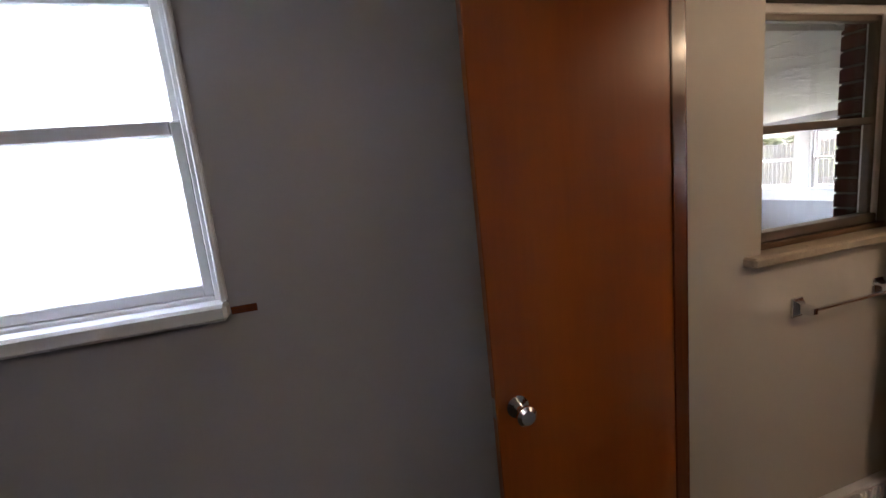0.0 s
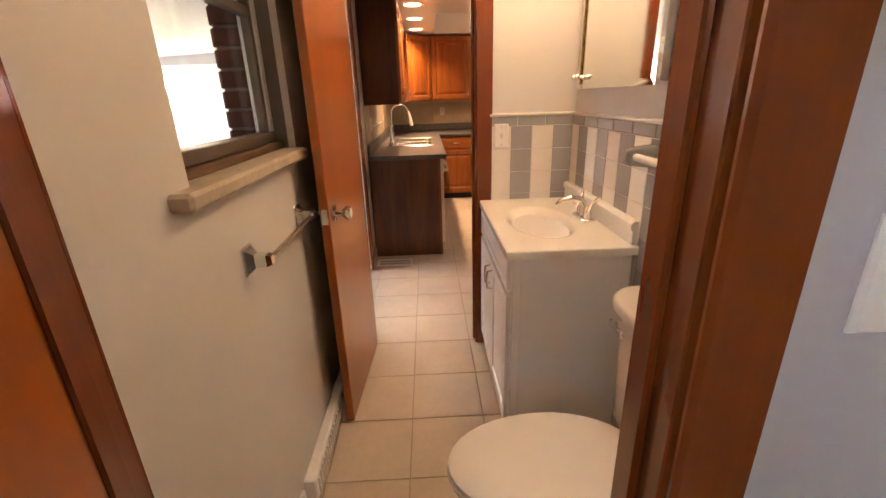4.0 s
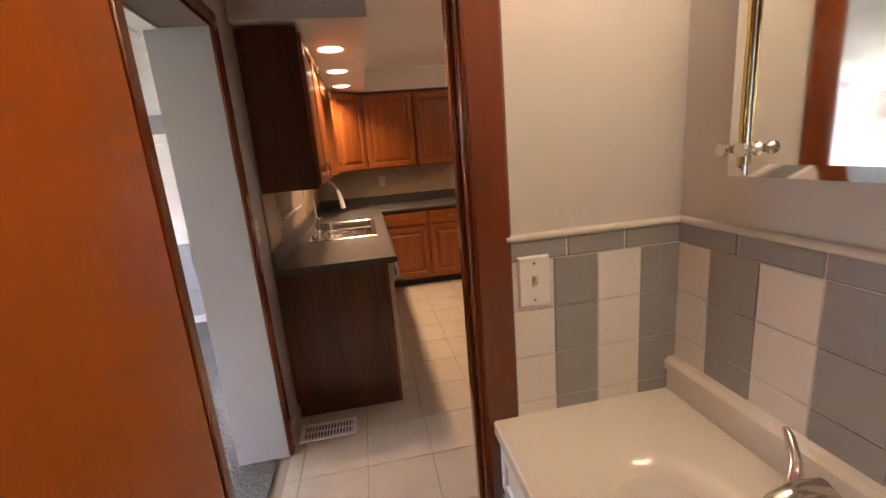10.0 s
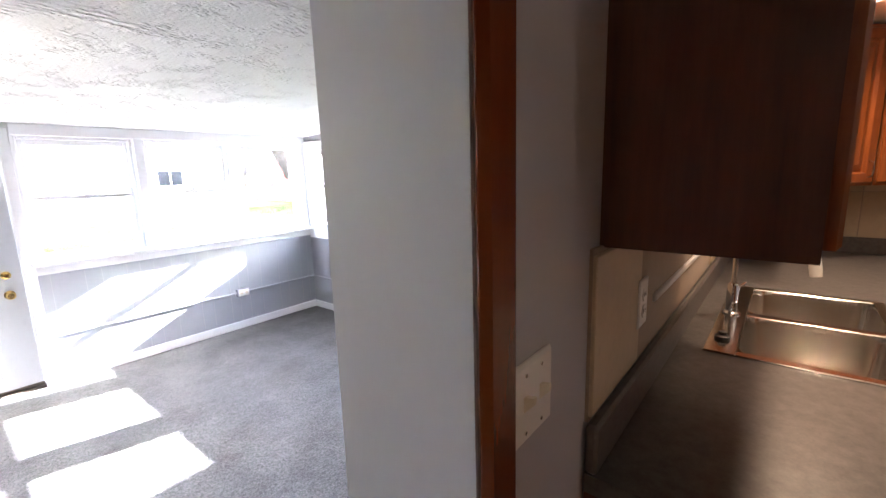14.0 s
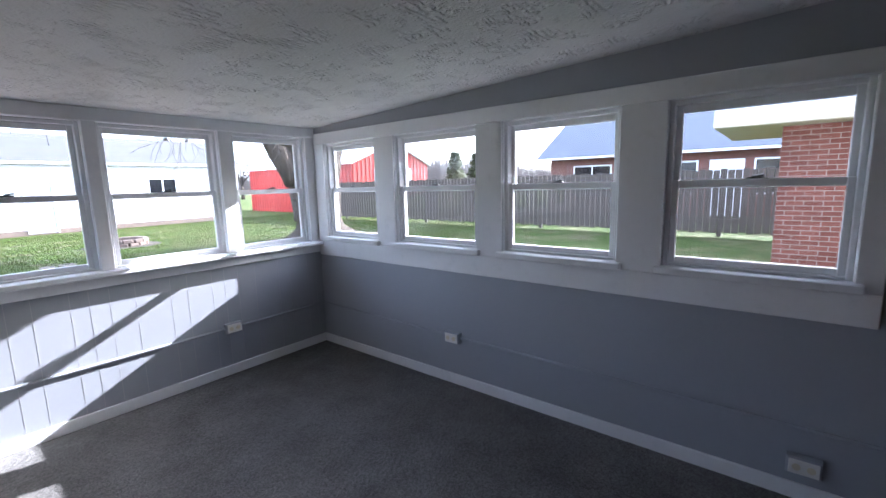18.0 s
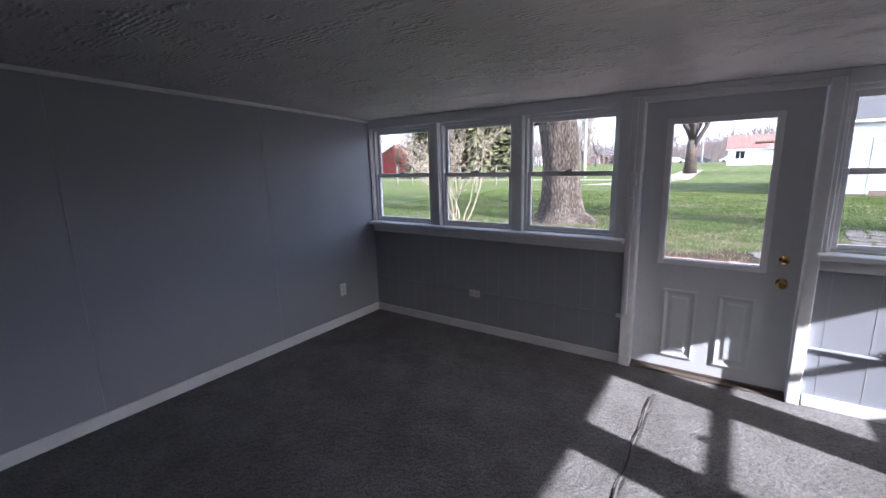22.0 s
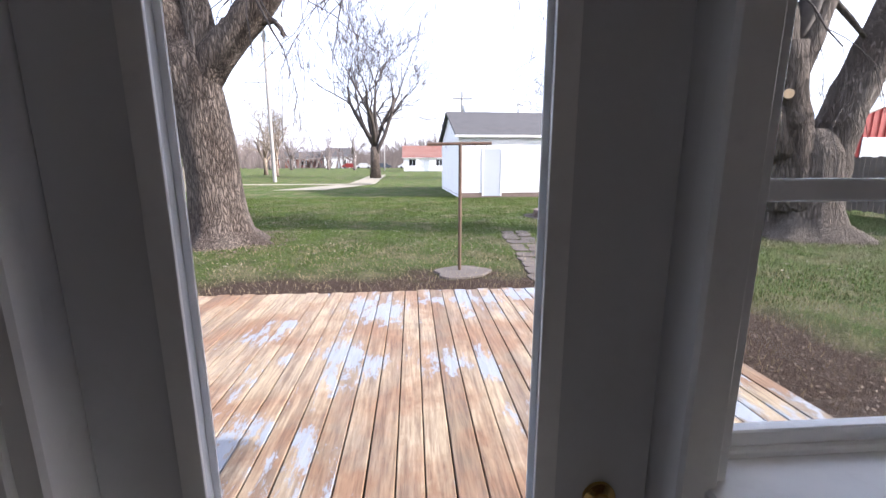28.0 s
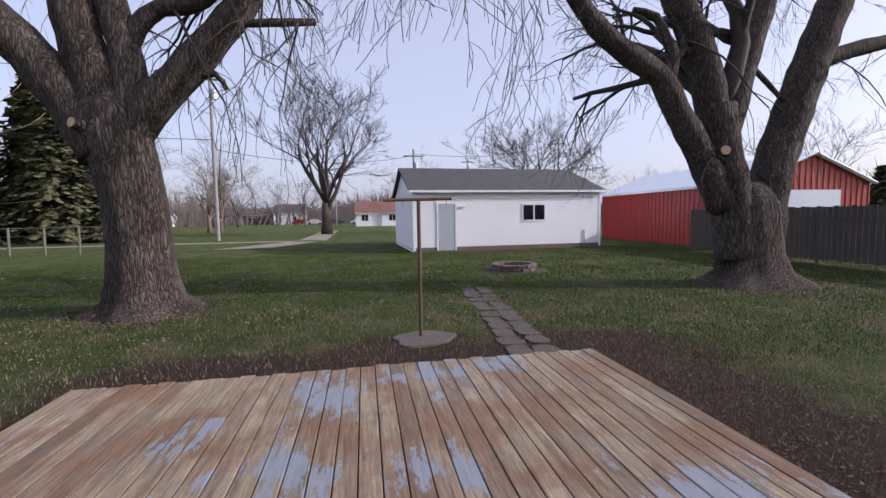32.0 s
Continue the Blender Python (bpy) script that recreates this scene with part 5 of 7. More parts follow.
# ---------------------------------------------------------------- kitchen
RAISED = [(0.0, -0.015), (0.006, -0.021), (0.050, -0.021), (0.054, -0.017), (0.060, -0.006), (0.068, -0.005), (0.094, -0.017), (0.097, -0.019)]
DRAWER = [(0.0, -0.014), (0.008, -0.020), (0.02, -0.020)]


def pull(parent, x, z, y=-0.02, tall=True, length=0.085):
    pts = [(0, 0, -0.5), (0, -0.024, -0.42), (0, -0.028, 0.0), (0, -0.024, 0.42), (0, 0, 0.5)]
    pts = [(x, y + b, z + c * length) if tall else (x + c * length, y + b, z) for a, b, c in pts]
    return part("handle", tube(pts, [0.007, 0.005, 0.0055, 0.005, 0.007], 8), nickel, parent, "brushed metal pull", 40)


def cabinet(name, x, y, z, rz, w, d, h, fronts, label, timber=None, toe=0.0, frame_in=0.0, group="kitchen cabinets", crown=False):
    """A framed cabinet; its front at local y = 0 facing -y. fronts: (x0, x1, z0, z1, kind, pull x, pull z, tall)."""
    timber = timber or (oak, oak_x)
    t = thing(name, x, y, z, rz, label, "cabinet", group)
    if toe:
        part("toe_kick", B(0.0, w, 0.07, d, 0.0, toe), dark_gap, t, "dark recessed plinth")
    part("body", B(0, w, 0.0, d, toe, h, 0.002), timber[0], t)
    for a, b, c, e, kind, px, pz, tall in fronts:
        f = part("door" if kind == "door" else "drawer_front", panel(a, b, c, e, RAISED if kind == "door" else DRAWER, 0.0), timber[0] if kind == "door" else timber[1], t)
        if px is not None:
            pull(f, px, pz, -0.02, tall)
    return t


# sink run: end panel of dark oak, dishwasher, sink base
t = cabinet("sink_cabinet", 4.83, 0.385, 0, 0, 1.60, 0.60, 0.745, [(0.02, 0.42, 0.12, 0.70, "door", 0.39, 0.62, True), (0.43, 0.83, 0.12, 0.70, "door", 0.46, 0.62, True), (0.02, 0.83, 0.73, 0.86, "drawer", None, 0, False)], "oak base cabinet under the kitchen sink", toe=0.09)
part("front_rail", B(0, 1.60, 0.0, 0.022, 0.745, 0.88), oak_x, t)
part("back_rail", B(0, 1.60, 0.56, 0.60, 0.745, 0.88), oak_x, t)
t = thing("end_panel", 4.195, 0.36, 0, 0, "darker oak panel closing the counter", "panel", "kitchen cabinets")
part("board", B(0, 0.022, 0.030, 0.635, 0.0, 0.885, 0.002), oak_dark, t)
part("edge_strip", B(-0.003, 0.024, 0.012, 0.030, 0.0, 0.885, 0.002), oak, t, "front edge strip")
t = thing("dishwasher", 4.222, 0.345, 0, 0, "white dishwasher built in under the counter", "dishwasher")
part("body", B(0, 0.60, 0.03, 0.62, 0.09, 0.87), plastic_white, t)
dr = part("door", B(0.003, 0.597, 0.0, 0.03, 0.11, 0.75, 0.006), plastic_white, t)
part("control_panel", B(0.003, 0.597, -0.01, 0.03, 0.755, 0.872, 0.008), plastic_white, t)
part("handle", tube([(0.03, -0.01, 0.78), (0.03, -0.035, 0.775), (0.3, -0.042, 0.772), (0.57, -0.035, 0.775), (0.57, -0.01, 0.78)], 0.012, 8), plastic_white, t, "", 40)
part("toe_kick", B(0, 0.6, 0.06, 0.10, 0.0, 0.09), black_plastic, t)

# back run: two oak units with drawers
cabinet("base_cabinet", 6.45, 0.35, 0, -90, 0.545, 0.62, 0.88, [(0.015, 0.53, 0.12, 0.69, "door", 0.495, 0.615, True), (0.015, 0.53, 0.72, 0.86, "drawer", 0.27, 0.79, False)], "oak base cabinet with drawer and raised panel door", toe=0.09)
cabinet("base_cabinet", 6.45, -0.20, 0, -90, 0.50, 0.62, 0.88, [(0.015, 0.485, 0.12, 0.69, "door", 0.05, 0.615, True), (0.015, 0.485, 0.72, 0.86, "drawer", 0.25, 0.79, False)], "oak base cabinet with drawer and raised panel door", toe=0.09)
cabinet("corner_base_cabinet", 6.44, 0.385, 0, 0, 0.63, 0.60, 0.88, [], "oak corner base cabinet", toe=0.09)

# L-shaped counter with the sink cut-out
SX0, SX1, SY0, SY1 = 4.935, 5.82, 0.405, 0.905
t = thing("countertop", 0, 0, 0, 0, "dark grey speckled laminate counter in an L", "countertop")
bm = bmesh.new()
holes_x, holes_y = (4.195, SX0 + 0.02, SX1 - 0.02, 6.42, 7.075), (-0.735, 0.327, SY0 + 0.02, SY1 - 0.02, 0.995)
for i in range(4):
    for j in range(4):
        if (i == 1 and j == 2) or (i < 3 and j == 0):
            continue
        x0, x1, y0, y1 = holes_x[i], holes_x[i + 1], holes_y[j], holes_y[j + 1]
        vs = [bm.verts.new((x, y, z)) for z in (0.883, 0.921) for x, y in ((x0, y0), (x1, y0), (x1, y1), (x0, y1))]
        bm.faces.new(vs[:4][::-1]); bm.faces.new(vs[4:])
        for k, (di, dj) in enumerate(((0, -1), (1, 0), (0, 1), (-1, 0))):
            ii, jj = i + di, j + dj
            if 0 <= ii < 4 and 0 <= jj < 4 and not ((ii == 1 and jj == 2) or (ii < 3 and jj == 0)):
                continue
            bm.faces.new((vs[k], vs[(k + 1) % 4], vs[4 + (k + 1) % 4], vs[4 + k]))
bmesh.ops.remove_doubles(bm, verts=bm.verts[:], dist=1e-5)
bmesh.ops.recalc_face_normals(bm, faces=bm.faces[:])
part("top", bm, laminate, t)
bm = tube([(4.195, 0.327, 0.905), (6.42, 0.327, 0.905)], 0.0165, 10)
tube([(6.42, 0.327, 0.905), (6.42, -0.735, 0.905)], 0.0165, 10, bm)
part("rolled_edge", bm, laminate, t, "", 40)
bm = B(4.195, 7.055, 0.972, 0.995, 0.921, 1.02, 0.006)
B(7.052, 7.076, -0.735, 0.995, 0.921, 1.02, 0.006, bm)
part("backsplash", bm, laminate, t)

t = thing("kitchen_sink", 0, 0, 0, 0, "double bowl stainless steel sink set in the counter", "sink")
bm = bmesh.new()
B(SX0, SX1, SY0, SY0 + 0.035, 0.918, 0.9275, 0.003, bm); B(SX0, SX1, SY1 - 0.085, SY1, 0.918, 0.9275, 0.003, bm)
B(SX0, SX0 + 0.035, SY0 + 0.035, SY1 - 0.085, 0.918, 0.9275, 0.003, bm); B(SX1 - 0.035, SX1, SY0 + 0.035, SY1 - 0.085, 0.918, 0.9275, 0.003, bm)
mx = (SX0 + SX1) / 2
B(mx - 0.02, mx + 0.02, SY0 + 0.035, SY1 - 0.085, 0.905, 0.9265, 0.003, bm)
part("rim", bm, sink_steel, t)
for a, b in ((SX0 + 0.035, mx - 0.02), (mx + 0.02, SX1 - 0.035)):
    y0, y1 = SY0 + 0.035, SY1 - 0.085
    ca, cb = (a + b) / 2, (y0 + y1) / 2
    loops = [superloop(ca, cb, z, (b - a) / 2 * f, (y1 - y0) / 2 * f, 32, e) for z, f, e in ((0.924, 1.0, 9), (0.90, 0.985, 8), (0.80, 0.965, 7), (0.765, 0.92, 6), (0.757, 0.75, 4), (0.755, 0.12, 2))]
    bm = bmesh.new()
    rings = [[bm.verts.new(p) for p in lp] for lp in loops]
    for r0, r1 in zip(rings, rings[1:]):
        for k in range(32):
            bm.faces.new((r0[k], r1[k], r1[(k + 1) % 32], r0[(k + 1) % 32]))
    bm.faces.new(rings[-1])
    bmesh.ops.recalc_face_normals(bm, faces=bm.faces[:])
    for f in bm.faces:
        f.normal_flip()
    bowl = part("bowl", bm, sink_steel, t, "", 50)
    part("strainer", lathe([(0.04, 0), (0.04, 0.003), (0.02, 0.001)], 20, ca, cb, 0.756), chrome, bowl, "", 40)

t = thing("kitchen_tap", 5.36, 0.868, 0.925, 0, "chrome pull-down tap with a white spray head", "faucet")
part("base", lathe([(0.03, 0), (0.03, 0.008), (0.02, 0.014), (0.02, 0.11), (0.014, 0.12)], 18), chrome, t, "", 40)
arc = [(0, 0, 0.11)] + [(0, -0.10 + 0.10 * math.cos(a), 0.30 + 0.10 * math.sin(a)) for a in [math.pi * k / 10 for k in range(0, 10)]]
part("spout", tube(arc, 0.009, 12), nickel, t, "slim curved spout", 40)
part("spray_head", tube([(0, -0.198, 0.325), (0, -0.212, 0.27), (0, -0.222, 0.20), (0, -0.226, 0.175)], [0.011, 0.016, 0.019, 0.017], 14), plastic_white, t, "", 40)
part("lever", tube([(0.02, 0, 0.075), (0.05, -0.005, 0.085), (0.10, -0.03, 0.10)], [0.012, 0.008, 0.006], 10), chrome, t, "", 40)
t = thing("soap_pump", 5.06, 0.865, 0.925, 0, "small black and chrome sink fitting", "sink fitting")
part("cap", lathe([(0.022, 0), (0.022, 0.012), (0.012, 0.018), (0.012, 0.026)], 16), black_plastic, t, "", 40)

# uppers
UZ, UT = 1.345, 2.165
t = cabinet("wall_cabinet", 4.26, 0.70, UZ, 0, 0.90, 0.30, UT - UZ, [(0.015, 0.445, 0.015, 0.80, "door", 0.41, 0.09, True), (0.455, 0.885, 0.015, 0.80, "door", 0.49, 0.09, True)], "oak wall cabinet beside the sink window")
part("end_skin", B(-0.006, 0.0, 0.0, 0.30, 0.0, UT - UZ), oak_dark, t, "darker oak cabinet end")
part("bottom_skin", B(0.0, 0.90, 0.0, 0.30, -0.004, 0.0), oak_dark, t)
cabinet("wall_cabinet", 6.10, 0.70, UZ, 0, 0.37, 0.30, UT - UZ, [(0.012, 0.358, 0.015, 0.80, "door", 0.05, 0.09, True)], "oak wall cabinet near the corner")
part("trim_valance", B(5.16, 6.10, 0.70, 0.72, 2.02, 2.165, 0.002), oak_x, None, "oak valance over the sink window", kind="structure")
# corner unit set at an angle
t = thing("corner_wall_cabinet", 6.47, 0.70, UZ, -45, "oak corner wall cabinet set at an angle", "cabinet", "kitchen cabinets")
cw = math.hypot(0.31, 0.31)
bm = bmesh.new()
foot = [(0, 0), (cw, 0), (cw + 0.21, 0.21), (cw * 0.5, cw * 0.5 + 0.42), (-0.21, 0.21)]
blob([[(x, y, z) for x, y in foot] for z in (0.0, UT - UZ)], bm)
part("body", bm, oak, t)
dr = part("door", panel(0.015, cw - 0.015, 0.015, 0.80, RAISED, 0.0), oak, t)
pull(dr, cw - 0.055, 0.09)
cabinet("wall_cabinet", 6.78, 0.385, UZ, -90, 0.56, 0.29, UT - UZ, [(0.012, 0.548, 0.015, 0.80, "door", 0.505, 0.09, True)], "oak wall cabinet with raised panel door")
cabinet("wall_cabinet", 6.78, -0.18, UZ, -90, 0.53, 0.29, UT - UZ, [(0.012, 0.518, 0.015, 0.80, "door", 0.05, 0.09, True)], "oak wall cabinet with raised panel door")
cabinet("hood_cabinet", 6.78, -0.715, 1.634, -90, 0.78, 0.29, UT - 1.634, [(0.02, 0.385, 0.02, 0.51, "door", 0.345, 0.12, True), (0.395, 0.76, 0.02, 0.51, "door", 0.435, 0.12, True)], "short oak cabinet above the range hood")
t = thing("range_hood", 6.60, -0.705, 1.525, -90, "steel range hood with a lit underside", "range hood")
blob_loops = [[(x, y, z) for x, y in ((0.0, y0), (0.76, y0), (0.76, 0.475), (0.0, 0.475))] for z, y0 in ((0.0, 0.0), (0.045, -0.005), (0.055, 0.03), (0.108, 0.10))]
part("canopy", blob(blob_loops), hood_steel, t)
part("control_strip", B(0.25, 0.52, -0.008, -0.002, 0.012, 0.036, 0.001), black_plastic, t)
g = part("lens", B(0.30, 0.46, 0.10, 0.22, -0.004, -0.001), soffit_glow, t, "lit lens")

# tall pantry facing the aisle
PX = 4.10
t = thing("pantry_cabinet", PX, -0.235, 0, 180, "tall light oak pantry cabinet with raised panels", "cabinet", "kitchen cabinets")
pw = PX - 2.785
part("body", B(0, pw, 0.0, 0.60, 0.0, 2.18, 0.002), oak_light, t)
for a, b, c, e, hz in ((0.022, pw - 0.05, 0.09, 0.79, 0.70), (0.022, 0.53, 0.87, 1.325, None), (0.57, 1.04, 0.87, 1.325, None), (0.022, pw - 0.05, 1.525, 2.15, 1.60)):
    dr = part("door", panel(a, b, c, e, RAISED, 0.0), oak_light, t)
    if hz:
        pull(dr, 0.048, hz, -0.02, True, 0.11)
part("crown", B(-0.015, pw, -0.03, 0.60, 2.18, 2.23, 0.008), oak_light_x, t)
part("mid_rail", B(0, pw, -0.010, 0.0, 1.355, 1.44, 0.006), oak_light_x, t)
part("upper_rail", B(0, pw, -0.006, 0.0, 1.45, 1.52, 0.004), oak_light_x, t)

# recessed lights
for lx in (4.82, 5.545, 6.28):
    t = thing("recessed_light", lx, 0.56, 2.185, 0, "round recessed soffit light, lit warm", "lamp", "soffit lights")
    bm = lathe([(0.098, -0.004), (0.098, 0.0), (0.080, 0.0), (0.080, -0.004)], 28)
    part("trim_ring", bm, plastic_white, t, "", 40)
    g = part("lens", lathe([(0.078, -0.006), (0.078, -0.0035), (0.05, -0.003)], 28), soffit_glow, t, "glowing lens", 40)
    g.visible_shadow = False

switch_plate("light_switch", pose(3.985, 1.0, 1.172, 0, 0, 0), "double white toggle switch plate on the grey wall", (-0.023, 0.023))
outlet_plate("wall_outlet", pose(7.07, 0.24, 1.19, 0, 0, -90), "white outlet on the beige backsplash tile")
outlet_plate("wall_outlet", pose(4.52, 0.988, 1.17, 0, 0, 0), "white outlet on the backsplash beside the sink")
t = thing("range_plug", 7.02, -1.04, 0.0, -90, "black range outlet box on the floor by the wall", "outlet")
part("box", B(-0.05, 0.05, -0.03, 0.05, 0.0, 0.13, 0.012), black_plastic, t)
part("socket", tube([(0, -0.03, 0.08), (0, -0.036, 0.08)], 0.03, 14), black_plastic, t)

t = thing("floor_register", 4.02, 0.81, 0.0, 0, "white slotted floor register", "vent")
bm = bmesh.new()
for b in ((-0.075, 0.075, -0.155, -0.135, 0, 0.008), (-0.075, 0.075, 0.135, 0.155, 0, 0.008), (-0.075, -0.055, -0.135, 0.135, 0, 0.008), (0.055, 0.075, -0.135, 0.135, 0, 0.008), (-0.004, 0.004, -0.135, 0.135, 0, 0.007)):
    B(*b, bev=0.001, bm=bm)
part("frame", bm, vinyl_white, t)
part("void", B(-0.055, 0.055, -0.135, 0.135, 0.0, 0.002), dark_gap, t)
for i in range(16):
    part("slat", B(-0.055, 0.055, -0.130 + i * 0.0172, -0.122 + i * 0.0172, 0.002, 0.0065), vinyl_white, t)

# ceiling lamp of the kitchen and bedroom, out of view
for nm, lx, ly in (("ceiling_lamp", 5.1, -1.3), ("ceiling_lamp", -0.55, -0.75)):
    t = thing(nm, lx, ly, HC, 0, "round frosted glass ceiling lamp", "lamp")
    part("base", lathe([(0.14, -0.03), (0.14, 0.0)], 28), chrome, t)
    g = part("shade", lathe([(0.02, -0.12), (0.10, -0.10), (0.135, -0.05), (0.13, -0.03)], 28), porch_glow, t, "frosted shade", 60)
    g.visible_shadow = False

# ---------------------------------------------------------------- sunroom
t = thing("ceiling_light", 3.47, 3.03, ceil_z(3.03), 0, "flush ceiling light with dark bronze rim and frosted bowl, lit", "lamp")
t.matrix_basis = pose(3.47, 3.03, ceil_z(3.03), -2.52, 0, 0)
part("rim", lathe([(0.155, -0.048), (0.172, -0.040), (0.178, -0.012), (0.165, 0.0)], 36), bronze, t, "dark bronze rim", 40)
g = part("bowl", lathe([(0.012, -0.115), (0.06, -0.108), (0.11, -0.088), (0.142, -0.060), (0.150, -0.046)], 36), porch_glow, t, "lit frosted glass bowl", 60)
g.visible_shadow = False


def raceway(name, pts, label):
    """Surface wiring strip along a wall."""
    t = thing(name, label=label, category="wiring strip")
    part("strip", tube(pts, 0.0105, 8, flat=1.0), wall_sun, t, "", 40)
    return t


raceway("wire_raceway", [(3.96, FY - 0.008, 0.364), (5.34, FY - 0.008, 0.364)], "grey painted wiring strip along the front wall")
raceway("wire_raceway", [(5.46, FY - 0.008, 0.364), (EX - 0.008, FY - 0.008, 0.362), (EX - 0.008, 4.6, 0.358), (EX - 0.008, 3.47, 0.348)], "grey painted wiring strip turning the corner")
raceway("wire_raceway", [(EX - 0.008, 3.35, 0.346), (EX - 0.008, 1.26, 0.33)], "grey painted wiring strip along the side wall")
raceway("wire_raceway", [(0.56, FY - 0.008, 0.361), (1.665, FY - 0.008, 0.361)], "grey painted wiring strip along the front wall")
raceway("wire_raceway", [(1.80, FY - 0.008, 0.362), (2.94, FY - 0.008, 0.372)], "grey painted wiring strip along the front wall")
trim("trim_wire_end", [(2.90, 2.95, FY - 0.035, FY - 0.004, 0.362, 0.385)], white_paint, "white wiring elbow")


def wire_box(name, m, label):
    t = thing(name, label=label, category="outlet")
    t.matrix_basis = m
    part("box", panel(-0.06, 0.06, -0.038, 0.038, [(0.0, -0.035), (0.006, -0.042)], 0.0), wall_sun, t)
    f = part("face", B(-0.052, 0.052, -0.046, -0.041, -0.032, 0.032, 0.002), plastic_white, t)
    for x in (-0.025, 0.025):
        part("socket", tube([(x, -0.045, 0), (x, -0.0485, 0)], 0.015, 14), plastic_cream, f)
    return t


wire_box("surface_outlet", pose(5.40, FY, 0.366, 0, 0, 0), "surface mounted outlet box on the front wall")
wire_box("surface_outlet", pose(1.735, FY, 0.361, 0, 0, 0), "surface mounted outlet box on the front wall")
wire_box("surface_outlet", pose(EX, 3.41, 0.348, 0, 0, -90), "surface mounted outlet box on the side wall")
wire_box("surface_outlet", pose(EX, 1.53, 0.17, 0, 0, -90), "surface mounted outlet box near the brick")
outlet_plate("wall_outlet", pose(WX, 4.43, 0.335, 0, 0, 90), "grey outlet on the plain panel wall")
outlet_plate("wall_outlet", pose(5.45, BY2 + 0.004, 0.18, 0, 0, 180), "white outlet on the brick wall")
t = thing("loose_cable", 0, 0, 0, 0, "black cable hanging from the panel wall", "cable")
part("cable", tube([(WX + 0.01, 1.50, 0.10), (WX + 0.02, 1.53, 0.22), (WX + 0.03, 1.57, 0.30), (WX + 0.05, 1.61, 0.27), (WX + 0.05, 1.62, 0.20), (WX + 0.03, 1.57, 0.16), (WX + 0.03, 1.48, 0.13), (WX + 0.02, 1.40, 0.02)], 0.005, 8), black_plastic, t, "", 40)
trim("trim_sensor", [(2.965, 2.985, FY - 0.05, FY - 0.03, 1.30, 1.38)], white_paint, "small white box on the door casing")
trim("trim_ceiling_patch", [(2.74, 2.93, FY - 0.03, FY - 0.02, 1.845, 1.925)], white_paint, "white board end by the door head")

# ---------------------------------------------------------------- outdoors
GZ = -0.12
rng = np.random.default_rng(11)


def sheet(name, xs, ys, bump, material, label):
    gx, gy = np.meshgrid(xs, ys, indexing="ij")
    near = np.exp(-((gx - 5) ** 2 + (gy - 14) ** 2) / 900.0)
    gz = GZ + bump * near * (np.sin(gx * 1.3 + gy * 0.7) + np.sin(gy * 1.9 - gx * 0.6) + rng.random(gx.shape) - 0.5) - 0.01 * near
    i = np.arange(len(xs) - 1)[:, None] * len(ys) + np.arange(len(ys) - 1)[None]
    faces = np.stack([i, i + len(ys), i + len(ys) + 1, i + 1], -1).reshape(-1, 4)
    return raw(name, np.stack([gx, gy, gz], -1).reshape(-1, 3).tolist(), faces.tolist(), material, None, label, True, "structure")


xs = np.r_[-900, -300, -120, -60, np.arange(-30, 40, 0.5), 60, 120, 300, 900]
ys = np.r_[-900, -300, -60, -20, np.arange(-8, 45, 0.5), 60, 90, 150, 300, 900]
sheet("ground", xs, ys, 0.008, lawn, "winter lawn, green with straw, bare soil round the deck")


def blades(name, n, region, keep, size, width, material, label, flat=False):
    """Many small blades or fallen leaves, one triangle or quad each."""
    x0, x1, y0, y1 = region
    px, py = rng.uniform(x0, x1, n), rng.uniform(y0, y1, n)
    ok = keep(px, py)
    px, py = px[ok], py[ok]
    n = len(px)
    a, s = rng.uniform(0, 2 * np.pi, n), rng.uniform(0.5, 1.3, n)
    ca, sa = np.cos(a), np.sin(a)
    if flat:
        u = np.stack([ca, sa, rng.uniform(-0.3, 0.3, n)], -1) * (size * s)[:, None]
        v = np.stack([-sa, ca, rng.uniform(-0.3, 0.3, n)], -1) * (width * s)[:, None]
        c = np.stack([px, py, np.full(n, GZ + 0.02)], -1)
        verts = np.stack([c - u, c + v, c + u, c - v], 1).reshape(-1, 3)
        faces = np.arange(4 * n).reshape(-1, 4)
    else:
        lean = rng.uniform(-0.6, 0.6, (n, 2)) * (size * s)[:, None]
        base = np.stack([px, py, np.full(n, GZ - 0.01)], -1)
        off = np.stack([ca * width, sa * width, np.zeros(n)], -1)
        tip = np.stack([px + lean[:, 0], py + lean[:, 1], GZ + size * s], -1)
        verts = np.stack([base - off, base + off, tip], 1).reshape(-1, 3)
        faces = np.arange(3 * n).reshape(-1, 3)
    return tagged(raw(name, verts.tolist(), faces.tolist(), material, None, label, kind="stuff"), category="grass")


grass_blade = plain("grass_blade", (0.075, 0.104, 0.021), 0.9, var=0.5, big=0.7, small=5, bump=0.0, island=True)
grass_blade.node_tree.nodes["Principled BSDF"].inputs["Specular IOR Level"].default_value = 0.1
off_deck = lambda x, y: ~((x > -0.3) & (x < 6.9) & (y < 10.1)) & ~((np.abs(x - 5.55) < 0.24) & (y < 12.6)) & (np.abs(x - 3.5) + 2.2 * np.maximum(y - 10, 0) > 3.2)
blades("grass", 170000, (-8, 18, 8.5, 24), off_deck, 0.036, 0.0045, grass_blade, "short winter grass")
blades("straw", 15000, (-3, 12, 5.4, 12.5), lambda x, y: ~((x > 0.8) & (x < 5.95) & (y < 9.2)), 0.05, 0.0025, straw_tuft, "dry straw and dead grass beside the deck")
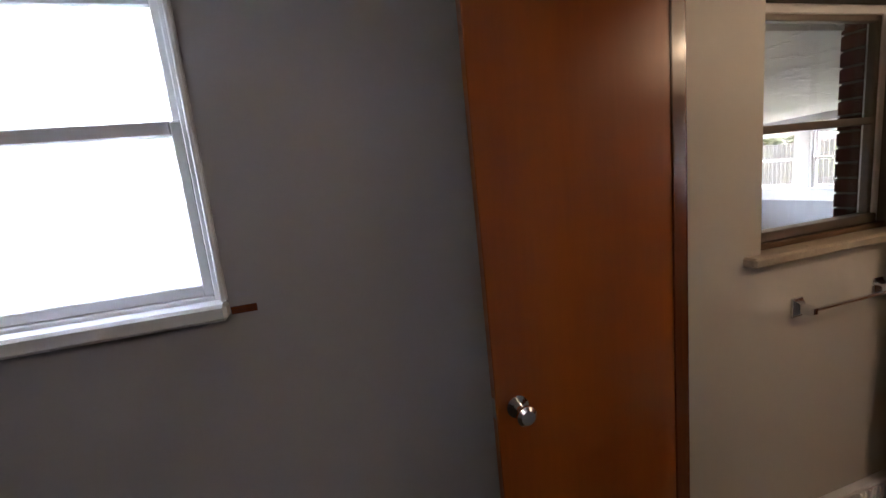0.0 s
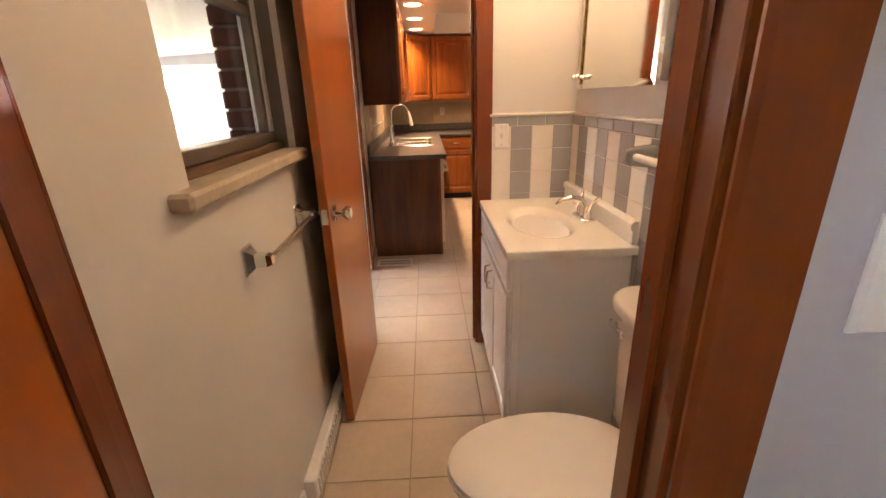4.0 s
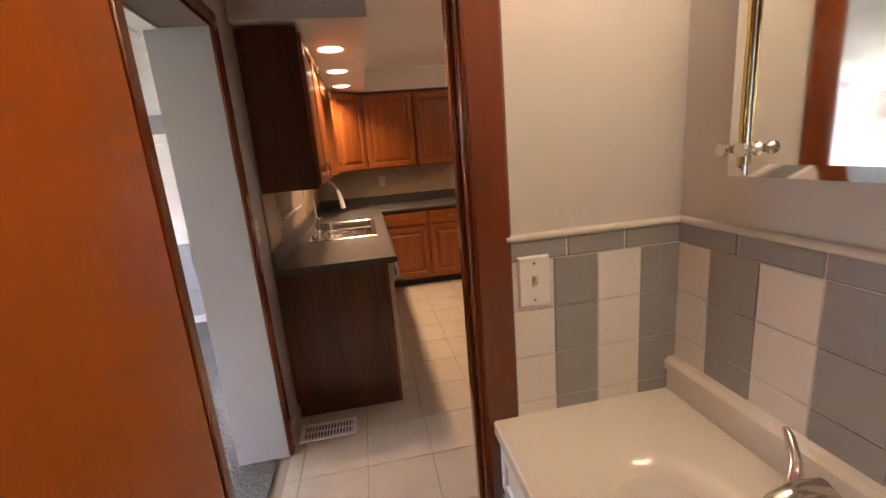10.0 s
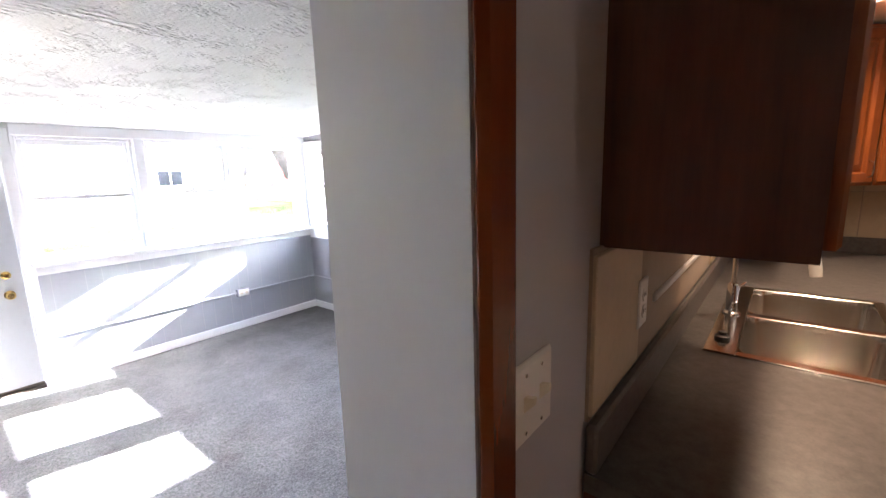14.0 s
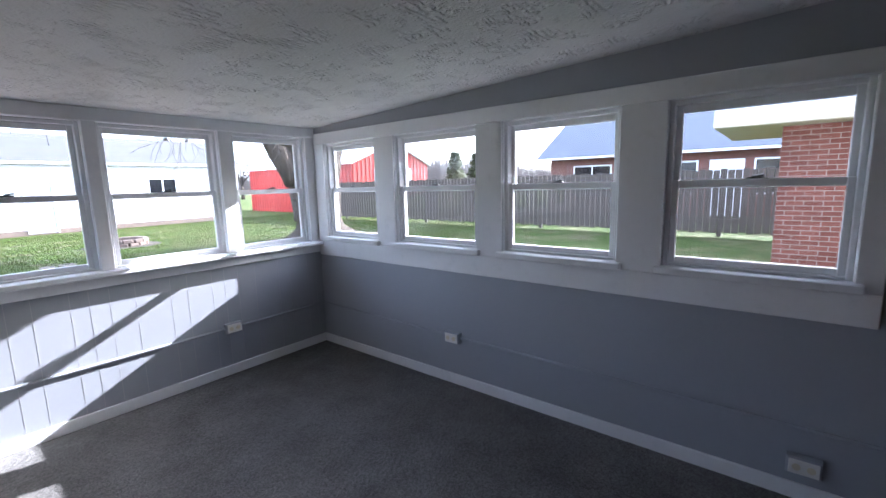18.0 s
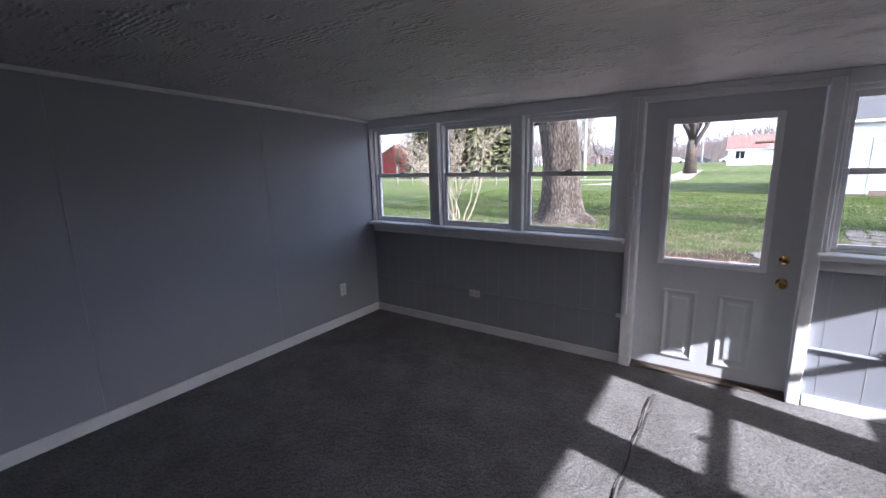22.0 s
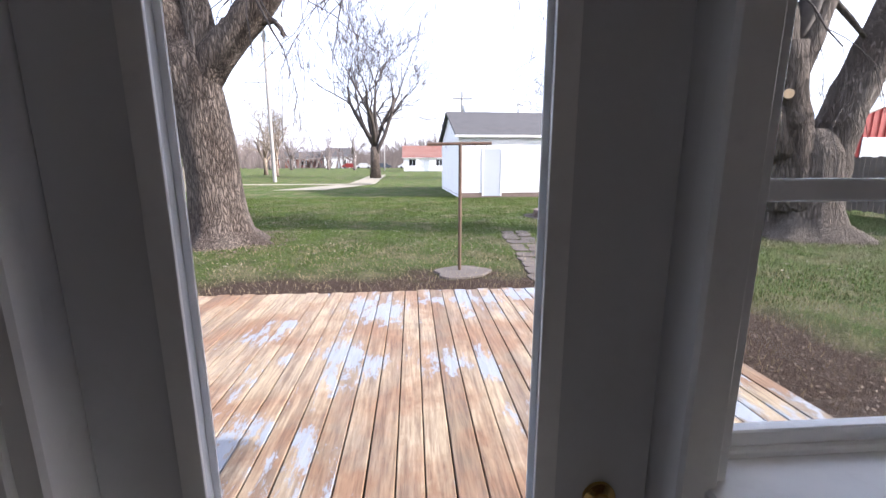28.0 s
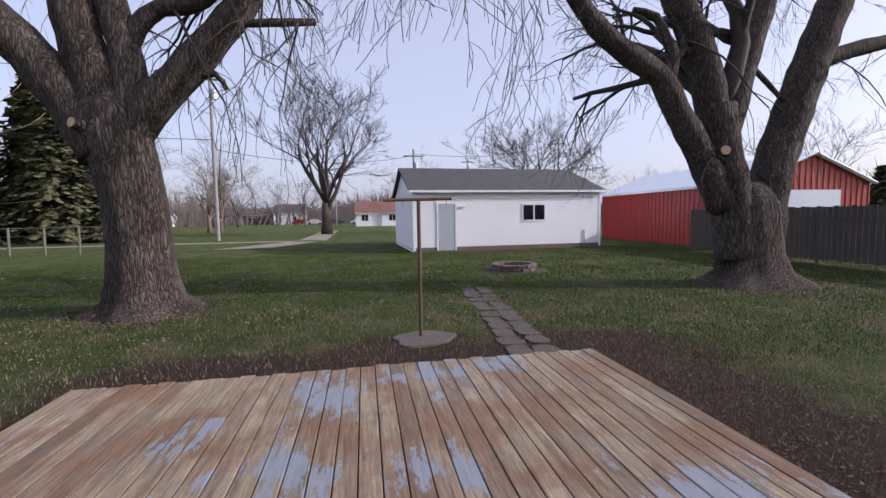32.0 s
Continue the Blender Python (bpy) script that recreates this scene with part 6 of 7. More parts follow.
blades("leaf_litter", 30000, (-3, 11.5, 5.3, 13.0), lambda x, y: ~((x > 0.8) & (x < 5.95) & (y < 9.2)), 0.015, 0.007, leaf_litter, "fallen leaves and bark chips on bare soil", True)
blades("tree_litter", 1600, (-2.2, 1.5, 11.6, 14.2), lambda x, y: np.hypot(x + 0.37, y - 12.9) < 1.5, 0.03, 0.015, leaf_litter, "fallen leaves at the foot of the tree", True)
blades("tree_litter", 1600, (10.4, 14.2, 11.0, 14.4), lambda x, y: np.hypot(x - 12.2, y - 12.7) < 1.6, 0.03, 0.015, leaf_litter, "fallen leaves at the foot of the tree", True)

pale_leaf = plain("pale_leaf", (0.42, 0.36, 0.28), 0.85, var=0.3, big=9, island=True)
blades("fallen_leaves", 6500, (-7, 15, 9.4, 19), off_deck, 0.018, 0.011, pale_leaf, "pale fallen leaves scattered on the lawn", True)

# deck
deck = thing("deck", 3.4, 7.1, GZ, 0, "weathered board deck with flaking blue-grey paint", "deck")
part("rim_board", B(-2.54, 2.5, 1.93, 1.97, -0.02, 0.05), rust, deck, "reddish rim board")
for sx in (-2.52, 2.47):
    part("side_board", B(sx, sx + 0.035, -2.05, 1.93, -0.02, 0.05), post_wood, deck)

# stepping path and post
for i in range(24):
    u = (i // 2) / 11
    side = -0.155 if i % 2 else 0.155
    rp = random.Random(300 + i)
    t = thing("path_slab", 5.36 + 0.42 * u + side + rp.uniform(-0.02, 0.02), 9.42 + 4.2 * u + rp.uniform(-0.04, 0.04), GZ - 0.024 + rp.uniform(-0.008, 0.006) - 0.010 * u, rp.uniform(-7, 7), "cracked dull stone slab sunk in soil", "paving", "garden path")
    w, d = rp.uniform(0.135, 0.165), rp.uniform(0.165, 0.21)
    n = 14
    loop = []
    for k in range(n):
        a = 2 * math.pi * k / n + 0.2
        c, q = math.cos(a), math.sin(a)
        e = (abs(c) ** 6 + abs(q) ** 6) ** (-1 / 6) * rp.uniform(0.86, 1.06)
        loop.append((c * e * w, q * e * d))
    tilt = rp.uniform(-0.02, 0.02)
    part("slab", blob([[(x, y, 0.0) for x, y in loop], [(x, y, 0.038 + tilt * x) for x, y in loop], [(x * 0.94, y * 0.95, 0.043 + tilt * x) for x, y in loop], [(x * 0.5, y * 0.5, 0.041 + tilt * x) for x, y in loop]]), path_stone, t)
t = thing("clothes_post", 4.165, 10.27, GZ, 0, "rusty brown clothesline T-post in a concrete pad", "post")
part("pole", tube([(0, 0, 0.0), (0, 0, 1.80)], 0.024, 12), rust, t, "", 40)
part("crossbar", tube([(-0.45, 0, 1.785), (0.43, 0, 1.80)], 0.022, 10), rust, t, "", 40)
part("pad", blob([[((0.40 + 0.05 * math.sin(3 * a + 1) + 0.025 * math.sin(7 * a)) * k * math.cos(a) + 0.02, (0.34 + 0.04 * math.sin(2 * a) + 0.02 * math.sin(5 * a)) * k * math.sin(a) - 0.05, z) for a in (2 * math.pi * q / 28 for q in range(28))] for k, z in ((1.0, -0.02), (0.98, 0.008), (0.9, 0.014), (0.3, 0.02))]), concrete, t, "rough uneven concrete pad")
for hx in (-0.38, -0.2, 0.2, 0.36):
    part("hook", tube([(hx, 0, 1.78), (hx, -0.02, 1.74), (hx, 0.01, 1.73)], 0.004, 6), rust, t)
pit = thing("fire_pit", 7.66, 16.4, GZ, 0, "low ring of reddish stone blocks round a fire pit", "fire pit")
for row in range(2):
    for k in range(14):
        a = 2 * math.pi * (k + 0.5 * row) / 14
        bm = B(-0.12, 0.12, -0.07, 0.07, 0.0, 0.10, 0.015)
        bmesh.ops.transform(bm, verts=bm.verts[:], matrix=Matrix.Translation((0.56 * math.cos(a), 0.56 * math.sin(a), row * 0.10)) @ Matrix.Rotation(a + math.pi / 2 + 0.08 * math.sin(k * 3), 4, "Z"))
        part("stone", bm, stone_block, pit)
part("ash_bed", blob([superloop(0, 0, 0.0, 0.95, 0.9, 24, 2), superloop(0, 0, 0.012, 0.85, 0.8, 24, 2)]), soil_dark, pit, "dark ash and soil")


# ---------------------------------------------------------------- trees
class Limbs:
    """Collects tapered round limbs into one mesh."""

    def __init__(self):
        self.v, self.f = [], []

    def add(self, pts, radii, n=6):
        pts = [Vector(p) for p in pts]
        first = len(self.v)
        side = None
        for i, p in enumerate(pts):
            d = (pts[min(i + 1, len(pts) - 1)] - pts[max(i - 1, 0)]).normalized()
            if side is None:
                side = d.cross(Vector((0, 0, 1)) if abs(d.z) < 0.9 else Vector((1, 0, 0))).normalized()
            side = (side - d * side.dot(d)).normalized()
            up = d.cross(side)
            for k in range(n):
                a = 2 * math.pi * k / n
                self.v.append(tuple(p + (side * math.cos(a) + up * math.sin(a)) * radii[i]))
            if i:
                o = first + (i - 1) * n
                for k in range(n):
                    self.f.append((o + k, o + (k + 1) % n, o + n + (k + 1) % n, o + n + k))
        self.f.append(tuple(range(first, first + n))[::-1])
        self.f.append(tuple(range(len(self.v) - n, len(self.v))))


def smooth_path(pts, step):
    """Catmull-Rom through pts."""
    pts = [Vector(p) for p in pts]
    out = []
    for i in range(len(pts) - 1):
        p0, p1, p2, p3 = pts[max(i - 1, 0)], pts[i], pts[i + 1], pts[min(i + 2, len(pts) - 1)]
        m = max(2, int((p2 - p1).length / step))
        for k in range(m):
            t = k / m
            out.append(0.5 * ((2 * p1) + (p2 - p0) * t + (2 * p0 - 5 * p1 + 4 * p2 - p3) * t * t + (3 * p1 - p0 - 3 * p2 + p3) * t ** 3))
    return out + [pts[-1]]


def grow(limbs, rnd, p, d, length, r, depth, droop, n=5, spread=0.75, kids=3, rmin=0.004):
    """A branch that wanders, then splits; droop bends it to the ground."""
    steps = 5
    pts, rad = [p], [r]
    for i in range(steps):
        d = (d + Vector((rnd.gauss(0, 0.16), rnd.gauss(0, 0.16), rnd.gauss(0, 0.12) - droop))).normalized()
        p = p + d * (length / steps)
        pts.append(p)
        rad.append(max(rmin, r * (1 - 0.55 * (i + 1) / steps)))
    limbs.add(pts, rad, n)
    if depth <= 0:
        return
    for k in range(kids):
        i = rnd.randint(2, steps)
        side = Vector((rnd.gauss(0, 1), rnd.gauss(0, 1), rnd.gauss(0, 0.7))).normalized()
        nd = (d + side * spread).normalized()
        grow(limbs, rnd, pts[i], nd, length * rnd.uniform(0.55, 0.8), rad[i] * 0.62, depth - 1, droop, max(3, n - 1), spread, kids, rmin)


def big_tree(name, base, trunk, limbs, seed, label, knots=()):
    """An old maple: a flared, fluted trunk, given main limbs, and hanging twigs."""
    rnd = random.Random(seed)
    bx, by = base
    t = thing(name, bx, by, GZ, 0, label, "tree", "old maples")
    n = 40
    loops = []
    for z, r, ox, oy, fl in trunk:
        loops.append([(ox + r * math.cos(2 * math.pi * k / n) * (1 + fl * (0.6 * math.sin(5 * 2 * math.pi * k / n + seed) + 0.4 * math.sin(8 * 2 * math.pi * k / n + 1.3 * seed)) + 0.02 * math.sin(13 * k + z * 3)), oy + r * 0.92 * math.sin(2 * math.pi * k / n) * (1 + fl * (0.6 * math.sin(5 * 2 * math.pi * k / n + seed) + 0.4 * math.sin(8 * 2 * math.pi * k / n + 1.3 * seed))), z) for k in range(n)])
    part("trunk", blob(loops), bark, t, "thick furrowed grey bark", 60)
    tw = Limbs()
    for pts, r0, r1 in limbs:
        path = smooth_path(pts, 0.25)
        lb = Limbs()
        m = len(path)
        rad = [(r0 + (r1 - r0) * i / (m - 1)) * (1 + 0.05 * math.sin(i * 2.1 + seed)) for i in range(m)]
        lb.add(path, rad, 14)
        raw("limb", lb.v, lb.f, bark, t, smooth=True)
        for i in range(3, m, 2):
            for _ in range(3):
                dvec = Vector((rnd.gauss(0, 1), rnd.gauss(0, 1), rnd.gauss(0.1, 0.5))).normalized()
                if rad[i] < 0.15 and rnd.random() < (0.42 if path[i].z > 5.9 else 0.12):
                    grow(tw, rnd, path[i], (dvec + Vector((0, -0.2, -0.3))).normalized(), rnd.uniform(1.1, 2.3), min(0.034, rad[i] * 0.32), 2, 0.15, 5, 0.75, 3, 0.006)
                elif rnd.random() < 0.12:
                    grow(tw, rnd, path[i], dvec, rnd.uniform(0.8, 2.0), min(0.02, rad[i] * 0.1), 2, 0.14, 4, 0.7, 3, 0.0025)
    # crown above the view
    for pts, r0, r1 in limbs:
        top = Vector(pts[-1])
        dvec = (Vector(pts[-1]) - Vector(pts[-2])).normalized()
        if r1 > 0.1:
            for _ in range(4):
                grow(tw, rnd, top, (dvec + Vector((rnd.gauss(0, 0.5), rnd.gauss(0, 0.5), 0.2))).normalized(), rnd.uniform(2.2, 3.6), r1 * 0.6, 4, 0.05, 6, 0.7, 3, 0.006)
    raw("twigs", tw.v, tw.f, twig, t, "dark hanging bare twigs", True)
    for kp, kd, kr in knots:
        kp, kd = Vector(kp), Vector(kd).normalized()
        st = part("stub", tube([kp - kd * 0.25, kp], [kr * 1.3, kr], 16), bark, t, "", 50)
        part("cut_face", tube([kp - kd * 0.01, kp + kd * 0.006], [kr * 0.93, kr * 0.9], 16), stump_cut, st, "pale sawn face")
    return t


big_tree("maple_tree", (-0.37, 12.95), ((-0.1, 0.98, 0.12, 0, 0.20), (0.05, 0.84, 0.12, 0, 0.17), (0.25, 0.60, 0.10, 0, 0.12), (0.6, 0.53, 0.08, 0, 0.06), (1.2, 0.48, 0.07, 0, 0.04), (1.9, 0.48, 0.02, 0, 0.03), (2.5, 0.50, -0.08, 0, 0.02), (3.0, 0.54, -0.20, 0, 0.03), (3.4, 0.50, -0.26, 0, 0.03), (3.75, 0.25, -0.25, 0, 0.0)), [
    ([(-0.35, 0, 2.7), (-0.72, 0, 3.4), (-1.15, -0.03, 4.04), (-1.47, -0.06, 4.45), (-1.95, -0.1, 5), (-2.8, -0.16, 6.2)], 0.42, 0.24),
    ([(-0.22, 0.01, 2.8), (-0.36, 0.01, 3.6), (-0.58, 0.02, 4.36), (-0.72, 0.04, 5.14), (-0.9, 0.06, 6.8), (-1, 0.08, 8.4)], 0.38, 0.22),
    ([(0, 0.02, 3.2), (0.07, 0.04, 3.9), (-0.02, 0.06, 4.54), (-0.16, 0.08, 5.18), (-0.3, 0.1, 7), (0, 0.14, 8.5)], 0.27, 0.15),
    ([(-0.05, 0, 2.8), (0.28, -0.01, 3.4), (0.8, -0.02, 3.94), (1.29, -0.02, 4.5), (1.68, -0.02, 4.98), (2.1, 0, 5.6), (2.6, 0.02, 7.2)], 0.34, 0.18),
    ([(0.04, 0.06, 4.3), (0.2, 0.06, 4.8), (0.59, 0.04, 5.13), (0.97, 0, 5.16), (1.3, -0.04, 5.28), (1.9, -0.1, 5.9), (2.6, -0.16, 6.8)], 0.16, 0.10),
    ([(1.7, -0.02, 4.92), (2.43, -0.04, 4.98), (3.11, -0.05, 5.03)], 0.075, 0.065),
    ([(0.28, -0.04, 3.6), (0.56, -0.06, 4.02), (0.91, -0.07, 4), (1.42, -0.08, 4.05), (1.59, -0.08, 3.8)], 0.10, 0.04),
    ([(2.2, 0.0, 5.7), (3.4, -0.6, 6.3), (4.8, -1.2, 6.7), (6.2, -1.8, 6.6), (7.2, -2.2, 6.2)], 0.14, 0.03),
], 3, "old bare maple with a thick furrowed trunk and sawn stub", (((-0.52, -0.56, 3.10), (-0.45, -0.85, 0.15), 0.085),))
big_tree("maple_tree", (12.2, 12.75), ((-0.1, 1.22, -0.25, 0, 0.16), (0.08, 1.02, -0.27, 0, 0.15), (0.3, 0.72, -0.34, 0, 0.12), (0.7, 0.62, -0.42, 0, 0.10), (1.2, 0.60, -0.48, 0, 0.10), (1.7, 0.56, -0.50, 0, 0.12), (2.0, 0.42, -0.52, 0, 0.12), (2.2, 0.25, -0.52, 0, 0.0)), [
    ([(-0.8, -0.02, 0.6), (-0.95, -0.02, 1.7), (-1.11, -0.02, 2.37), (-1.3, 0, 3.14), (-1.36, 0.01, 3.8)], 0.420, 0.370),
    ([(-0.1, 0.02, 0.6), (-0.05, 0.02, 1.68), (0.09, 0.02, 2.47), (0.45, 0.02, 3.46), (0.87, 0.02, 4.55), (1.29, 0.03, 5.54), (1.75, 0.04, 6.6), (2.3, 0.06, 8.4)], 0.430, 0.290),
    ([(-1.4, 0.01, 3.3), (-1.5, 0.01, 3.8), (-1.66, 0.02, 4.53), (-2.07, 0.02, 5.42), (-2.4, 0.02, 6), (-2.8, 0.02, 7.8)], 0.334, 0.243),
    ([(-1.15, 0.02, 3.1), (-0.97, 0.02, 3.65), (-0.71, 0.04, 4.58), (-0.41, 0.06, 5.44), (-0.2, 0.06, 6.1), (0.2, 0.08, 7.8)], 0.264, 0.180),
    ([(-1.15, -0.02, 1.7), (-1.58, -0.03, 2.45), (-1.93, -0.04, 3.03), (-2.39, -0.06, 3.67), (-2.77, -0.08, 4.28), (-3.4, -0.1, 4.63), (-4, -0.12, 4.99), (-4.4, -0.14, 5.36), (-4.8, -0.16, 5.85), (-5.3, -0.2, 6.8)], 0.317, 0.135),
    ([(-2.62, -0.08, 4.15), (-2.5, -0.08, 4.72), (-2.69, -0.09, 5.07), (-2.93, -0.1, 5.45), (-3.42, -0.1, 5.55)], 0.150, 0.054),
    ([(-2.5, -0.08, 4.7), (-2.26, -0.07, 4.87), (-2.45, -0.06, 5.3), (-2.7, -0.06, 5.65)], 0.114, 0.045),
    ([(-2.26, -0.06, 4.75), (-1.68, -0.07, 5.17), (-1.19, -0.07, 5.25), (-0.84, -0.06, 4.8), (-0.24, -0.06, 4.31), (0.18, -0.07, 3.94)], 0.088, 0.045),
    ([(0.95, 0, 4.75), (1.27, -0.02, 4.86), (2, -0.06, 5.1), (2.96, -0.1, 5.33), (4.72, -0.18, 5.8)], 0.194, 0.126),
    ([(-4.8, -0.8, 5.8), (-5.8, -1.4, 6.3), (-7.0, -2.0, 6.4), (-8.0, -2.5, 6.1)], 0.088, 0.027),
], 8, "old bare forked maple with a sawn knot", (((-1.62, -0.52, 2.80), (-0.35, -1, 0.1), 0.10),))


def bare_tree(name, x, y, h, seed, label, stems=6, material=None, droop=-0.02, r=0.16, spread=0.5, depth=4, group=""):
    rnd = random.Random(seed)
    t = thing(name, x, y, GZ, 0, label, "tree", group)
    tr, lb = Limbs(), Limbs()
    tr.add([(0, 0, -0.1), (0, 0, h * 0.1), (0.02, 0, h * 0.2)], [r * 1.5, r * 1.1, r], 10)
    for k in range(stems):
        a = 2 * math.pi * k / stems + rnd.uniform(-0.3, 0.3)
        grow(lb, rnd, Vector((0, 0, h * rnd.uniform(0.12, 0.22))), Vector((math.cos(a) * 0.38, math.sin(a) * 0.38, 1)).normalized(), h * rnd.uniform(0.32, 0.42), r * 0.6, depth, droop, 5, spread, 3, h * 0.0009)
    raw("trunk", tr.v, tr.f, material or bark, t, smooth=True)
    raw("crown", lb.v, lb.f, material or twig, t, "fine bare branches", True)
    return t


bare_tree("bare_tree", -0.2, 48.5, 15.5, 21, "tall bare tree beside the lane", 8, None, -0.025, 0.42, 0.5, 5)
bare_tree("bare_tree", 21.0, 46.0, 13.0, 22, "bare spreading tree behind the white garage", 8, None, -0.02, 0.3, 0.5, 5)
bare_tree("bare_tree", 34.0, 62.0, 9.0, 23, "small bare tree behind the red barn", 7, None, -0.02, 0.2)
bare_tree("bare_tree", 46.0, 40.0, 11.0, 24, "bare tree behind the fence", 7, None, -0.02, 0.25)
bare_tree("bare_tree", 12.0, 75.0, 11.0, 25, "bare tree by the far houses", 7, None, -0.02, 0.25)
for k, (x, y, h) in enumerate(((-22.0, 98.0, 12.0), (-15.5, 104.0, 10.5), (-8.5, 96.0, 11.5), (-29.0, 106.0, 11.0), (27.0, 90.0, 11.0), (40.0, 84.0, 10.0), (52.0, 70.0, 10.0))):
    bare_tree("bare_tree", x, y, h, 60 + k, "bare tree among the far houses, haze put into its colour", 7, wood_haze, -0.02, 0.22, 0.5, 4, "far bare trees")
for k, (x, y, h) in enumerate(((-49.0, 58.0, 12.0), (-43.0, 60.0, 13.0), (-37.5, 57.0, 12.0), (-33.5, 52.0, 12.5), (-31.0, 61.0, 13.5), (-28.5, 53.0, 11.0), (-22.0, 58.0, 12.0), (-15.5, 62.0, 11.0), (-12.0, 55.0, 9.0), (-35.0, 47.0, 8.0))):
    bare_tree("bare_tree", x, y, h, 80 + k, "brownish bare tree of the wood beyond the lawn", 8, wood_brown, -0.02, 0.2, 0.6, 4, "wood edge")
for k, (x, y, h) in enumerate(((-41.0, 42.5, 2.4), (-38.0, 42.0, 2.8), (-35.5, 43.0, 2.2))):
    bare_tree("brush", x, y, h, 95 + k, "low tangled bare brush beside the red barn", 9, wood_brown, 0.05, 0.05, 0.9, 4, "brush by the barn")
t = thing("shrub", -1.55, 9.6, GZ, 0, "tall pale multi-stemmed bare shrub near the house", "shrub")
lb, rnd = Limbs(), random.Random(5)
for k in range(11):
    a = 2 * math.pi * k / 11
    grow(lb, rnd, Vector((0.12 * math.cos(a), 0.12 * math.sin(a), -0.05)), Vector((math.cos(a) * 0.22, math.sin(a) * 0.22, 1)).normalized(), 1.5, 0.016, 3, -0.015, 5, 0.45, 3, 0.003)
raw("stems", lb.v, lb.f, twig_pale, t, smooth=True)


def evergreen(name, x, y, h, r, seed, label):
    """A spruce: whorls of drooping boughs, each carrying short sprays of needles."""
    rnd = random.Random(seed)
    t = thing(name, x, y, GZ, 0, label, "tree", "evergreens")
    part("trunk", tube([(0, 0, -0.1), (0, 0, h * 0.93)], [0.22, 0.03], 8), bark, t)
    v, f = [], []
    z = h * 0.05
    while z < h * 0.985:
        reach = r * (1 - z / h) ** 0.62 + 0.12
        for k in range(17):
            a = rnd.uniform(0, 6.283)
            length = reach * rnd.uniform(0.55, 1.12)
            drop = rnd.uniform(0.12, 0.42)
            out, sd = Vector((math.cos(a), math.sin(a), 0)), Vector((-math.sin(a), math.cos(a), 0))
            m = max(3, int(length / 0.28))
            for j in range(m):
                u = (j + rnd.random()) / m
                if u < 0.15 and z < h * 0.9:
                    continue
                c = out * length * u + Vector((0, 0, z - drop * length * u * u + rnd.gauss(0, 0.06)))
                for side in (-1, 1):
                    w = (sd * side + out * rnd.uniform(0.3, 0.9) + Vector((0, 0, rnd.uniform(-0.6, 0.05)))).normalized()
                    ln = rnd.uniform(0.4, 0.8) * (1.15 - 0.5 * u)
                    q = w.cross(Vector((0, 0, 1))).normalized() * rnd.uniform(0.10, 0.20) + Vector((0, 0, rnd.uniform(-0.14, 0.02)))
                    o = len(v)
                    v += [tuple(c - q), tuple(c + w * ln * 0.6 - q * 0.8), tuple(c + w * ln), tuple(c + w * ln * 0.6 + q), tuple(c + q)]
                    f.append((o, o + 1, o + 2, o + 3, o + 4))
        z += 0.26 + 0.012 * h
    raw("crown", v, f, needle, t, "dense dark needles")
    return t


for i, (x, y, h, r) in enumerate(((-16.6, 42, 8.0, 2.6), (-18.6, 40.5, 11.6, 3.0), (-21.2, 43, 13.2, 3.6), (-24.2, 40.5, 11.3, 3.2), (-27.5, 44, 13.0, 3.6), (-19.8, 46.5, 11.5, 3.2), (-24.0, 47.0, 13.5, 3.8), (46, 33, 5.2, 1.6), (55, 36, 5.8, 1.8))):
    evergreen("evergreen_tree", x, y, h, r, 40 + i, "dense dark green conifer beyond the lawn")

# distant woods
rnd = random.Random(77)
v, f = [], []
for i in range(9000):
    ang = rnd.uniform(-1.25, 1.35)
    dist = rnd.uniform(120, 230)
    x, y = 3.5 + dist * math.sin(ang), 5 + dist * math.cos(ang)
    h = rnd.uniform(5, 11) * (1 + 0.35 * math.sin(ang * 9))
    w = rnd.uniform(0.10, 0.28)
    lean = rnd.gauss(0, 1.8)
    o = len(v)
    ca, sa = math.cos(ang), -math.sin(ang)
    v += [(x - w * ca, y - w * sa, GZ), (x + w * ca, y + w * sa, GZ), (x + lean * ca, y + lean * sa, GZ + h)]
    f.append((o, o + 1, o + 2))
    for _ in range(2):
        z0 = h * rnd.uniform(0.3, 0.7)
        l2 = rnd.gauss(0, 2.4)
        o = len(v)
        bx, by = x + lean * ca * z0 / h, y + lean * sa * z0 / h
        v += [(bx, by, GZ + z0), (bx + 0.2 * ca, by + 0.2 * sa, GZ + z0 + 0.2), (bx + l2 * ca, by + l2 * sa, GZ + z0 + h * 0.3)]
        f.append((o, o + 1, o + 2))
tagged(raw("far_woods", v, f, wood_haze, None, "brown line of distant bare woods, haze put into the colour", kind="stuff"), category="woods")


# ---------------------------------------------------------------- buildings
def clapboards(w, h, pitch, y=0.0, x0=0.0):
    """Lapped siding on a wall facing -y, one sloping face a board."""
    bm = bmesh.new()
    z = 0.0
    while z < h - 1e-3:
        z1 = min(z + pitch, h)
        vs = [bm.verts.new(c) for c in ((x0, y - 0.030, z), (x0 + w, y - 0.030, z), (x0 + w, y - 0.002, z1), (x0, y - 0.002, z1), (x0, y, z), (x0 + w, y, z))]
        bm.faces.new(vs[:4])
        bm.faces.new((vs[0], vs[4], vs[5], vs[1]))
        z = z1
    return bm


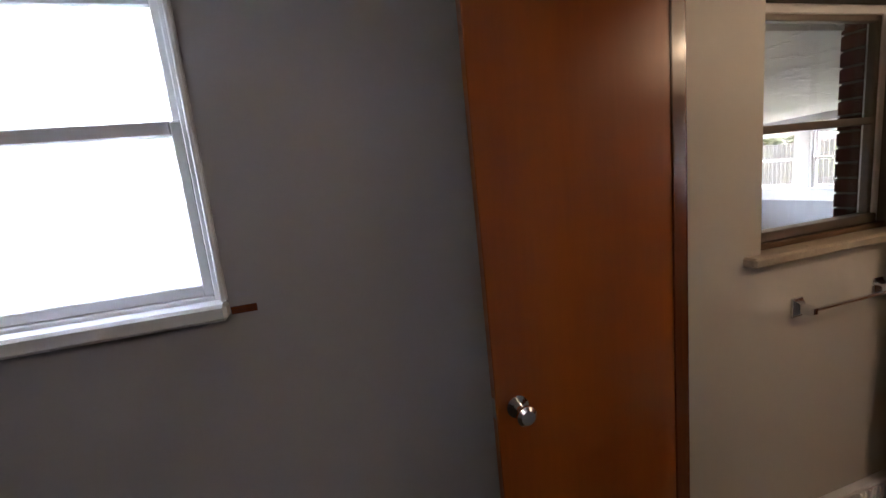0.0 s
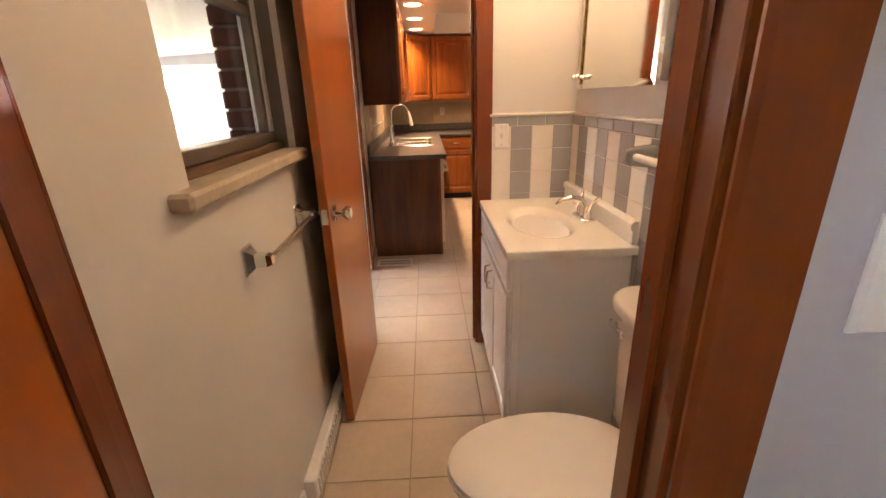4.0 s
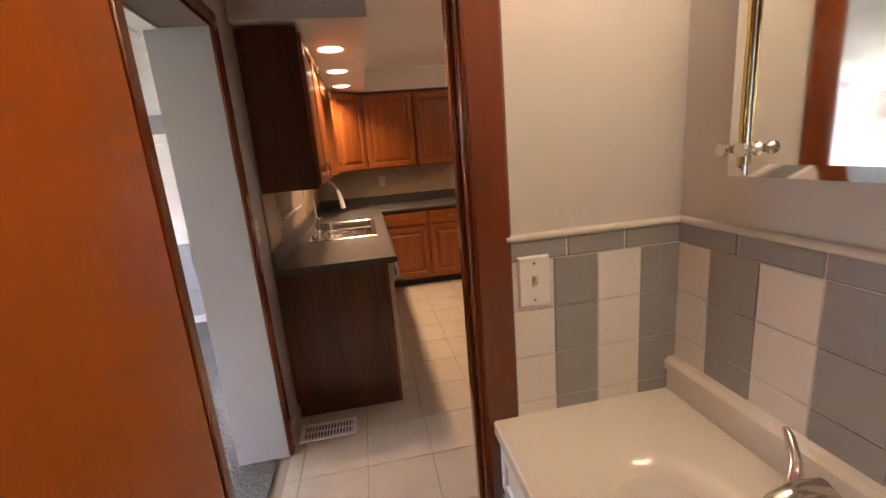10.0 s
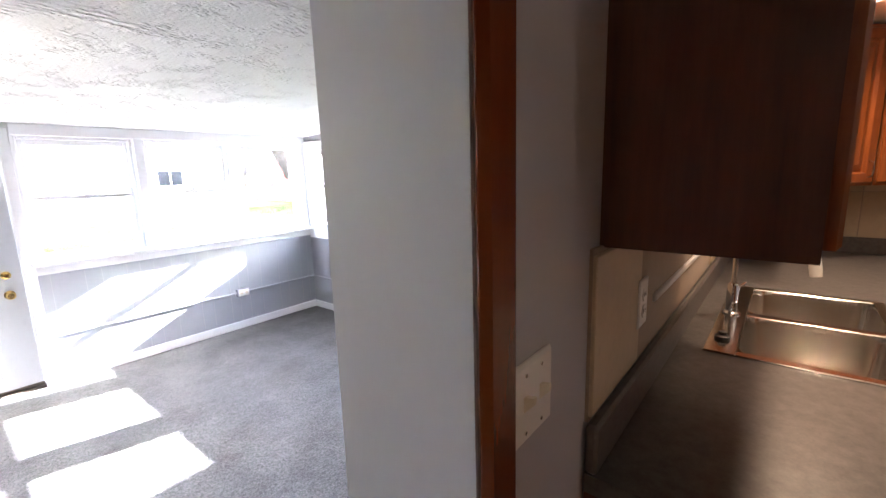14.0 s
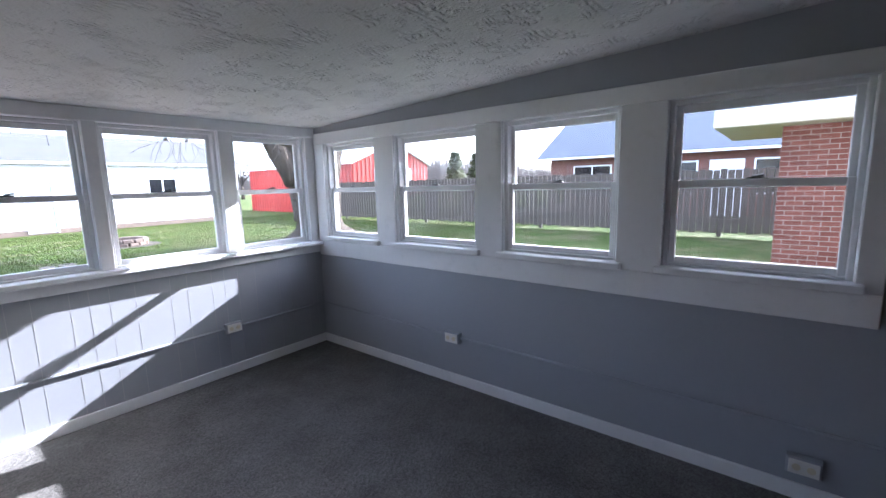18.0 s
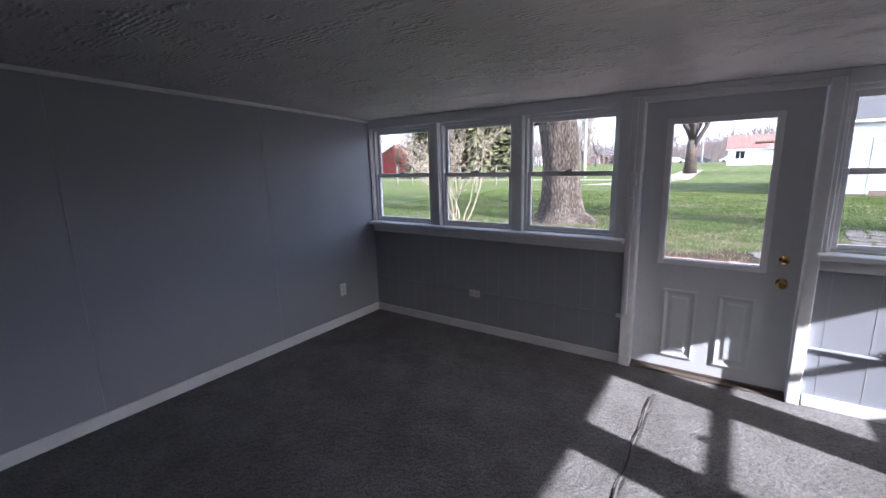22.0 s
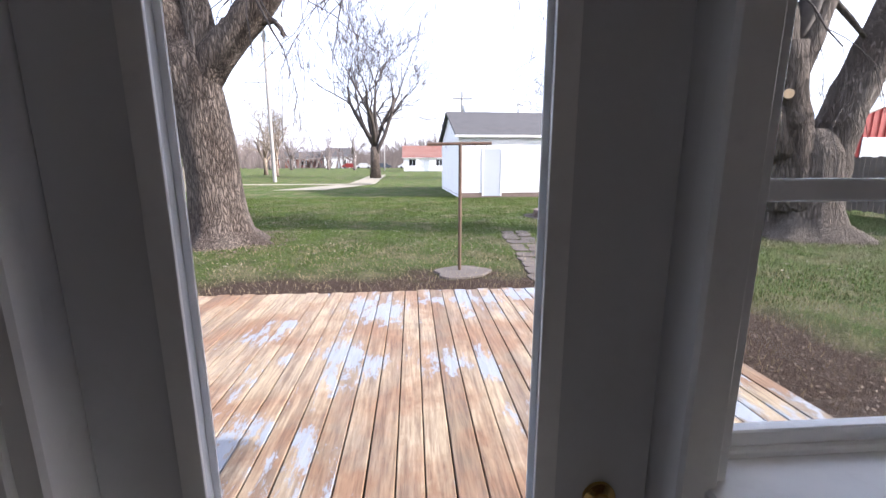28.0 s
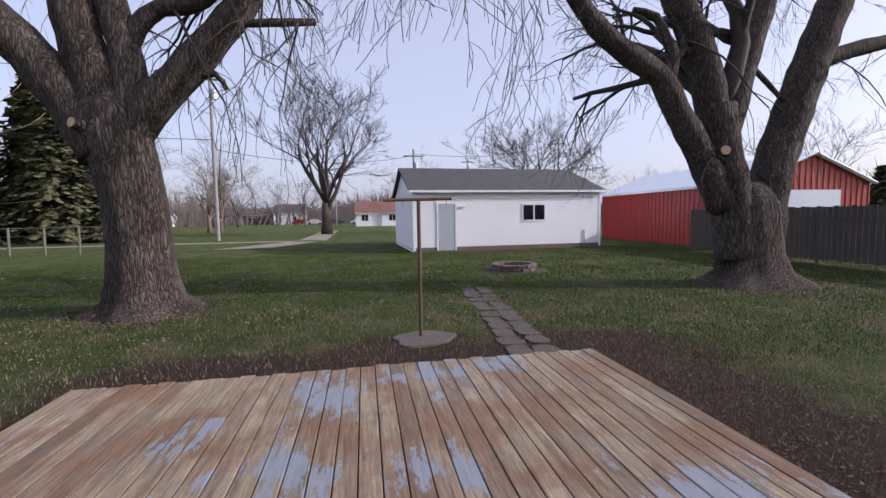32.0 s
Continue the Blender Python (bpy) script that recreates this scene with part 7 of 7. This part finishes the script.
def gable_house(name, x, y, rz, w, d, eave, ridge, wall_mat, roof_mat, label, windows=(), doors=(), boards=False, over=0.25, group="", base=0.0):
    """A gabled building; front along local x at y = 0, ridge along x. windows: (x, z, w, h)."""
    t = thing(name, x, y, GZ, rz, label, "building", group)
    bm = bmesh.new()
    foot = [(0, 0), (w, 0), (w, d), (0, d)]
    vs0 = [bm.verts.new((a, b, base)) for a, b in foot]
    vs1 = [bm.verts.new((a, b, eave)) for a, b in foot]
    top = [bm.verts.new((0, d / 2, ridge)), bm.verts.new((w, d / 2, ridge))]
    bm.faces.new((vs0[0], vs0[1], vs1[1], vs1[0]))
    bm.faces.new((vs0[2], vs0[3], vs1[3], vs1[2]))
    bm.faces.new((vs0[1], vs0[2], vs1[2], top[1], vs1[1]))
    bm.faces.new((vs0[3], vs0[0], vs1[0], top[0], vs1[3]))
    part("wall", bm, wall_mat, t)
    if boards:
        part("siding", clapboards(w, eave, 0.125), wall_mat, t, "lapped white siding")
        bm = clapboards(d, eave, 0.125)
        bmesh.ops.rotate(bm, verts=bm.verts[:], cent=(0, 0, 0), matrix=Matrix.Rotation(radians(-90), 3, "Z"))
        bmesh.ops.translate(bm, verts=bm.verts[:], vec=(0, d, 0))
        part("siding", bm, wall_mat, t)
        part("corner_board", B(-0.035, 0.07, -0.038, -0.005, base, eave), wall_mat, t)
        part("corner_board", B(w - 0.07, w + 0.02, -0.038, -0.005, base, eave), wall_mat, t)
    slope = (ridge - eave) / (d / 2)
    bm = bmesh.new()
    for s in (0, 1):
        y0, y1 = (-over, d / 2) if s == 0 else (d + over, d / 2)
        a = [(-over, y0, eave - over * slope), (w + over, y0, eave - over * slope), (w + over, y1, ridge), (-over, y1, ridge)]
        lo, hi = [bm.verts.new(c) for c in a], [bm.verts.new((c[0], c[1], c[2] + 0.10)) for c in a]
        bm.faces.new(hi); bm.faces.new(lo[::-1])
        for k in range(4):
            bm.faces.new((lo[k], lo[(k + 1) % 4], hi[(k + 1) % 4], hi[k]))
    bmesh.ops.recalc_face_normals(bm, faces=bm.faces[:])
    part("roof", bm, roof_mat, t)
    part("fascia", B(-over, w + over, -over - 0.02, -over, eave - over * slope - 0.02, eave - over * slope + 0.075), siding_white, t)
    for wx, wz, ww, wh in windows:
        bm = bmesh.new()
        for b in ((wx - 0.06, wx, -0.05, 0.0, wz - 0.06, wz + wh + 0.06), (wx + ww, wx + ww + 0.06, -0.05, 0.0, wz - 0.06, wz + wh + 0.06), (wx, wx + ww, -0.05, 0.0, wz - 0.06, wz), (wx, wx + ww, -0.05, 0.0, wz + wh, wz + wh + 0.06), (wx + ww / 2 - 0.025, wx + ww / 2 + 0.025, -0.045, 0.0, wz, wz + wh)):
            B(*b, bm=bm)
        wo = part("window", bm, siding_white, t, "white framed window")
        part("pane", B(wx, wx + ww, -0.034, -0.028, wz, wz + wh), window_dark, wo)
    for dx, dw, dh, dm in doors:
        do = part("door", B(dx, dx + dw, -0.04, 0.0, base, dh, 0.004), dm, t)
        bm = bmesh.new()
        for b in ((dx - 0.06, dx, -0.055, 0.0, base, dh + 0.06), (dx + dw, dx + dw + 0.06, -0.055, 0.0, base, dh + 0.06), (dx, dx + dw, -0.055, 0.0, dh, dh + 0.06)):
            B(*b, bm=bm)
        part("frame", bm, siding_white, do)
    return t


shed_door = plain("shed_door", (0.42, 0.45, 0.50), 0.5, var=0.05)
t = gable_house("garage", 5.60, 23.40, 2.0, 9.1, 7.2, 2.72, 4.0, siding_white, roof_dark, "white sided garage with a dark shingle roof", [(5.13, 1.36, 1.06, 0.68)], [(1.09, 0.78, 2.12, shed_door)], True, 0.2, base=0.06)
part("foundation", B(-0.01, 9.11, -0.03, 7.2, -0.05, 0.20), stone_block, t, "brown block footing")
part("porch_lamp", B(2.12, 2.34, -0.12, -0.02, 1.96, 2.05, 0.02), plastic_white, t, "small white twin floodlight")
part("meter_pipe", tube([(8.25, -0.05, 0.0), (8.25, -0.05, 0.80), (8.19, -0.05, 0.82)], 0.02, 8), post_wood, t)
t = gable_house("barn", 18.9, 30.5, -90, 10.8, 6.2, 2.75, 3.95, barn_red, metal_white, "red metal barn with a white roof", [], [], False, 0.12)
bm = bmesh.new()
for i in range(36):
    B(i * 0.3 + 0.1, i * 0.3 + 0.14, -0.025, 0.0, 0.0, 2.72, bm=bm)
part("rib", bm, barn_red, t, "ribs of the metal wall")
bm = bmesh.new()
for i in range(21):
    yy = 0.1 + i * 0.3
    B(10.8, 10.825, yy, yy + 0.05, 0.0, 2.75 + 1.2 * (1 - abs(yy / 3.1 - 1)) - 0.05, bm=bm)
part("rib", bm, barn_red, t)
part("gable_door", B(10.8, 10.84, 1.6, 4.6, 0.0, 2.45), metal_white, t, "white sliding door")
bm = bmesh.new()
for s in (-1, 1):
    tube([(10.95, 3.1, 3.98), (10.95, 3.1 + s * 3.25, 2.72)], 0.07, 4, bm)
part("gable_trim", bm, siding_white, t, "white gable trim")
gable_house("brick_house", -36.0, 130.0, 4, 13.0, 8.0, 2.7, 4.6, house_brick, roof_dark, "low red brick house across the fields", [(2.0, 1.0, 1.5, 1.1), (8.0, 1.0, 1.5, 1.1)], [(5.5, 1.0, 2.1, siding_white)])
gable_house("white_house", -21.0, 128.0, 0, 8.0, 7.0, 3.2, 5.6, siding_white, roof_dark, "small white house far off", [(1.0, 1.0, 1.0, 1.3), (5.0, 1.0, 1.0, 1.3)], [(3.3, 0.9, 2.1, shed_door)])
gable_house("white_house", -50.0, 126.0, 0, 4.0, 4.0, 2.6, 4.2, metal_white, roof_dark, "small pale shed far off", [], [(1.2, 1.4, 2.0, shed_door)])
gable_house("red_roof_house", 2.0, 84.0, 0, 9.0, 7.0, 2.5, 4.6, siding_white, house_brick, "house with a red roof behind trees", [(1.0, 1.0, 1.2, 1.1), (6.0, 1.0, 1.2, 1.1)], [(3.8, 0.9, 2.0, shed_door)])
gable_house("red_barn", -45.2, 45.0, 0, 8.8, 7.0, 2.9, 4.5, barn_red, metal_white, "red barn with pale roof and white overhead door", [], [(0.5, 3.2, 2.6, siding_white)])
gable_house("neighbour_house", 23.5, 10.5, -90, 22.0, 9.0, 2.75, 5.2, house_brick, plain("slate_roof", (0.085, 0.095, 0.12), 0.8, var=0.2, big=2), "neighbouring red brick house with a slate-grey roof", [(1.2, 0.9, 1.6, 1.2), (4.5, 0.9, 1.6, 1.2), (8.0, 0.9, 2.0, 1.2), (13.0, 0.9, 1.6, 1.2)], [(6.6, 1.0, 2.1, siding_white)], over=0.5)

t = thing("carport", 12.4, 1.75, GZ, 0, "brick side wall and cream roof of the neighbouring carport", "building")
part("wall", B(0.0, 0.25, -5.0, 0.0, 0.0, 2.25), house_brick, t, "red brick side wall")
part("roof", B(-0.5, 2.6, -5.2, 0.85, 2.25, 2.52, 0.02), plain("cream_board", (0.55, 0.50, 0.38), 0.6, var=0.08), t, "cream painted roof edge")

# fences
for nm, pts in (("board_fence", ((16.8, 20.3), (16.8, -6.0))),):
    (fx, fy0), (_, fy1) = pts
    t = thing(nm, fx, fy0, GZ, 0, "tall weathered dark board fence", "fence")
    nb = 0
    y = 0.0
    while y > fy1 - fy0:
        if nb % 16 == 0:
            part("post", B(0.03, 0.13, y - 0.10, y, -0.05, 1.55, 0.004), fence_wood, t)
        y -= 0.155
        nb += 1
    for z in (0.35, 1.25):
        part("rail", B(0.0, 0.04, fy1 - fy0, 0.0, z, z + 0.09), fence_wood, t)
t = thing("rail_fence", -19.0, 28.2, GZ, 2, "thin wooden posts with a top rail and wire", "fence")
for i in range(8):
    part("post", tube([(i * 1.45, 0, -0.05), (i * 1.45 + 0.02, 0, 1.35)], 0.055, 8), rail_wood, t)
for z in (0.5, 0.9, 1.3):
    part("wire", tube([(0, 0, z), (10.2, 0, z + 0.02)], 0.02 if z > 1 else 0.008, 5), rail_wood, t)
part("road", B(-60, 0.5, 35.2, 36.5, GZ - 0.05, GZ + 0.012), gravel, None, "pale gravel drive", kind="structure")
bm = bmesh.new()
bm.faces.new([bm.verts.new(c) for c in ((-4.5, 29.0, GZ + 0.012), (-1.5, 29.2, GZ + 0.012), (0.8, 36.0, GZ + 0.012), (0.2, 60.0, GZ + 0.012), (-1.6, 60.0, GZ + 0.012), (-1.2, 36.0, GZ + 0.012))])
part("road_lane", bm, gravel, None, "pale lane across the lawn", kind="structure")

# utility poles and wires
for x, y, h in ((-7.6, 40.0, 12.8), (30.0, 60.0, 12.0), (22.0, 80.0, 12.0), (-2.0, 92.0, 11.0), (9.0, 52.0, 9.0)):
    t = thing("utility_pole", x, y, GZ, 0, "grey wooden utility pole", "pole", "utility poles")
    part("mast", tube([(0, 0, -0.1), (0, 0, h)], [0.15, 0.10], 10), pole_grey, t, "", 40)
    part("crossarm", B(-1.1, 1.1, -0.06, 0.06, h - 0.8, h - 0.68), rail_wood, t)
    part("transformer", tube([(0.3, 0, h - 2.2), (0.3, 0, h - 1.4)], 0.18, 12), metal_white, t)
for a, b in (((-7.6, 40.0, 12.2), (-2.0, 92.0, 10.6)), ((-7.6, 40.0, 6.8), (9.0, 52.0, 8.2)), ((-60, 20, 11.0), (-7.6, 40.0, 12.0)), ((9.0, 52.0, 8.4), (30.0, 60.0, 11.2)), ((-60, 20, 8.0), (-7.6, 40.0, 7.5))):
    t = thing("overhead_wire", label="thin dark overhead wire", category="wire")
    a, b = Vector(a), Vector(b)
    pts = [a.lerp(b, k / 12) - Vector((0, 0, 4 * 0.9 * (k / 12) * (1 - k / 12))) for k in range(13)]
    part("wire", tube(pts, 0.022, 5), black_plastic, t)

# cars far off on the street
for i, (x, y, col) in enumerate(((-9, 118, (0.5, 0.5, 0.52)), (-4, 120, (0.05, 0.06, 0.08)), (2, 119, (0.55, 0.56, 0.6)), (-13, 121, (0.2, 0.03, 0.03)))):
    t = thing("parked_car", x, y, GZ, 0, "parked car on the distant street", "car", "parked cars")
    cm = plain("car_paint_%s" % "abcd"[i], col, 0.25, var=0.03, coat=0.6)
    prof = [(-2.1, 0.3), (-2.1, 0.75), (-1.5, 0.85), (-0.9, 1.4), (0.7, 1.42), (1.4, 0.9), (2.1, 0.78), (2.1, 0.3)]
    part("body", blob([[(x1, yy, z1) for x1, z1 in prof] for yy in (-0.85, 0.85)]), cm, t)
    for wx in (-1.3, 1.3):
        part("wheel", tube([(wx, -0.88, 0.32), (wx, -0.66, 0.32)], 0.32, 14), black_plastic, t)

# ---------------------------------------------------------------- pieces of floors, walls and deck
def piece_mesh(name, w, d, h, bev, material):
    """A small slab with worn edges, its base centred on the origin."""
    bm = bmesh.new()
    loops = [[(sx * (w / 2 - i), sy * (d / 2 - i), z) for sx, sy in ((-1, -1), (1, -1), (1, 1), (-1, 1))] for i, z in ((0.0, 0.0), (0.0, h - bev), (bev, h))]
    blob(loops, bm)
    me = bpy.data.meshes.new(name)
    bm.to_mesh(me)
    bm.free()
    me.materials.append(material)
    return me


def lay(name, me, parent, m):
    ob = new(name, me)
    ob.parent = parent
    ob.matrix_basis = m
    return ob


# floor tiles
P = 0.3247
me = piece_mesh("tile", P - 0.004, P - 0.004, 0.008, 0.0012, floor_tile)
half = {}
for i in range(-4, 16):
    for j in range(-11, 2):
        x0, y0 = 2.042 + i * P, 0.597 + j * P
        x1, y1 = min(x0 + P, 7.075), min(y0 + P, 0.995)
        x0c, y0c = max(x0, 0.905), max(y0, -2.9)
        if x1 - x0c < 0.03 or y1 - y0c < 0.03:
            continue
        if x0c < 2.66 and y1 < -0.32:
            continue
        if x0c < 4.0 and x0c > 2.7 and y1 < -0.3:
            continue
        key = (round(x1 - x0c, 3), round(y1 - y0c, 3))
        if key == (round(P, 3), round(P, 3)):
            mm = me
        else:
            mm = half.setdefault(key, piece_mesh("tile", key[0] - 0.005, key[1] - 0.005, 0.008, 0.0015, floor_tile))
        lay("tile", mm, floor_t, pose((x0c + x1) / 2, (y0c + y1) / 2, -0.0075))

# striped wall tile in the bathroom: whole columns of one colour
TP, TH = 0.1155, 0.1135
rows = [1.240 - TH * (k + 1) for k in range(11)]
w_tile = bpy.data.objects["wall_bath_tile"]
w_far = bpy.data.objects["wall_bath_hall"]
TOP = 1.240
part("grout", B(0.90, 2.66, -0.268, -0.2580, 0.0, TOP + 0.052), grout_white, w_tile, "pale grout")
part("grout", B(2.6515, 2.662, -0.258, 0.160, 0.0, TOP + 0.052), grout_white, w_far, "pale grout")
tiles = {}


def tile_me(w, h, material, bev=0.0012):
    return tiles.setdefault((round(w, 4), round(h, 4), material.name), piece_mesh("tile", w - 0.0022, h - 0.0022, 0.008, bev, material))


for c in range(15):
    x1 = 2.674 - TP * c
    x0, x1 = max(x1 - TP, 0.905), min(x1, 2.656)
    if x1 - x0 < 0.02:
        continue
    for z in rows:
        z0 = max(z, 0.0)
        if z + TH - z0 < 0.02:
            continue
        lay("tile", tile_me(x1 - x0, z + TH - z0, tile_grey if c % 2 else tile_white), w_tile, pose((x0 + x1) / 2, -0.2635, (z0 + z + TH) / 2, -90, 0, 0))
for c in range(11):
    x1 = 2.656 - 0.163 * c
    x0 = max(x1 - 0.163, 0.905)
    lay("cap_tile", tile_me(x1 - x0, 0.050, tile_grey, 0.003), w_tile, pose((x0 + x1) / 2, -0.2625, TOP + 0.025, -90, 0, 0))
bm = tube([(0.91, -0.257, TOP + 0.053), (2.655, -0.257, TOP + 0.053)], 0.0085, 10)
part("cap_bead", bm, grout_white, w_tile, "rounded pale cap bead", 50)
for c in range(4):
    y1 = 0.163 - 0.107 * c
    y0 = max(y1 - 0.107, -0.257)
    for z in rows[:4]:
        lay("tile", tile_me(y1 - y0, TH, tile_grey if c % 2 else tile_white), w_far, pose(2.657, (y0 + y1) / 2, z + TH / 2, 90, 0, -90))
for c in range(3):
    y1 = 0.163 - 0.14 * c
    lay("cap_tile", tile_me(0.14, 0.050, tile_grey, 0.003), w_far, pose(2.657, y1 - 0.07, TOP + 0.025, 90, 0, -90))
part("cap_bead", tube([(2.651, 0.163, TOP + 0.053), (2.651, -0.258, TOP + 0.053)], 0.0085, 10), grout_white, w_far, "", 50)

# beige backsplash tile in the kitchen
w_back = bpy.data.objects["wall_kitchen_back"]
bt = 0.305
me = piece_mesh("backsplash_tile", bt - 0.004, bt - 0.004, 0.008, 0.002, back_tile)
part("grout", B(7.074, 7.081, -1.545, 0.99, 0.0, 1.60), grout_floor, w_back, "grey-brown grout")
for i in range(9):
    y = 0.995 - bt * i - bt / 2
    if y - bt / 2 < -1.56:
        continue
    for k in range(6):
        z = 1.60 - bt * k - bt / 2
        if z - bt / 2 < -0.24 or (y > -0.66 and z + bt / 2 < 1.0):
            continue
        lay("backsplash_tile", me, w_back, pose(7.0745, y, max(z, bt / 2 + 0.0), 0, -90, 0))
w_old = bpy.data.objects["wall_old_outer"]
part("grout", B(4.205, 7.07, 0.994, 1.002, 1.02, 1.345), grout_floor, w_old)
for i in range(9):
    x = 4.205 + bt * i + bt / 2
    if x + bt / 2 > 7.07 or (KIT_WIN[0] - 0.15 < x < KIT_WIN[1] + 0.1):
        continue
    lay("backsplash_tile", me, w_old, pose(x, 0.9945, 1.02 + bt / 2 + 0.01, 90, 0, 0))

# bricks of the old outer wall, on the sunroom side
bw, bh, joint = 0.195, 0.057, 0.011
me = piece_mesh("brick", bw, bh, 0.016, 0.003, brick_red)
short = piece_mesh("brick", 0.09, bh, 0.016, 0.003, brick_red)
rest_v, rest_f = [], []
w_face = bpy.data.objects["wall_brick_facing"]
row = 0
z = 0.01
count = 0
while z + bh < 2.17:
    x = WX + 0.01 - (bw + joint) / 2 * (row % 2)
    while x < EX - 0.02:
        x1 = min(x + bw, EX - 0.003)
        x0 = max(x, WX + 0.003)
        for a, b, c, d in (BATH_WIN, KIT_WIN, (2.86, 3.86, -0.01, 2.07)):
            if z + bh > c and z < d:
                if x0 < b and x1 > a:
                    if x0 < a - 0.03:
                        x1 = a - 0.004
                    elif x1 > b + 0.03:
                        x0 = b + 0.004
                    else:
                        x1 = x0
        if KIT_WIN[0] - 0.05 < (x0 + x1) / 2 < KIT_WIN[1] + 0.07 and KIT_WIN[2] - 0.125 < z < KIT_WIN[2]:
            x1 = x0
        if x1 - x0 > 0.03:
            cxb, czb, wb = (x0 + x1) / 2, z + bh / 2, x1 - x0
            if cxb > 4.45 and count < 298:
                count += 1
                lay("brick", me, w_face, pose(cxb, BY2 - 0.0135, czb, -90, 0, 0) @ Matrix.Diagonal((wb / bw, 1, 1, 1)))
            else:
                o = len(rest_v)
                y1 = (BY1 if cxb < 3.4 else BY2) + 0.0025
                y0, bv = y1 - 0.016, 0.003
                for yy, s in ((y0, 0.0), (y1 - bv, 0.0), (y1, bv)):
                    rest_v += [(x0 + s, yy, z + s), (x1 - s, yy, z + s), (x1 - s, yy, z + bh - s), (x0 + s, yy, z + bh - s)]
                for lv in (0, 4):
                    for k in range(4):
                        rest_f.append((o + lv + k, o + lv + (k + 1) % 4, o + lv + 4 + (k + 1) % 4, o + lv + 4 + k))
                rest_f.append((o + 8, o + 9, o + 10, o + 11))
        x += bw + joint
    z += bh + joint
    row += 1
brick_rest = plain("brick_rest", (0.085, 0.022, 0.014), 0.75, var=0.30, big=9.0, small=70, bump=0.6, dist=0.003, island=True)
raw("brickwork", rest_v, rest_f, brick_rest, w_old, kind="stuff")
# brick jamb seen through the bathroom window
for k in range(13):
    zz = 1.235 + k * 0.068
    for yy in (1.155,):
        lay("brick", short, w_old, pose(2.128, yy, zz + 0.028, 0, -90, 0) @ Matrix.Rotation(radians(90), 4, "Z"))

# deck boards
boards = {}
nx = 36
for i in range(nx):
    x = -2.52 + 0.07 + i * (5.04 / nx)
    cut = 0.02 * math.sin(i * 2.7) + (0.0 if i > 17 else -0.03)
    me = piece_mesh("deck_board", 5.04 / nx - 0.008, 4.05 + cut, 0.035, 0.004, deck_board)
    lay("deck_board", me, deck, pose(x, -0.045 + cut / 2, 0.055 + 0.002 * math.sin(i * 5.1), 0, 0.25 * math.sin(i * 3.3), 0.06 * math.sin(i * 1.9)))

# fence pickets
fence = bpy.data.objects["board_fence"]
me = piece_mesh("picket", 1.58, 0.142, 0.022, 0.004, fence_wood)
for i in range(168):
    lay("picket", me, fence, pose(-0.003, -0.08 - i * 0.155, 0.90 + 0.02 * math.sin(i * 2.2), 0, -90, 0))
